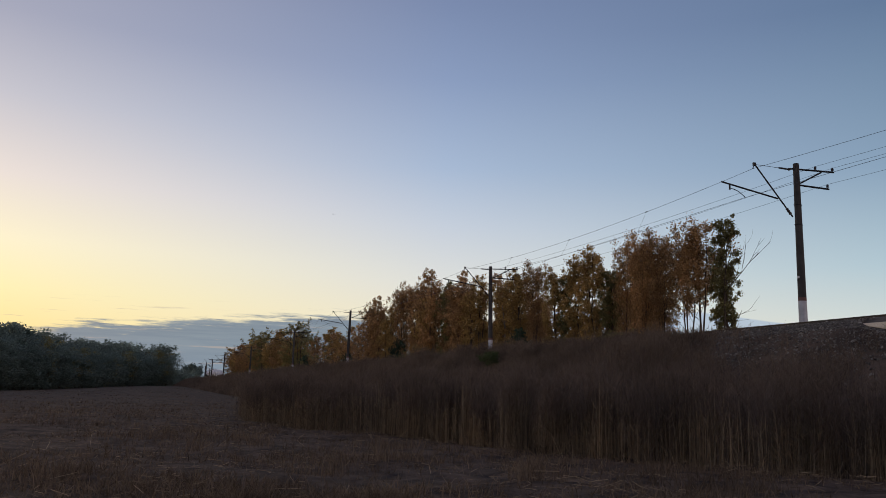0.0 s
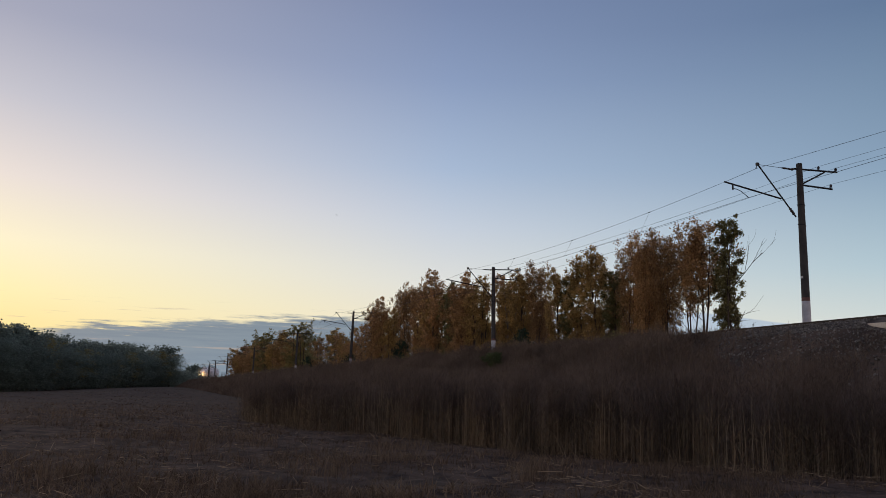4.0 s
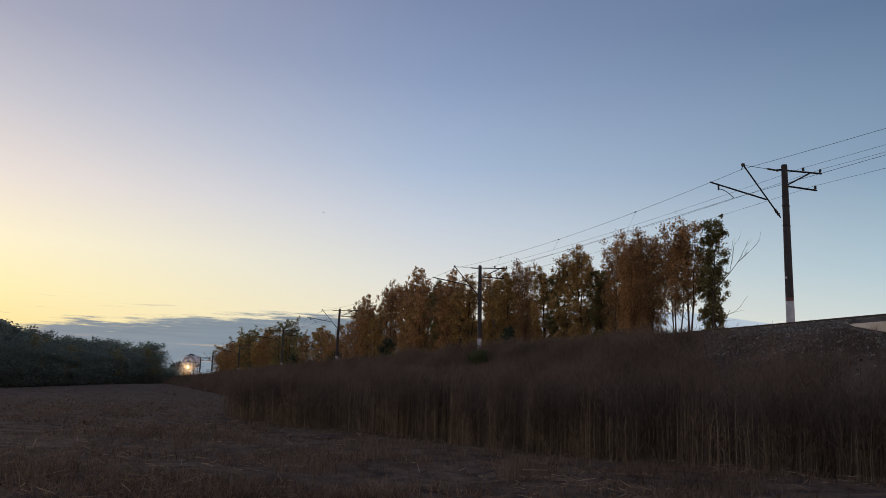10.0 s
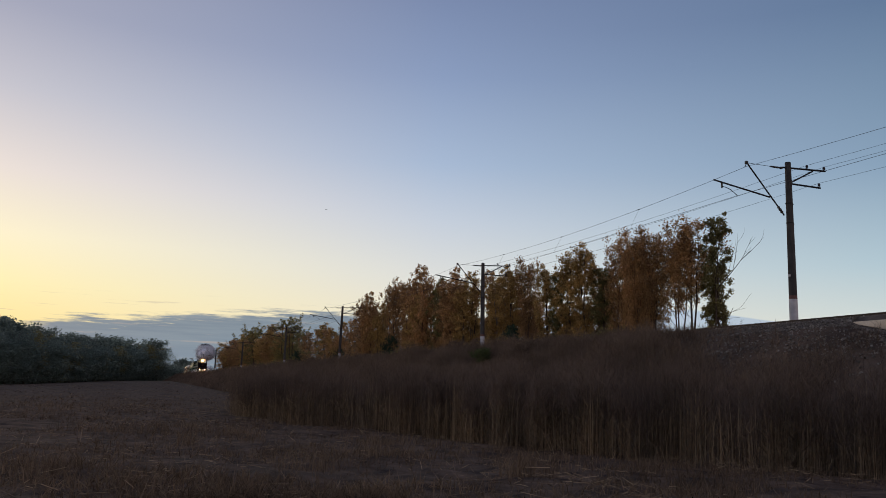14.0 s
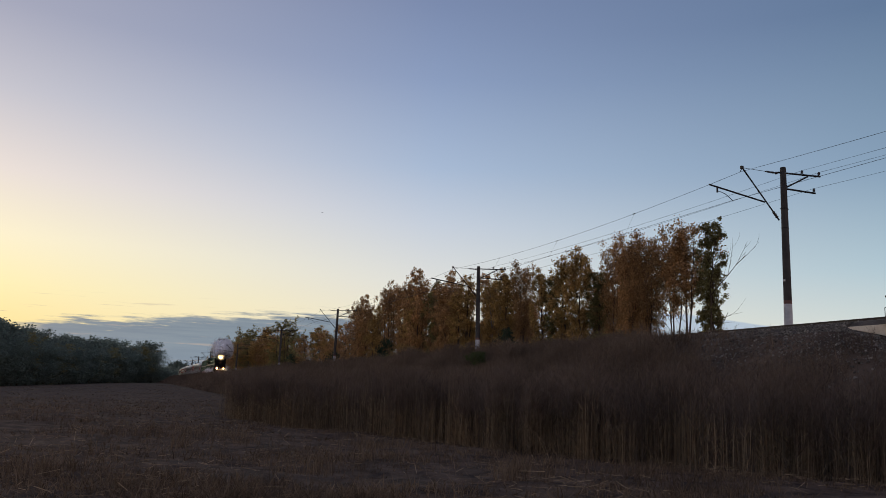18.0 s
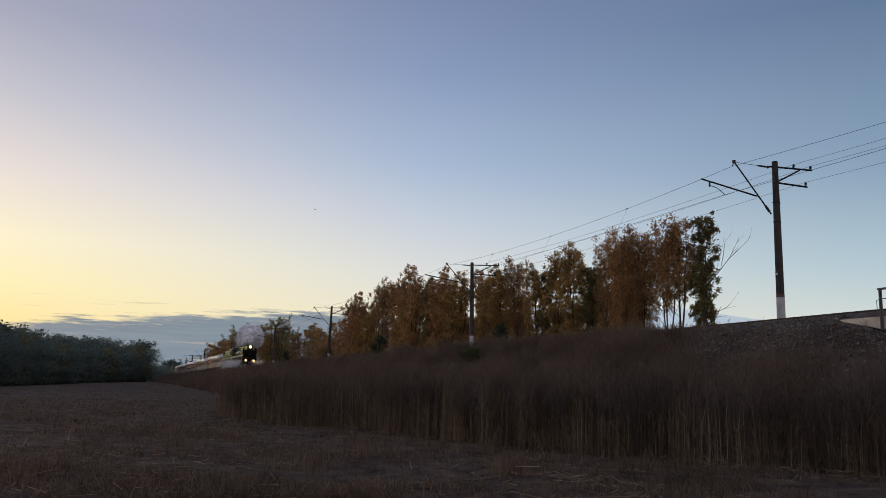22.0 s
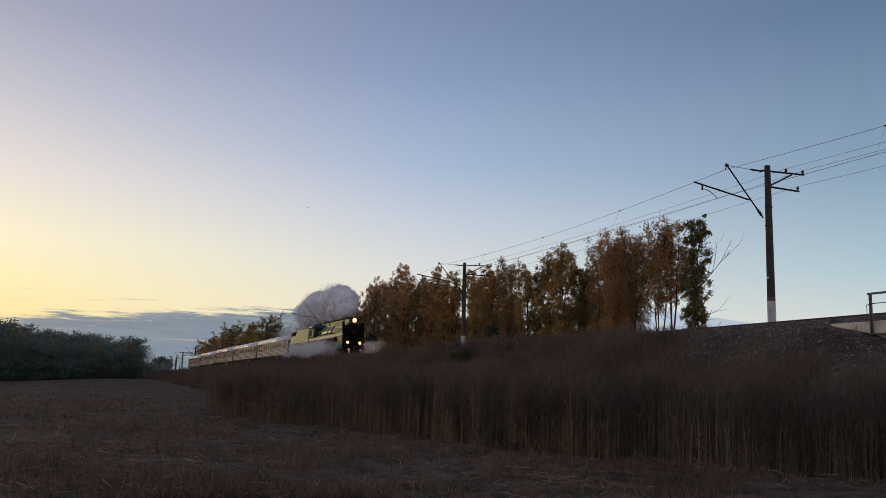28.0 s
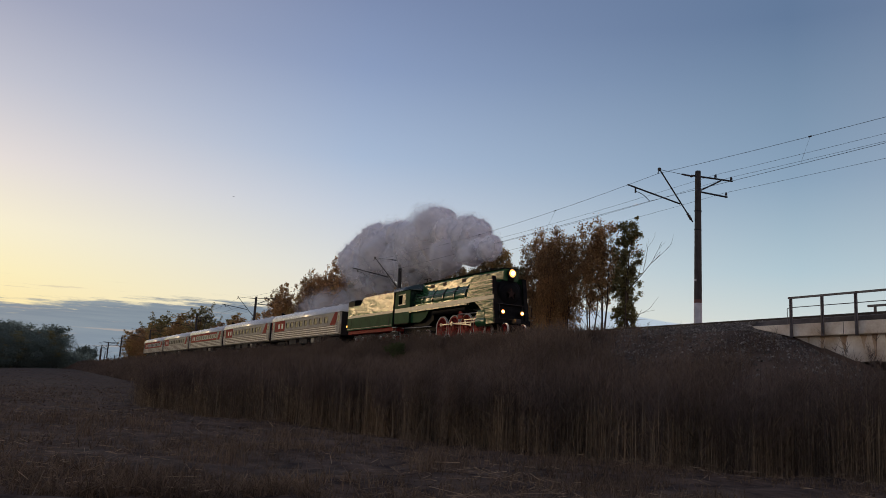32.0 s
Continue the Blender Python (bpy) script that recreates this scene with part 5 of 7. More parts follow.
def wheel_mesh(r, spokes, seg=30):
    """Spoked disc and its pale rim, turned round y; face towards -y."""
    bm = bmesh.new()
    lathe(bm, (0, -0.09, 0), (0, 1, 0), [(0, 0.11), (0, 0.17 * r / 0.9 + 0.03), (0.14, 0.17 * r / 0.9 + 0.03)], 14)
    n = seg
    rings = []
    for y, rad in ((-0.05, r * 0.80), (-0.05, r * 0.93), (0.06, r * 0.93), (0.06, r * 0.80)):
        rings.append([bm.verts.new((rad * math.cos(2 * math.pi * i / n), y, rad * math.sin(2 * math.pi * i / n))) for i in range(n)])
    for k in range(4):
        A, B = rings[k], rings[(k + 1) % 4]
        for i in range(n):
            bm.faces.new((A[i], A[(i + 1) % n], B[(i + 1) % n], B[i]))
    for k in range(spokes):
        a = 2 * math.pi * k / spokes
        rod(bm, (0, 0, 0), (0.82 * r * math.cos(a), 0, 0.82 * r * math.sin(a)), 0.05 * r + 0.012, 0.035 * r + 0.008, 5)
    if spokes > 12:
        a0 = math.pi / 2
        prism(bm, [(0.45 * r * math.cos(a0 + 3.14 + t), 0.45 * r * math.sin(a0 + 3.14 + t)) for t in (-0.7, -0.3, 0.3, 0.7)] + [(0.8 * r * math.cos(a0 + 3.14 + t), 0.8 * r * math.sin(a0 + 3.14 + t)) for t in (0.7, 0.3, -0.3, -0.7)], "y", -0.07, 0.05)
        lathe(bm, (0, -0.22, 0.35), (0, 1, 0.35), [(0, 0.07), (0.2, 0.09)], 10)
    disc = finish(bm, M_RED, name="wheel")
    bm = bmesh.new()
    rings = []
    for y, rad in ((-0.07, r * 0.935), (-0.07, r), (0.05, r), (0.05, r * 1.035), (0.08, r * 1.03), (0.08, r * 0.935)):
        rings.append([bm.verts.new((rad * math.cos(2 * math.pi * i / n), y, rad * math.sin(2 * math.pi * i / n))) for i in range(n)])
    for k in range(6):
        A, B = rings[k], rings[(k + 1) % 6]
        for i in range(n):
            bm.faces.new((A[i], A[(i + 1) % n], B[(i + 1) % n], B[i]))
    tyre = finish(bm, M_WHITERIM, name="tyre")
    return disc, tyre


DRIVER = wheel_mesh(0.925, 16, 36)
SMALL = wheel_mesh(0.45, 9, 22)


def wheelset(parent, x, r, meshes, name):
    """An axle with a wheel at each end; keyed to roll."""
    bm = bmesh.new()
    rod(bm, (0, -0.8, 0), (0, 0.8, 0), 0.08, seg=10)
    ax = part(name, bm, M_STEEL, parent)
    ax.location = (x, 0, r)
    for side in (-1, 1):
        for me, nm in zip(meshes, ("wheel", "tyre")):
            o = part(nm, me, None, ax, "white-painted tyre" if nm == "tyre" else "red spoked wheel")
            o.location = (0, 0.78 * side, 0)
            o.rotation_euler = (0, 0, 0 if side < 0 else math.pi)
    return ax


ROLLING = []      # (wheelset, radius, x)


def build_locomotive():
    t = thing("steam_locomotive", "dark green steam locomotive with lit headlights, red wheels and cream lining", "locomotive")
    P = lambda nm, bm, m, label="", smooth=False: part(nm, bm, m, t, label, smooth)
    # frame and ash pan
    bm = bmesh.new()
    box(bm, -16.3, -0.2, -0.62, 0.62, 0.75, 1.45, 0.03)
    P("frame", bm, M_BLACK)
    bm = bmesh.new()
    prism(bm, [(-13.6, 1.2), (-13.6, 2.4), (-10.0, 2.4), (-10.0, 1.6), (-10.8, 1.2)], "y", -1.05, 1.05)
    P("ash_pan", bm, M_BLACK)
    # boiler barrel with bands
    bm = bmesh.new()
    lathe(bm, (-13.9, 0, 3.3), (0, 0, 3.3), [(0, 1.12), (3.0, 1.12), (3.4, 1.06), (10.4, 1.0), (13.2, 0.98)], 32)
    P("boiler", bm, M_GREEN, "glossy green boiler barrel", True)
    for x in (-12.2, -10.4, -8.6, -6.8, -5.0):
        bm = bmesh.new()
        lathe(bm, (x, 0, 3.3), (0, 0, 3.3), [(0, 1.125), (0.08, 1.125)], 32)
        P("boiler_band", bm, M_GREENDK)
    # long casing over the boiler
    bm = bmesh.new()
    prism(bm, [(-0.66, 4.05), (-0.65, 4.74), (-0.56, 4.9), (-0.3, 4.96), (0.3, 4.96), (0.56, 4.9), (0.65, 4.74), (0.66, 4.05)], "x", -12.9, -0.3)
    P("top_casing", bm, M_GREEN, "green casing along the boiler top")
    for x, w in ((-11.2, 0.35), (-9.1, 0.3), (-6.0, 0.3), (-2.9, 0.7)):
        for sy in (-1, 1):
            bm = bmesh.new()
            box(bm, x - w, x + w, sy * 0.655 - 0.012, sy * 0.655 + 0.012, 4.42, 4.70)
            P("casing_opening", bm, M_BLACK)
    bm = bmesh.new()
    box(bm, -13.0, -0.2, -0.66, 0.66, 4.93, 4.985, 0.02)
    P("casing_lid", bm, M_BLACK)
    for x in (-10.6, -8.2, -4.4):
        bm = bmesh.new()
        lathe(bm, (x, 0, 4.95), (x, 0, 9), [(0, 0.3), (0.12, 0.28), (0.2, 0.16), (0.24, 0.05)], 16)
        P("dome", bm, M_GREENDK)
    bm = bmesh.new()
    lathe(bm, (-2.5, 0, 4.9), (-2.5, 0, 9), [(0, 0.42), (0.18, 0.42), (0.2, 0.46), (0.28, 0.46)], 20)
    P("chimney", bm, M_BLACK)
    bm = bmesh.new()
    rod(bm, (-12.6, -0.5, 4.9), (-12.6, -0.5, 5.35), 0.05)
    rod(bm, (-12.3, -0.3, 4.9), (-12.3, -0.3, 5.3), 0.04)
    rod(bm, (-13.2, -0.5, 5.32), (-11.9, -0.5, 5.32), 0.03)
    P("whistle", bm, M_STEEL)
    for k in range(4):
        bm = bmesh.new()
        rod(bm, (-12.9, -0.6 + 0.4 * k, 4.97), (-11.6, -0.6 + 0.4 * k, 5.18), 0.025, seg=5)
        P("steam_pipe", bm, M_STEEL)
    # smokebox and front
    bm = bmesh.new()
    lathe(bm, (-3.2, 0, 3.25), (0, 0, 3.25), [(0, 0.99), (2.75, 0.99), (2.85, 0.9), (2.95, 0.35), (3.05, 0.1)], 32)
    P("smokebox", bm, M_BLACK, "", True)
    # tall side plates beside the smokebox, with the wheel arch cut out
    for sy in (-1, 1):
        out = [(-0.55, 4.28), (-0.5, 4.33), (-3.15, 4.62), (-3.45, 4.42), (-4.15, 2.78), (-3.1, 2.68), (-2.4, 2.35), (-1.95, 1.95), (-1.55, 1.45), (-1.2, 0.85), (0.05, 0.85), (0.0, 1.6)]
        bm = bmesh.new()
        prism(bm, out, "y", sy * 1.46 - 0.02, sy * 1.46 + 0.02)
        P("side_plate", bm, M_GREENRIB, "green side plate by the smokebox")
        for z0, z1 in ((4.02, 4.06), (3.72, 3.75), (3.42, 3.45), (3.1, 3.13), (2.35, 2.38), (2.0, 2.03)):
            bm = bmesh.new()
            xl = -3.55 + (4.3 - z0) * -0.3 if z0 > 2.6 else (-2.3 if z0 > 2.2 else -1.9)
            prism(bm, [(xl, z0), (-0.3 + (1.6 - z0) * 0.12 + 0.2, z0), (-0.3 + (1.6 - z0) * 0.12 + 0.2, z1), (xl, z1)], "y", sy * 1.484 - 0.004, sy * 1.484 + 0.004)
            P("lining", bm, M_CREAM, "thin cream lining")
        # plate edge turned inward, and its inner bracing
        bm = bmesh.new()
        prism(bm, [(0.05, 0.85), (0.0, 1.6), (-0.5, 4.33), (-0.62, 4.33), (-0.12, 1.6), (-0.07, 0.85)], "y", sy * 1.15, sy * 1.485) if sy > 0 else prism(bm, [(0.05, 0.85), (0.0, 1.6), (-0.5, 4.33), (-0.62, 4.33), (-0.12, 1.6), (-0.07, 0.85)], "y", -1.485, -1.15)
        P("plate_edge", bm, M_BLACK)
    bm = bmesh.new()
    prism(bm, [(-0.62, 3.95), (-0.22, 1.7), (-0.12, 0.85), (-0.32, 0.85), (-0.45, 1.7), (-0.8, 3.95)], "y", -1.15, 1.15)
    P("front_plate", bm, M_BLACK, "black front apron")
    bm = bmesh.new()
    lathe(bm, (-0.46, 0, 3.1), (1, 0, 3.0), [(0, 0.85), (0.12, 0.85), (0.2, 0.7), (0.26, 0.3), (0.28, 0.05)], 30)
    P("smokebox_door", bm, M_BLACK, "", True)
    # star on the door
    bm = bmesh.new()
    star = [(math.sin(math.pi * k / 5) * (0.42 if k % 2 == 0 else 0.17), 3.1 + math.cos(math.pi * k / 5) * (0.42 if k % 2 == 0 else 0.17)) for k in range(10)]
    prism(bm, star, "x", -0.18, -0.14)
    bmesh.ops.triangulate(bm, faces=[f for f in bm.faces if len(f.verts) > 4])
    P("star", bm, M_REDSHADE, "dim red star")
    bm = bmesh.new()
    box(bm, -0.30, -0.12, -1.1, 1.1, 2.28, 2.33, 0.01)
    P("hand_bar", bm, M_STEEL)
    for sy in (-1, 1):
        bm = bmesh.new()
        rod(bm, (-0.1, sy * 1.0, 2.3), (-0.02, sy * 1.0, 1.2), 0.025)
        P("hand_bar", bm, M_STEEL)
    # headlight on top, two lower lamps
    bm = bmesh.new()
    lathe(bm, (-0.75, 0, 4.60), (1, 0, 4.60), [(0, 0.1), (0.1, 0.3), (0.62, 0.36), (0.70, 0.37), (0.70, 0.30), (0.64, 0.30)], 22)
    P("headlight_housing", bm, M_BLACK)
    bm = bmesh.new()
    lathe(bm, (-0.10, 0, 4.60), (1, 0, 4.60), [(0, 0.295), (0.02, 0.29), (0.03, 0.19)], 22)
    P("reflector", bm, M_REFLECTOR, "orange-lit reflector of the headlight")
    bm = bmesh.new()
    lathe(bm, (-0.065, 0, 4.60), (1, 0, 4.60), [(0, 0.2), (0.03, 0.18), (0.05, 0.08), (0.055, 0.02)], 18)
    lamp = P("headlight", bm, M_LAMP, "glowing warm headlight")
    bm = bmesh.new()
    lathe(bm, (-0.008, 0, 4.60), (1, 0, 4.60), [(0, 0.085), (0.012, 0.06), (0.016, 0.01)], 14)
    part("filament", bm, M_CORE, lamp, "dazzling lamp core")
    bm = bmesh.new()
    box(bm, -0.8, -0.2, -0.25, 0.25, 4.05, 4.3, 0.02)
    P("headlight_bracket", bm, M_BLACK)
    for sy in (-1, 1):
        bm = bmesh.new()
        lathe(bm, (-0.25, sy * 0.82, 1.72), (1, sy * 0.82, 1.72), [(0, 0.1), (0.05, 0.17), (0.36, 0.2), (0.40, 0.2), (0.4, 0.16), (0.37, 0.16)], 16)
        P("marker_housing", bm, M_BLACK)
        bm = bmesh.new()
        lathe(bm, (0.115, sy * 0.82, 1.72), (1, sy * 0.82, 1.72), [(0, 0.155), (0.025, 0.12), (0.03, 0.02)], 16)
        lamp = P("marker_lamp", bm, M_SMALLLAMP, "glowing amber lamp")
        bm = bmesh.new()
        lathe(bm, (0.146, sy * 0.82, 1.72), (1, sy * 0.82, 1.72), [(0, 0.03), (0.008, 0.02), (0.01, 0.005)], 10)
        part("filament", bm, M_CORE, lamp, "dazzling lamp core")
    # buffer beam, buffers, pilot; beam and pilot carry the front's shade as colour
    bm = bmesh.new()
    box(bm, 0.0, 0.22, -1.5, 1.5, 0.82, 1.22, 0.02)
    P("buffer_beam", bm, M_BLACK)
    bm = bmesh.new()
    box(bm, 0.22, 0.8, -0.14, 0.14, 0.9, 1.18, 0.03)
    box(bm, 0.6, 0.95, -0.2, 0.2, 0.88, 1.2, 0.03)
    P("coupler", bm, M_STEEL)
    for k in range(9):
        u = (k - 4) / 4
        bm = bmesh.new()
        prism(bm, [(0.05, 0.8), (0.12, 0.8), (0.55 - 0.25 * abs(u), 0.2), (0.42 - 0.25 * abs(u), 0.2)], "y", u * 1.2 - 0.05, u * 1.2 + 0.05)
        P("pilot_bar", bm, M_REDSHADE)
    # running board with cream band, and green valance panels
    for sy in (-1, 1):
        bm = bmesh.new()
        prism(bm, [(-13.75, 2.50), (-13.75, 2.86), (-0.18, 2.90), (-0.15, 2.62), (-4.1, 2.55)], "y", sy * 1.49 - 0.03, sy * 1.49 + 0.03)
        P("running_band", bm, M_CREAM, "long cream band along the running board")
        bm = bmesh.new()
        prism(bm, [(-13.75, 2.40), (-13.75, 2.5), (-4.1, 2.55), (-3.6, 2.45)], "y", sy * 1.49 - 0.02, sy * 1.49 + 0.02)
        P("valance", bm, M_GREENDK)
        bm = bmesh.new()
        y0, y1 = sorted((sy * 0.9, sy * 1.46))
        box(bm, -13.7, -3.4, y0, y1, 2.80, 2.86)
        P("running_board", bm, M_BLACK)
        bm = bmesh.new()
        prism(bm, [(-12.9, 2.86), (-12.9, 3.05), (-4.3, 3.02), (-4.2, 2.86)], "y", sy * 1.30 - 0.02, sy * 1.30 + 0.02)
        P("kick_plate", bm, M_GREEN)
        # firebox side panel under the cab front
        bm = bmesh.new()
        prism(bm, [(-13.7, 1.55), (-13.7, 2.4), (-10.4, 2.42), (-11.0, 1.85), (-11.9, 1.5)], "y", sy * 1.28 - 0.02, sy * 1.28 + 0.02)
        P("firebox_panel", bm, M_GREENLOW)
        # air tank and pipes in the shade of the boiler
        bm = bmesh.new()
        rod(bm, (-10.0, sy * 1.05, 2.2), (-4.6, sy * 1.05, 2.2), 0.22, seg=14)
        P("air_tank", bm, M_BLACK)
        bm = bmesh.new()
        rod(bm, (-15.2, sy * 1.35, 1.12), (-9.7, sy * 1.35, 1.05), 0.035)
        P("pipe", bm, M_ROD)
        bm = bmesh.new()
        rod(bm, (-12.9, sy * 1.24, 3.6), (-3.6, sy * 1.22, 3.72), 0.025, seg=6)
        P("handrail", bm, M_ROD)
        # cylinder block, piston rod, crosshead guides
        bm = bmesh.new()
        lathe(bm, (-2.55, sy * 1.2, 1.05), (0, sy * 1.2, 1.05), [(0, 0.3), (0.04, 0.38), (1.3, 0.38), (1.34, 0.3)], 18)
        lathe(bm, (-2.5, sy * 1.2, 1.75), (0, sy * 1.2, 1.75), [(0, 0.2), (0.04, 0.24), (1.2, 0.24), (1.24, 0.2)], 14)
        box(bm, -2.45, -1.35, sy * 1.2 - 0.3, sy * 1.2 + 0.3, 1.1, 1.75)
        P("cylinder", bm, M_GREEN, "green cylinder block")
        bm = bmesh.new()
        box(bm, -4.6, -2.5, sy * 1.25 - 0.06, sy * 1.25 + 0.06, 1.28, 1.36)
        P("guide_bar", bm, M_ROD)
        bm = bmesh.new()
        rod(bm, (-5.6, sy * 1.28, 1.8), (-2.3, sy * 1.28, 1.76), 0.035)
        P("valve_rod", bm, M_ROD)
        bm = bmesh.new()
        prism(bm, [(-5.8, 1.45), (-5.5, 2.25), (-5.3, 2.25), (-5.0, 1.5)], "y", sy * 1.15 - 0.05, sy * 1.15 + 0.05)
        P("expansion_link", bm, M_RED)
        # brake hangers between the drivers
        for x in (-7.9, -6.0, -4.1):
            bm = bmesh.new()
            box(bm, x - 0.06, x + 0.06, sy * 0.8 - 0.08, sy * 0.8 + 0.08, 0.4, 1.3, 0.02)
            P("brake_hanger", bm, M_RED)
    # cab
    for sy in (-1, 1):
        out = [(-16.6, 1.55), (-13.7, 1.55), (-13.7, 4.35), (-14.0, 4.45), (-16.6, 4.45)]
        bm = bmesh.new()
        y = sy * 1.48
        # walls round a real window opening
        for o in ([(-16.6, 1.55), (-13.7, 1.55), (-13.7, 3.2), (-16.6, 3.2)], [(-16.6, 3.2), (-15.9, 3.2), (-15.9, 4.05), (-16.6, 4.05)],
                  [(-14.5, 3.2), (-13.7, 3.2), (-13.7, 4.05), (-14.5, 4.05)], [(-16.6, 4.05), (-13.7, 4.05), (-13.7, 4.45), (-16.6, 4.45)]):
            prism(bm, o, "y", y - 0.025, y + 0.025)
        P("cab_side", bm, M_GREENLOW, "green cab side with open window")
        bm = bmesh.new()
        prism(bm, [(-16.6, 2.52), (-13.72, 2.50), (-13.72, 2.86), (-16.6, 2.86)], "y", y + sy * 0.027 - 0.004, y + sy * 0.027 + 0.004)
        P("cab_band", bm, M_CREAM)
        bm = bmesh.new()
        box(bm, -15.95, -14.45, y - 0.05, y + 0.05, 4.03, 4.1)
        P("window_frame", bm, M_CREAM)
        bm = bmesh.new()
        box(bm, -15.95, -14.45, y - 0.06, y + 0.06, 3.14, 3.21)
        P("window_sill", bm, M_CREAM)
        bm = bmesh.new()
        box(bm, -15.2, -14.5, y - 0.01, y + 0.01, 3.21, 4.03)
        P("window_pane", bm, M_PANE)
        # steps
        for z in (0.55, 0.9, 1.25):
            bm = bmesh.new()
            box(bm, -16.9, -16.3, sy * 1.4 - 0.12, sy * 1.4 + 0.12, z, z + 0.04)
            P("step", bm, M_WHITERIM)
        bm = bmesh.new()
        box(bm, -16.92, -16.87, sy * 1.4 - 0.03, sy * 1.4 + 0.03, 0.5, 4.2)
        box(bm, -16.33, -16.28, sy * 1.4 - 0.03, sy * 1.4 + 0.03, 0.5, 1.55)
        P("grab_bar", bm, M_STEEL)
    bm = bmesh.new()
    prism(bm, [(-1.58, 4.38), *[(-1.58 * math.cos(math.pi * k / 12), 4.42 + 0.58 * math.sin(math.pi * k / 12)) for k in range(13)], (1.58, 4.38)], "x", -16.95, -13.5)
    P("cab_roof", bm, M_GREENDK, "dark curved cab roof", True)
    bm = bmesh.new()
    prism(bm, [(-1.45, 1.55), (-1.45, 4.4), (1.45, 4.4), (1.45, 1.55)], "x", -13.76, -13.7)
    P("cab_front", bm, M_GREENDK)
    bm = bmesh.new()
    box(bm, -16.6, -13.7, -1.45, 1.45, 1.5, 1.56)
    P("cab_floor", bm, M_BLACK)
    # wheels and bogies
    for x, r, me, nm in ((-1.7, 0.45, SMALL, "leading_wheelset"), (0.42 - 0.05, 0.45, SMALL, "leading_wheelset"), (-13.2, 0.5, SMALL, "trailing_wheelset"), (-11.4, 0.5, SMALL, "trailing_wheelset"),
                         (-8.92, 0.925, DRIVER, "driving_wheelset"), (-6.97, 0.925, DRIVER, "driving_wheelset"), (-5.02, 0.925, DRIVER, "driving_wheelset"), (-3.07, 0.925, DRIVER, "driving_wheelset")):
        if r == 0.5:
            r = 0.45
        ROLLING.append((wheelset(t, x, r, me, nm), r, x))
    # leading bogie in the same red, darkened for shade
    bm = bmesh.new()
    box(bm, -2.2, 0.9, -0.55, 0.55, 0.35, 0.75, 0.04)
    P("leading_bogie", bm, M_REDSHADE)
    bm = bmesh.new()
    for sy in (-1, 1):
        box(bm, -13.9, -10.8, sy * 1.0 - 0.06, sy * 1.0 + 0.06, 0.35, 0.8, 0.03)
    P("trailing_bogie", bm, M_BLACK)
    rods = []
    for sy in (-1, 1):
        bm = bmesh.new()
        box(bm, -2.93, 2.93, -0.03, 0.03, -0.05, 0.05, 0.01)
        for x in (-2.925, -0.975, 0.975, 2.925):
            lathe(bm, (x, -0.05, 0), (x, 1, 0), [(0, 0.14), (0.1, 0.14)], 12)
        rods.append((P("coupling_rod", bm, M_ROD, "pale polished coupling rod"), sy))
    mains = []
    for sy in (-1, 1):
        bm = bmesh.new()
        box(bm, 0, 2.9, -0.03, 0.03, -0.045, 0.045, 0.01)
        lathe(bm, (0, -0.05, 0), (0, 1, 0), [(0, 0.17), (0.1, 0.17)], 12)
        lathe(bm, (2.9, -0.05, 0), (2.9, 1, 0), [(0, 0.11), (0.1, 0.11)], 12)
        mains.append((P("connecting_rod", bm, M_ROD, "pale polished connecting rod"), sy))
    return t, rods, mains


LOCO, RODS, MAINS = build_locomotive()


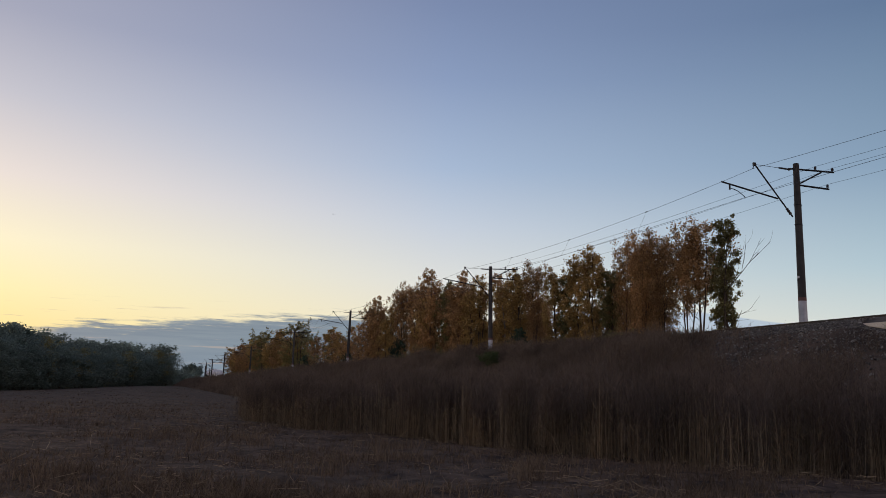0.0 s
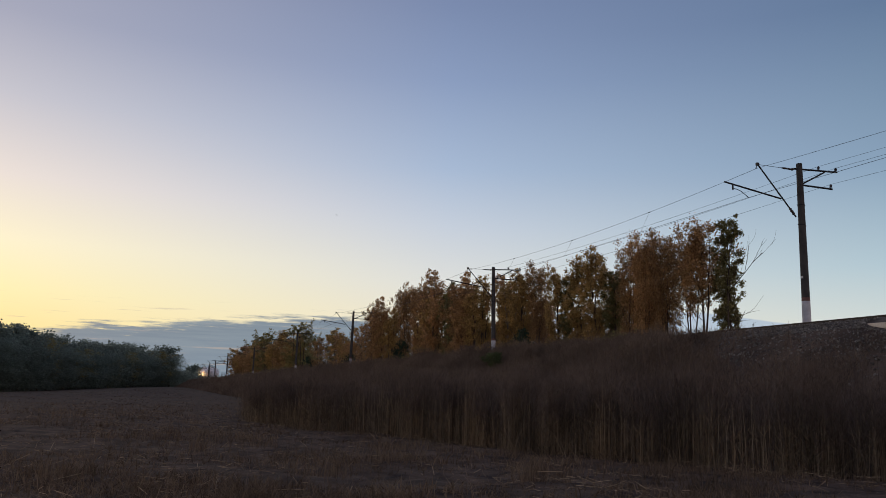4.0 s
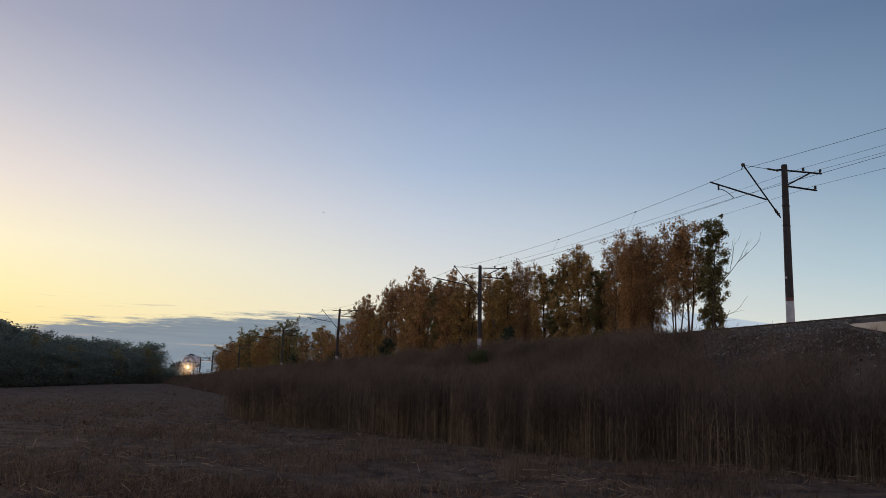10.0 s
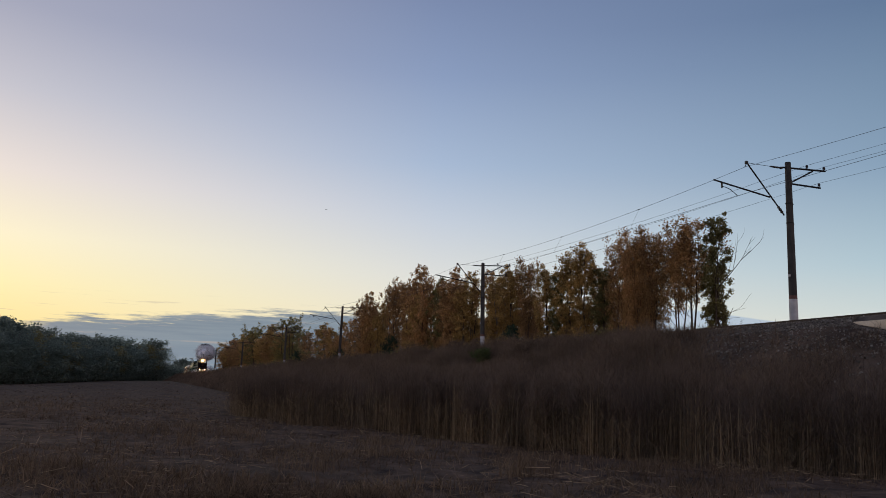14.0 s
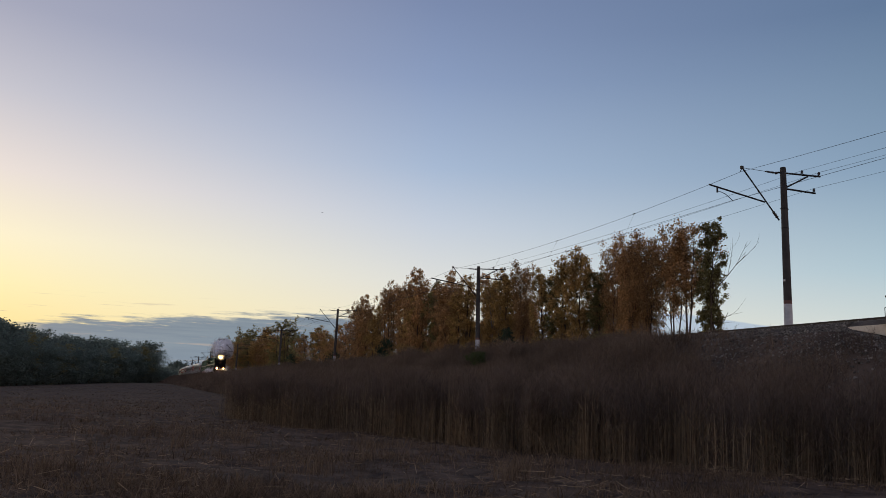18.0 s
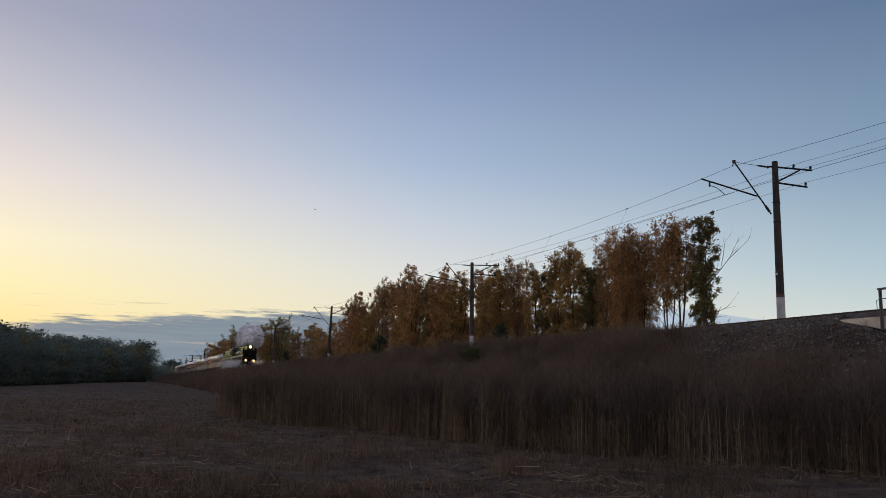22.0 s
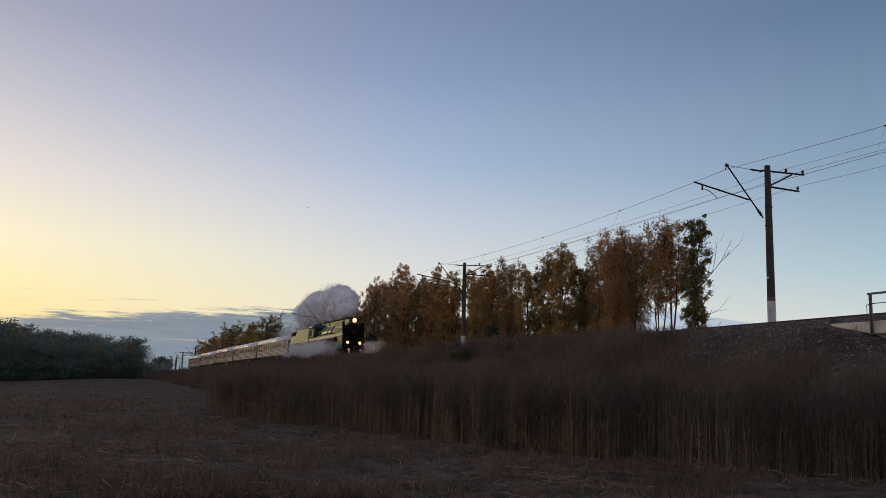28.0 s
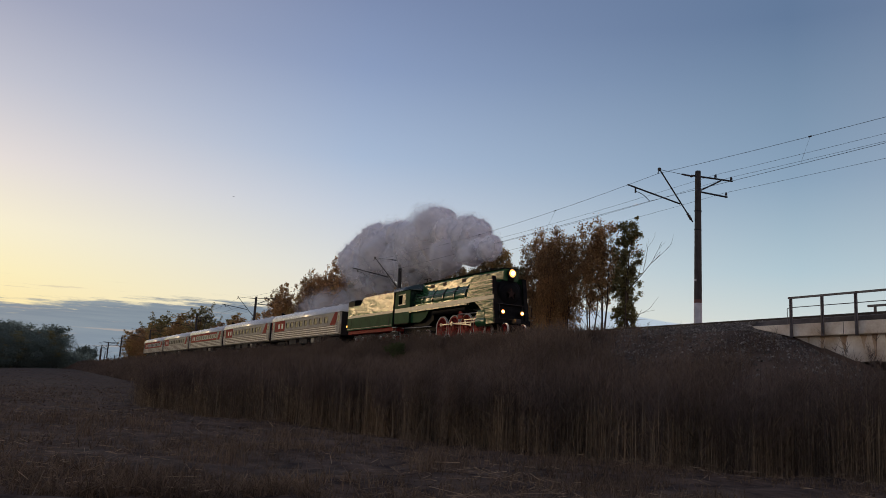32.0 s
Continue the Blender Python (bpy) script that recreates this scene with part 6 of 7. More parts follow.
def build_tender():
    t = thing("tender", "dark green coal tender with cream line and red frame", "tender")
    P = lambda nm, bm, m, label="", smooth=False: part(nm, bm, m, t, label, smooth)
    c = -TENDER_MID
    bm = bmesh.new()
    box(bm, -27.6 + c, -16.9 + c, -1.3, 1.3, 0.95, 1.3, 0.03)
    P("frame", bm, M_RED, "red underframe")
    # tank: high at the front, stepped down at the rear
    for sy in (-1, 1):
        bm = bmesh.new()
        prism(bm, [(-27.5 + c, 1.32), (-16.95 + c, 1.32), (-16.95 + c, 2.74), (-27.5 + c, 2.74)], "y", sy * 1.5 - 0.03, sy * 1.5 + 0.03)
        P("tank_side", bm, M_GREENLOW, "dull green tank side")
        # upper plates lean in a little
        bm = bmesh.new()
        prism(bm, [(-27.5 + c, 2.74), (-16.95 + c, 2.74), (-16.95 + c, 4.42), (-23.9 + c, 4.42), (-24.5 + c, 3.72), (-27.5 + c, 3.72)], "y", sy * 1.5 - 0.03, sy * 1.5 + 0.03)
        for v in bm.verts:
            v.co.y -= sy * 0.05 * (v.co.z - 2.74)
        P("upper_plate", bm, M_GREEN, "green upper tank side with dented plates")
        bm = bmesh.new()
        prism(bm, [(-27.48 + c, 1.33), (-16.97 + c, 1.33), (-16.97 + c, 2.5), (-27.48 + c, 2.5)], "y", sy * 1.534 - 0.003, sy * 1.534 + 0.003)
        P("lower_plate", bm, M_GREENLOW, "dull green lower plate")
        for z0, z1, m in ((2.52, 2.74, M_CREAM), (1.44, 1.47, M_CREAM)):
            bm = bmesh.new()
            prism(bm, [(-27.45 + c, z0), (-17.0 + c, z0), (-17.0 + c, z1), (-27.45 + c, z1)], "y", sy * 1.536 - 0.004, sy * 1.536 + 0.004)
            P("lining", bm, m, "cream lining")
        bm = bmesh.new()
        for k in range(7):
            x = -27.0 + 1.6 * k + c
            prism(bm, [(x, 1.5), (x + 0.02, 1.5), (x + 0.02, 2.7), (x, 2.7)], "y", sy * 1.532 - 0.004, sy * 1.532 + 0.004)
        P("plate_seam", bm, M_GREENDK)
        for x in (-26.4, -17.6):
            bm = bmesh.new()
            rod(bm, (x + c, sy * 1.58, 1.5), (x + c, sy * 1.58, 2.3), 0.02, seg=6)
            P("grab_bar", bm, M_STEEL)
    bm = bmesh.new()
    box(bm, -27.5 + c, -27.4 + c, -1.47, 1.47, 1.32, 3.72)
    P("rear_wall", bm, M_BLACK)
    bm = bmesh.new()
    box(bm, -17.05 + c, -16.95 + c, -1.47, 1.47, 1.32, 4.42)
    P("front_wall", bm, M_BLACK)
    bm = bmesh.new()
    box(bm, -27.4 + c, -24.3 + c, -1.47, 1.47, 3.6, 3.7)
    P("water_deck", bm, M_BLACK)
    bm = bmesh.new()
    lathe(bm, (-25.8 + c, 0, 3.7), (-25.8 + c, 0, 9), [(0, 0.4), (0.2, 0.4), (0.25, 0.1)], 16)
    P("filler_hatch", bm, M_BLACK)
    # rear coping: tall dark hood beside the coach
    bm = bmesh.new()
    prism(bm, [(-1.5, 3.7), (-1.5, 4.2), (-1.2, 4.38), (1.2, 4.38), (1.5, 4.2), (1.5, 3.7)], "x", -27.55 + c, -26.0 + c)
    P("rear_hood", bm, M_BLACK)
    # coal heap
    rng = np.random.default_rng(12)
    bm = bmesh.new()
    nx, ny = 26, 10
    grid = [[bm.verts.new((-24.2 + c + 7.1 * i / (nx - 1), -1.42 + 2.84 * j / (ny - 1), 4.2 + 0.55 * math.sin(math.pi * j / (ny - 1)) * (0.5 + 0.5 * math.sin(math.pi * i / (nx - 1))) + rng.uniform(0, 0.14))) for j in range(ny)] for i in range(nx)]
    for i in range(nx - 1):
        for j in range(ny - 1):
            bm.faces.new((grid[i][j], grid[i + 1][j], grid[i + 1][j + 1], grid[i][j + 1]))
    P("coal", bm, M_COAL, "heap of black coal")
    bm = bmesh.new()
    box(bm, -23.0 + c, -16.95 + c, -0.9, 0.9, 4.4, 4.62, 0.1)
    P("bunker_lid", bm, M_BLACK)
    bm = bmesh.new()
    lathe(bm, (-27.62 + c, -1.25, 1.75), (-30, -1.25, 1.75), [(0, 0.09), (0.05, 0.09), (0.07, 0.03)], 12)
    lathe(bm, (-27.45 + c, -1.56, 1.75), (-27.45 + c, -3, 1.75), [(0, 0.085), (0.05, 0.085), (0.07, 0.03)], 12)
    P("tail_lamp", bm, M_TAILLAMP, "glowing amber lamp")
    for x in (-25.85, -24.25, -22.64, -20.03, -18.5, -16.98 - 0.1):
        ROLLING.append((wheelset(t, x + c, 0.45, SMALL, "wheelset"), 0.45, x + c))
    for x0, x1 in ((-26.6, -21.9), (-20.8, -16.5)):
        for sy in (-1, 1):
            bm = bmesh.new()
            box(bm, x0 + c, x1 + c, sy * 1.02 - 0.06, sy * 1.02 + 0.06, 0.5, 0.82, 0.03)
            P("bogie_frame", bm, M_UNDER)
            for x in ((-25.85, -24.25, -22.64) if x0 < -22 else (-20.03, -18.5, -17.08)):
                bm = bmesh.new()
                lathe(bm, (x + c, sy * 1.08, 0.45), (x + c, sy * 3, 0.45), [(0, 0.17), (0.1, 0.17), (0.14, 0.1)], 12)
                P("axle_box", bm, M_WHITERIM, "white-painted axle box")
    return t


TENDER = build_tender()


def build_coach(red):
    t = thing("passenger_coach", "grey and red passenger coach with white stripes and pale roof", "train car", "coaches of the train")
    P = lambda nm, bm, m, label="", smooth=False: part(nm, bm, m, t, label, smooth)
    hl, w = 11.8, 1.53
    for sy in (-1, 1):
        y0, y1 = sorted((sy * (w - 0.06), sy * w))
        bm = bmesh.new()
        # side wall strips round the row of window openings
        box(bm, -hl, hl, y0, y1, 1.05, 2.36)
        box(bm, -hl, hl, y0, y1, 2.98, 3.40)
        wins = [-5.6 + 1.62 * k for k in range(9)]
        edges = [-hl] + [v for x in wins for v in (x - 0.5, x + 0.5)] + [hl]
        for a, b in zip(edges[::2], edges[1::2]):
            box(bm, a, b, y0, y1, 2.36, 2.98)
        P("side_wall", bm, M_CARGREY, "light grey coach side")
        o = sy * (w + 0.004)

        def flat(nm, m, pts, d=0.004, label=""):
            b = bmesh.new()
            a, e = sorted((o, o + sy * d))
            prism(b, pts, "y", a, e)
            P(nm, b, m, label)
        flat("lower_band", M_CARDARK, [(-hl, 1.1), (hl, 1.1), (hl, 2.05), (-hl, 2.05)])
        for z in (1.17, 1.40, 1.63, 1.86):
            b = bmesh.new()
            a, e = sorted((sy * (w + 0.008), sy * (w + 0.020)))
            box(b, -hl + 0.1, hl - 0.5, a, e, z, z + 0.085)
            P("stripe", b, M_CARWHITE, "white stripe")
        flat("red_panel", M_CARRED, [(-hl, 2.06), (-6.6, 2.06), (-6.6, 3.34), (-hl, 3.34)], label="red end panel")
        flat("red_panel", M_CARRED, [(8.6, 2.06), (10.2, 2.06), (10.9, 3.34), (9.9, 3.34)], label="red slanting panel")
        if red:
            flat("red_panel", M_CARRED, [(-6.5, 2.06), (8.3, 2.06), (8.3, 2.35), (-6.5, 2.35)])
            flat("red_panel", M_CARRED, [(-6.5, 2.99), (8.3, 2.99), (8.3, 3.34), (-6.5, 3.34)])
        for x in wins:
            b = bmesh.new()
            ys = sorted((sy * (w - 0.03), sy * (w + 0.012)))
            box(b, x - 0.54, x + 0.54, *ys, 2.32, 2.38)
            box(b, x - 0.54, x + 0.54, *ys, 2.96, 3.02)
            box(b, x - 0.54, x - 0.48, *ys, 2.38, 2.96)
            box(b, x + 0.48, x + 0.54, *ys, 2.38, 2.96)
            fr = P("window", b, M_CARWHITE if red else M_CARDARK)
            b = bmesh.new()
            ys = sorted((sy * (w - 0.045), sy * (w - 0.03)))
            box(b, x - 0.5, x + 0.5, *ys, 2.36, 2.98)
            part("pane", b, M_PANE, fr, "dark reflecting glass")
            b = bmesh.new()
            ys = sorted((sy * (w - 0.10), sy * (w - 0.07)))
            box(b, x - 0.46, x - 0.2, *ys, 2.38, 2.96)
            box(b, x + 0.2, x + 0.46, *ys, 2.38, 2.96)
            part("curtain", b, M_CARWHITE, fr)
        for x in (-11.0, 11.1):
            b = bmesh.new()
            ys = sorted((sy * (w - 0.01), sy * (w + 0.03)))
            box(b, x - 0.42, x + 0.42, *ys, 1.25, 3.3, 0.01)
            dr = P("door", b, M_CARGREY, "grey entrance door")
            b = bmesh.new()
            ys = sorted((sy * (w + 0.03), sy * (w + 0.036)))
            box(b, x - 0.25, x + 0.25, *ys, 2.38, 2.96)
            part("pane", b, M_PANE, dr)
            b = bmesh.new()
            rod(b, (x - 0.55, sy * (w + 0.05), 1.3), (x - 0.55, sy * (w + 0.05), 2.4), 0.02, seg=6)
            P("handrail", b, M_CARWHITE)
        for x in (-8.9, -7.6):
            b = bmesh.new()
            ys = sorted((sy * (w + 0.008), sy * (w + 0.02)))
            box(b, x - 0.3, x + 0.3, *ys, 2.38, 2.96, 0.006)
            P("window", b, M_CARWHITE, "pale narrow window")
    # roof
    prof = [(-w - 0.02, 3.34)] + [(-(w + 0.02) * math.cos(math.pi * k / 16), 3.40 + 0.94 * math.sin(math.pi * k / 16) ** 0.8) for k in range(17)] + [(w + 0.02, 3.34)]
    bm = bmesh.new()
    prism(bm, prof, "x", -hl - 0.05, hl + 0.05)
    P("roof", bm, M_CARROOF, "pale ribbed roof", True)
    for k in range(13):
        bm = bmesh.new()
        x = -hl + 0.9 + k * 1.82
        prism(bm, [(a * 1.006, b + 0.012) for a, b in prof], "x", x - 0.03, x + 0.03)
        P("roof_rib", bm, M_CARROOF)
    for x in (-7.5, -2.5, 2.5, 7.5):
        bm = bmesh.new()
        lathe(bm, (x, 0, 4.3), (x, 0, 9), [(0, 0.16), (0.14, 0.16), (0.16, 0.22), (0.22, 0.2), (0.24, 0.05)], 12)
        P("roof_vent", bm, M_CARROOF)
    bm = bmesh.new()
    lathe(bm, (-10.9, -0.5, 4.1), (-10.9, -0.5, 9), [(0, 0.2), (0.3, 0.2), (0.32, 0.28), (0.42, 0.26), (0.46, 0.1)], 12)
    P("stove_chimney", bm, M_BLACK, "sooty stove chimney")
    # ends and gangways
    for sx in (-1, 1):
        bm = bmesh.new()
        x0, x1 = sorted((sx * hl, sx * (hl - 0.06)))
        box(bm, x0, x1, -w + 0.061, w - 0.061, 1.05, 3.38)
        P("end_wall", bm, M_UNDER)
        bm = bmesh.new()
        for k in range(3):
            x = sx * (hl + 0.06 + 0.15 * k)
            box(bm, x - 0.06, x + 0.06, -0.75, 0.75, 1.15, 3.55, 0.04)
        P("gangway", bm, M_BLACK, "black rubber gangway")
        bm = bmesh.new()
        x0, x1 = sorted((sx * hl, sx * (hl + 0.46)))
        box(bm, x0, x1, -0.12, 0.12, 0.92, 1.14)
        P("coupler", bm, M_STEEL)
    # underframe
    bm = bmesh.new()
    box(bm, -hl, hl, -1.4, 1.4, 0.92, 1.06)
    P("underframe", bm, M_UNDER)
    for x0, x1, m in ((-5.2, -2.6, M_UNDER), (-1.6, 1.2, M_UNDER), (2.4, 3.4, M_CARGREY), (4.2, 5.6, M_UNDER)):
        bm = bmesh.new()
        box(bm, x0, x1, -1.3, 1.3, 0.38, 0.92, 0.04)
        P("equipment_box", bm, m)
    for sx in (-1, 1):
        c = sx * 8.5
        bm = bmesh.new()
        for sy in (-1, 1):
            box(bm, c - 1.75, c + 1.75, sy * 1.0 - 0.07, sy * 1.0 + 0.07, 0.5, 0.78, 0.03)
            for x in (c - 1.2, c + 1.2):
                lathe(bm, (x, sy * 1.05, 0.47), (x, sy * 3, 0.47), [(0, 0.2), (0.14, 0.2), (0.18, 0.1)], 10)
        box(bm, c - 0.3, c + 0.3, -1.0, 1.0, 0.45, 0.9)
        P("bogie", bm, M_UNDER)
        for x in (c - 1.2, c + 1.2):
            ax = wheelset(t, x, 0.45, SMALL_DARK, "wheelset")
    return t


SMALL_DARK = []
for me_ in SMALL:
    c_ = me_.copy()
    c_.materials.clear()
    c_.materials.append(M_UNDER)
    SMALL_DARK.append(c_)
COACH_A, COACH_B = build_coach(False), build_coach(True)
tagged(COACH_B, "grey passenger coach with red window band and white stripes")
COACHES = [COACH_A, copy_thing(COACH_A, pose(0, 0, 0)), COACH_B, copy_thing(COACH_A, pose(0, 0, 0)), copy_thing(COACH_B, pose(0, 0, 0))]
for c_ in COACHES:
    for o_ in c_.children:
        if o_.name.startswith("wheelset"):
            ROLLING.append((o_, 0.45, o_.location.x))

# ---- smoke and steam: billows that drift rigidly ----
def haze_cap(seed, rings=12, seg=30):
    """The thin outer veil of a billow: a lumpy bowl that bulges towards local -y."""
    o = Vector((seed * 4.1, seed * 9.3, seed * 2.2))
    V, F = [(0.0, -0.62, 0.0)], []
    for i in range(1, rings + 1):
        r = i / rings
        for j in range(seg):
            a = 2 * math.pi * j / seg
            p = Vector((r * math.cos(a), 0, r * math.sin(a)))
            V.append((p.x, -0.62 * math.sqrt(max(0.0, 1 - r * r)) + 0.22 * noise.noise(p * 2.4 + o), p.z))
    for j in range(seg):
        F.append([0, 1 + (j + 1) % seg, 1 + j])
    for i in range(rings - 1):
        a, b = 1 + i * seg, 1 + (i + 1) * seg
        for j in range(seg):
            k = (j + 1) % seg
            F.append([a + j, a + k, b + k, b + j])
    return V, F


def drops(around, count, size, seed):
    """Fine specks of vapour scattered round the given points."""
    rng = np.random.default_rng(seed + 500)
    P = around[rng.integers(0, len(around), count)]
    a = rng.normal(size=(count, 3))
    a /= np.linalg.norm(a, axis=1)[:, None]
    b = np.cross(a, rng.normal(size=(count, 3)))
    b /= np.linalg.norm(b, axis=1)[:, None]
    s = size * rng.uniform(0.5, 1.5, (count, 1))
    V = np.stack([P - a * s, P - b * s, P + a * s, P + b * s], 1).reshape(-1, 3)
    return V, np.arange(count * 4).reshape(-1, 4).tolist()


def puff_mesh(seed, lumps=1.0):
    """An uneven billow with a cauliflower surface."""
    bm = bmesh.new()
    bmesh.ops.create_icosphere(bm, subdivisions=4, radius=1.0)
    o = Vector((seed * 7.3, seed * 3.1, seed * 5.7))
    for v in bm.verts:
        d = v.co.normalized()
        a = 1 - abs(noise.noise(d * 1.5 + o)) * 1.3
        b = 1 - abs(noise.noise(d * 3.4 + o * 2)) * 1.6
        c = 1 - abs(noise.noise(d * 7.5 + o * 3)) * 1.6
        v.co = d * (0.62 + lumps * (0.26 * a + 0.10 * b + 0.018 * c))
    bm.verts.ensure_lookup_table()
    V = np.array([tuple(v.co) for v in bm.verts])
    F = [[v.index for v in f.verts] for f in bm.faces]
    bm.free()
    # loose vapour round the billow, thinning outwards
    rng = np.random.default_rng(seed + 70)
    around = V[rng.integers(0, len(V), 15000)] * (0.98 + rng.exponential(0.06, (15000, 1))) + rng.normal(0, 0.035, (15000, 3))
    V2, F2 = drops(around, 15000, 0.011, seed)
    F += [[i + len(V) for i in f] for f in F2]
    return mesh_of("puff", np.concatenate([V, V2]), F, M_SMOKE, True)


def veil_mesh(name, seed, material):
    V, F = haze_cap(seed)
    return mesh_of(name, np.array(V), F, material, True)


def wisp_mesh(seed, material, count, size):
    """A thin drifting cloud of specks without a core, denser in streaks."""
    rng = np.random.default_rng(seed)
    C = rng.normal(0, 0.42, (14, 3))
    P = C[rng.integers(0, 14, count)] * (1.0, 1.0, 0.8) + rng.normal(0, 0.24, (count, 3))
    V, F = drops(P, count, size, seed)
    return mesh_of("wisp", V, F, material)


SMOKE_MESH = [puff_mesh(k) for k in range(5)]
VEIL_MESH = [veil_mesh("veil", k, M_VEIL) for k in range(4)]
TAIL_MESH = [veil_mesh("tail", 10 + k, M_TAIL) for k in range(3)]
GLOWVEIL_MESH = [veil_mesh("haze", 20 + k, M_GLOWVEIL) for k in range(3)]
STEAM_MESH = [wisp_mesh(40 + k, M_STEAM, 12000, 0.012) for k in range(3)]
PUFFS = []      # (object, kind, u, offsets)


def build_smoke():
    rng = np.random.default_rng(99)
    n = 46
    for k in range(n):
        u = (k + 0.5) / n
        ob = new("smoke_puff", SMOKE_MESH[k % 5])
        r = (0.8 + 1.35 * min(1, u * 2.2)) * rng.uniform(0.75, 1.2)
        ob.scale = (r * 1.1, r * 0.95, r * 0.96)
        tagged(ob, "billow of lilac-grey coal smoke over the locomotive", "smoke", "smoke of the locomotive")
        if k % 2 == 0:
            veil = new("veil", VEIL_MESH[k // 2 % 4])
            veil.parent = ob
            veil.matrix_basis = Matrix.Translation((0, -0.3, 0)) @ Matrix.Rotation(2.1 * k, 4, "Y") @ Matrix.Diagonal((1.6, 1.1, 1.6, 1))
        PUFFS.append((ob, "smoke", u * 0.86, rng.uniform(-1, 1, 3), rng.uniform(-25, 25, 3)))
    for k in range(8):
        u = (k + 0.5) / 8
        ob = new("smoke_tail", TAIL_MESH[k % 3])
        r = rng.uniform(2.4, 3.6)
        ob.scale = (r * 1.25, r, r * 0.9)
        tagged(ob, "thin grey coal smoke trailing behind the locomotive", "smoke", "smoke of the locomotive")
        PUFFS.append((ob, "tail", u, rng.uniform(-1, 1, 3), rng.uniform(-15, 15, 3)))
    for k in range(18):
        u = (k + 0.5) / 18
        ob = new("steam_puff", STEAM_MESH[k % 3])
        r = rng.uniform(1.15, 2.0)
        ob.scale = (r * 1.5, r, r * 0.8)
        tagged(ob, "low white steam drifting beside the wheels", "steam", "steam of the locomotive")
        PUFFS.append((ob, "steam", u, rng.uniform(-1, 1, 3), rng.uniform(0, 360, 3)))
    # veils added about the smokebox front as glow, lit by the far-off headlight
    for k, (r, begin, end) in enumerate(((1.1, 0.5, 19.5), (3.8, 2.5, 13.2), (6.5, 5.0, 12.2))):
        ob = new("steam_haze", GLOWVEIL_MESH[k % 3])
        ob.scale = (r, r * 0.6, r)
        tagged(ob, "thin veil added before the headlight as its glow", "steam", "steam of the locomotive")
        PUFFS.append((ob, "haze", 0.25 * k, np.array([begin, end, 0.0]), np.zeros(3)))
    g = np.random.default_rng(8)
    u = g.random((2600, 1))
    jp = np.concatenate([g.normal(0, 0.05, (2600, 2)) * (0.6 + 3.4 * u), u * 3.6], 1)
    V, F = drops(jp, 2600, 0.022, 3)
    jet = new("steam_jet", mesh_of("steam_jet", V, F, M_STEAM))
    tagged(jet, "thin white jet of steam from the safety valve", "steam", "steam of the locomotive")
    PUFFS.append((jet, "jet", 0.0, np.zeros(3), np.zeros(3)))


build_smoke()
# ---- far aircraft ----
def build_aircraft():
    t = thing("aircraft", "tiny dark aircraft far off in the sky", "aircraft")
    e, a, d = radians(12.45), radians(14.1), 1500.0
    t.location = (-d * math.cos(e) * math.cos(a), d * math.cos(e) * math.sin(a), 1.6 + d * math.sin(e))
    t.rotation_euler = (0, 0, radians(70))
    t.scale = (0.6, 0.6, 0.6)
    bm = bmesh.new()
    lathe(bm, (-3.2, 0, 0), (1, 0, 0), [(0, 0.1), (1.5, 0.4), (4.5, 0.45), (6.0, 0.35), (6.6, 0.08)], 10)
    part("fuselage", bm, M_STEEL, t)
    bm = bmesh.new()
    prism(bm, [(-0.3, -4.2), (0.3, -4.2), (0.9, 0), (0.3, 4.2), (-0.3, 4.2), (-0.5, 0)], "z", -0.08, 0.08)
    part("wing", bm, M_STEEL, t)
    bm = bmesh.new()
    prism(bm, [(-3.1, 0), (-2.2, 0), (-2.8, 1.3), (-3.2, 1.3)], "y", -0.06, 0.06)
    part("fin", bm, M_STEEL, t)
    return t


AIRCRAFT = build_aircraft()

# ---- what moves ----
def front_at(t):
    return LEAD + SPEED * (32.0 - t)


def vehicle(s_mid, shift=0.0):
    """Pose of a vehicle whose middle lies s_mid back along the track; shift: its origin ahead of the middle."""
    x, y, h = track(s_mid)
    return Matrix.Translation((x + shift * math.cos(h), y + shift * math.sin(h), RAIL_Z + grade(s_mid - shift))) @ Matrix.Rotation(h, 4, "Z")


def lerp(t, keys):
    return float(np.interp(t, [k[0] for k in keys], [k[1] for k in keys]))


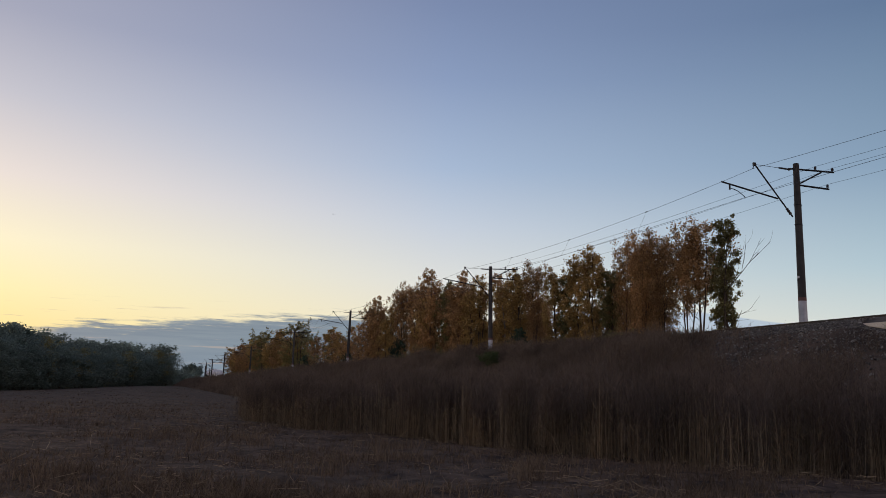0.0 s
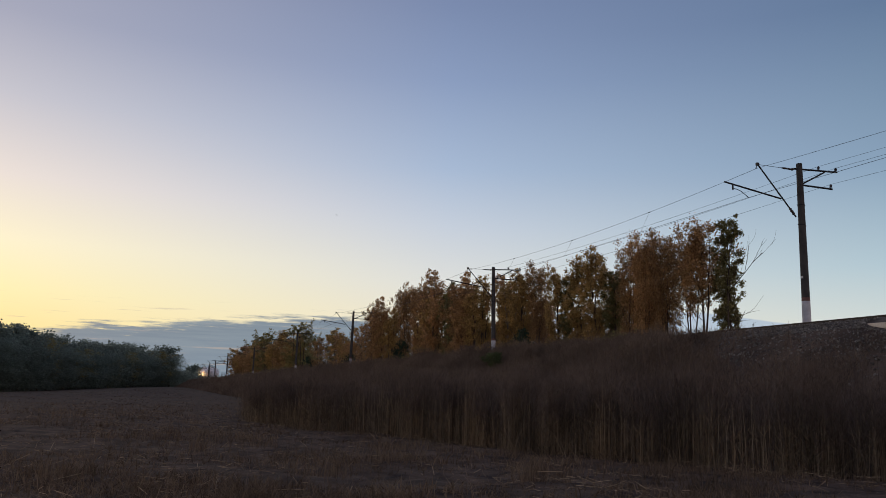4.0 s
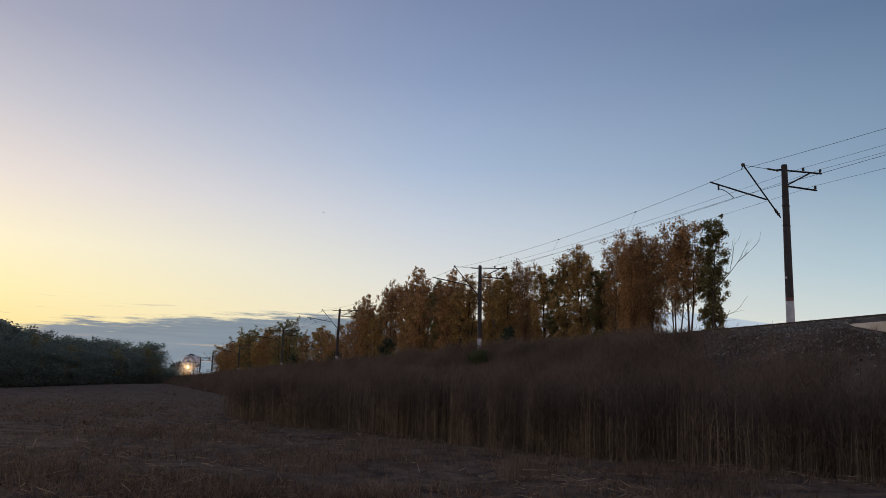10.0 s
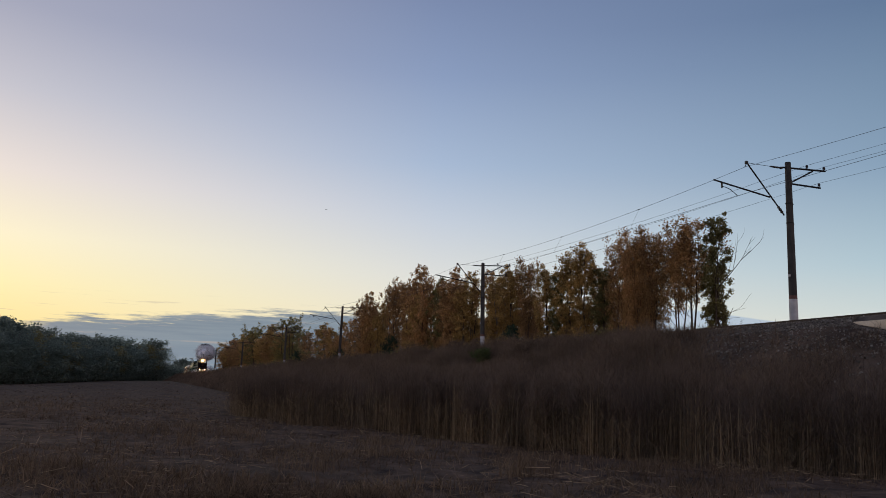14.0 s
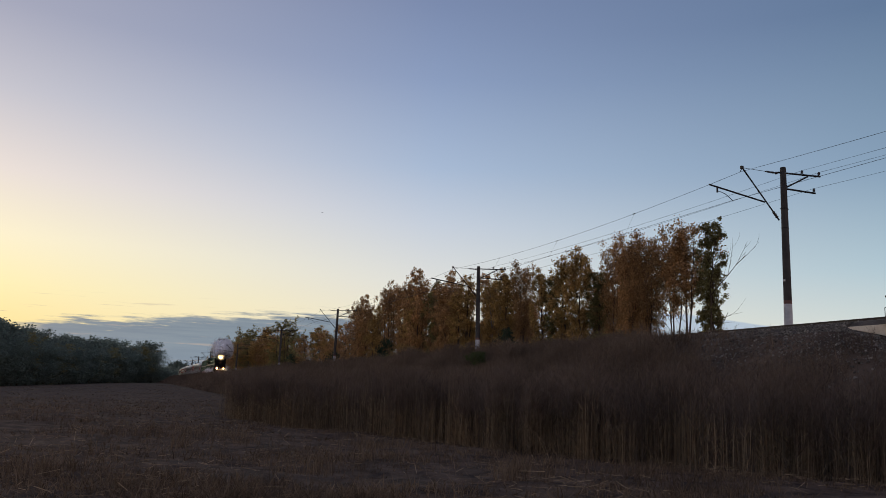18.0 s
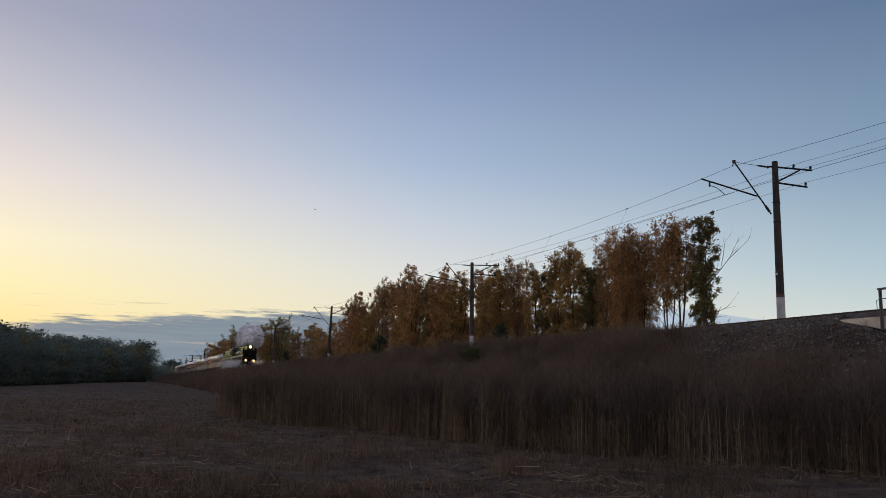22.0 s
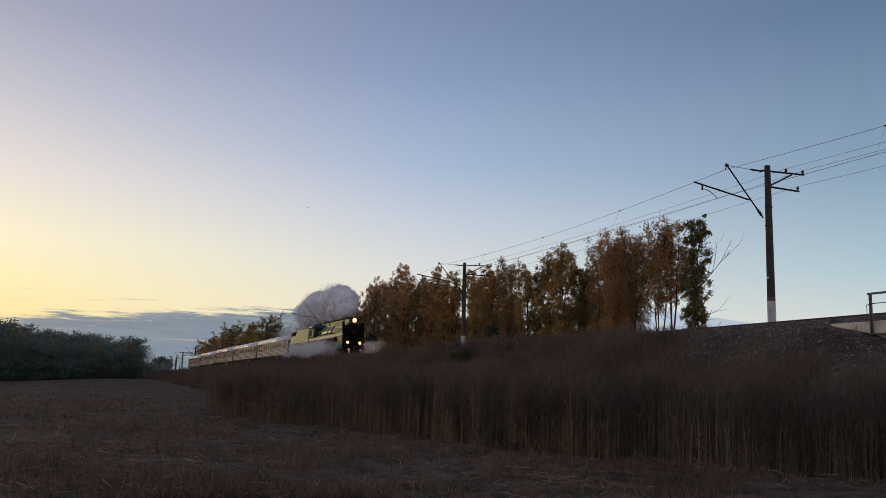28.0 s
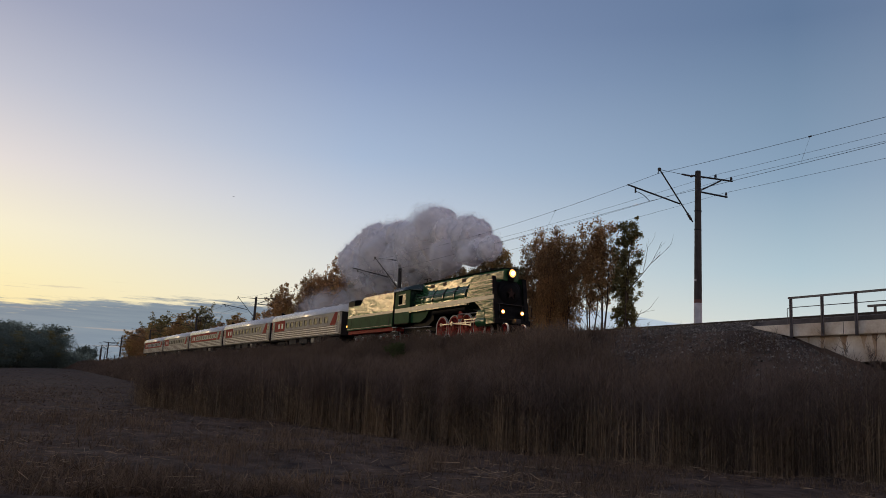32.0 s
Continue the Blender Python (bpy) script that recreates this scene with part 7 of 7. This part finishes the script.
def motions():
    times = [k * 0.5 for k in range(65)]
    walk(LOCO, [(t, vehicle(front_at(t) + 8.0, 8.0)) for t in times])
    walk(TENDER, [(t, vehicle(front_at(t) - TENDER_MID)) for t in times])
    for k, c in enumerate(COACHES):
        walk(c, [(t, vehicle(front_at(t) - COACH_FIRST + k * COACH_PITCH)) for t in times])
    # wheels roll at the train's speed
    every = {0.925: 2}
    for ax, r, x in ROLLING:
        step = every.get(r, 1)
        turn = math.degrees(SPEED / r)
        walk(ax, [(k / FPS, pose(x, 0, r, 0, turn * k / FPS % 360, 0)) for k in range(0, 961, step)])
    # rods: cranks stand 0.35 off the axle
    turn = SPEED / 0.925
    rows = range(0, 961, 2)
    for ob, sy in RODS:
        ph = 0 if sy < 0 else math.pi / 2
        walk(ob, [(k / FPS, pose(-5.995 + 0.35 * math.sin(turn * k / FPS + ph), sy * 1.02, 0.925 + 0.35 * math.cos(turn * k / FPS + ph))) for k in rows])
    for ob, sy in MAINS:
        ph = 0 if sy < 0 else math.pi / 2
        out = []
        for k in rows:
            a = turn * k / FPS + ph
            dx, dz = 0.35 * math.sin(a), 0.35 * math.cos(a)
            out.append((k / FPS, pose(-6.97 + dx, sy * 1.13, 0.925 + dz, 0, math.degrees(math.asin(dz / 2.9)), 0)))
        walk(ob, out)
    # smoke: a ball over the chimney that draws out into a long plume
    length = [(0, 26), (6, 24), (9, 16), (11.5, 13), (17, 16), (19, 23), (21, 32), (23, 42), (25, 50), (28, 48), (30, 42), (31, 43), (32, 47)]
    rise = [(0, 0.4), (7, 0.5), (9, 1.2), (11.5, 2.6), (17, 2.6), (19, 2.6), (23, 2.8), (25, 2.7), (28, 3.2), (30, 4.2), (32, 4.3)]
    girth = [(0, 0.2), (9, 0.4), (11.5, 0.6), (17, 0.6), (19, 0.7), (23, 0.9), (28, 1.15), (32, 1.6)]
    low = [(0, 0.0), (16, 0.0), (19, 0.35), (23, 0.8), (25, 0.9), (28, 1.0), (29, 1.25), (30, 2.1), (31, 3.3), (32, 4.6)]
    steps = [k * 0.5 for k in range(65)]
    for ob, kind, u, j, rot in PUFFS:
        out = []
        for t in steps:
            s = front_at(t)
            if kind == "smoke":
                L, g = lerp(t, length), lerp(t, girth)
                d = 2.4 + u * L + j[0] * 0.8 * min(1, L / 12)
                churn = 0.35 * math.sin(t * 1.3 + 9 * j[1])
                z = RAIL_Z + 5.2 + lerp(t, rise) * (1 - math.exp(-u * L / 7.0 - (0.9 if L < 8 else 0.25))) + g * j[2] * (0.3 + min(1, u * 2.5)) + churn * 0.5 + 1.7 * u * max(0.0, g - 0.6)
                x, y, h = track(s + d)
                m = Matrix.Translation((x, y + min(5.0, 0.22 * u * L) + 0.7 * g * j[1] * (0.3 + u) + churn, z))
                m = m @ pose(0, 0, 0, rot[0] * 0.5, rot[1] + 9 * math.sin(t * 0.5 + 6 * j[0]), 42 + rot[2])
            elif kind == "tail":
                # sinks and spreads behind the plume, down to the coach roofs
                L = lerp(t, length)
                d = 4.0 + (0.5 + 0.7 * u) * max(L, 34.0)
                x, y, h = track(s + d)
                up = float(soft(t, 20.0, 25.0))
                z = RAIL_Z + 1.4 + 3.6 * up + (0.6 * lerp(t, rise) * (1.15 - u) + 0.9 * j[2]) * up
                m = Matrix.Translation((x, y + min(6.0, 0.22 * d) + 0.6 * j[1], z)) @ pose(0, 0, 0, 0, rot[1] + 6 * math.sin(t * 0.4 + 6 * j[0]), 42 + rot[2])
            elif kind == "steam":
                w = lerp(t, low)
                d = 3.0 + u * 20 * min(w, 1.0) + max(0, w - 1) * 14
                x, y, h = track(s + d)
                side = -2.3 - 0.4 * j[1] if u < 0.85 else 2.6
                if u >= 0.85:
                    d2 = 0.5 + max(0, w - 1) * 14
                    x, y, h = track(s + d2)
                hide = min(w, 1.0)
                sink = max(0.0, w - 1.6) * 1.5
                m = Matrix.Translation((x, y + side * hide, RAIL_Z + 0.3 + 0.9 * hide + 0.5 * j[2] * hide - sink))
                m = m @ pose(0, 0, 0, 0, 0, rot[2] + t * 4 * j[0])
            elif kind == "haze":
                # kept ahead of the smokebox as glow, then sent down the far slope unseen
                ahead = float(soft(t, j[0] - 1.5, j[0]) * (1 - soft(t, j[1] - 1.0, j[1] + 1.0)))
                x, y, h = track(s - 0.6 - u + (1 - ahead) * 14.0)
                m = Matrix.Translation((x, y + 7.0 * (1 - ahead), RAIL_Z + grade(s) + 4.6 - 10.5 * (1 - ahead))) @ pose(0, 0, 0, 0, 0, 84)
            else:
                x, y, h = track(s + 11.3)
                m = Matrix.Translation((x, y, RAIL_Z + 5.0)) @ Matrix.Rotation(h, 4, "Z")
            out.append((t, m))
        walk(ob, out)
    # the aircraft creeps on
    e, d = radians(12.45), 1500.0
    out = []
    for t, a in ((0, 14.1), (16, 14.12), (28, 14.1), (32, 13.5)):
        a = radians(a)
        out.append((t, Matrix.Translation((-d * math.cos(e) * math.cos(a), d * math.cos(e) * math.sin(a), 1.6 + d * math.sin(e))) @ Matrix.Rotation(radians(70), 4, "Z")))
    walk(AIRCRAFT, out)


motions()
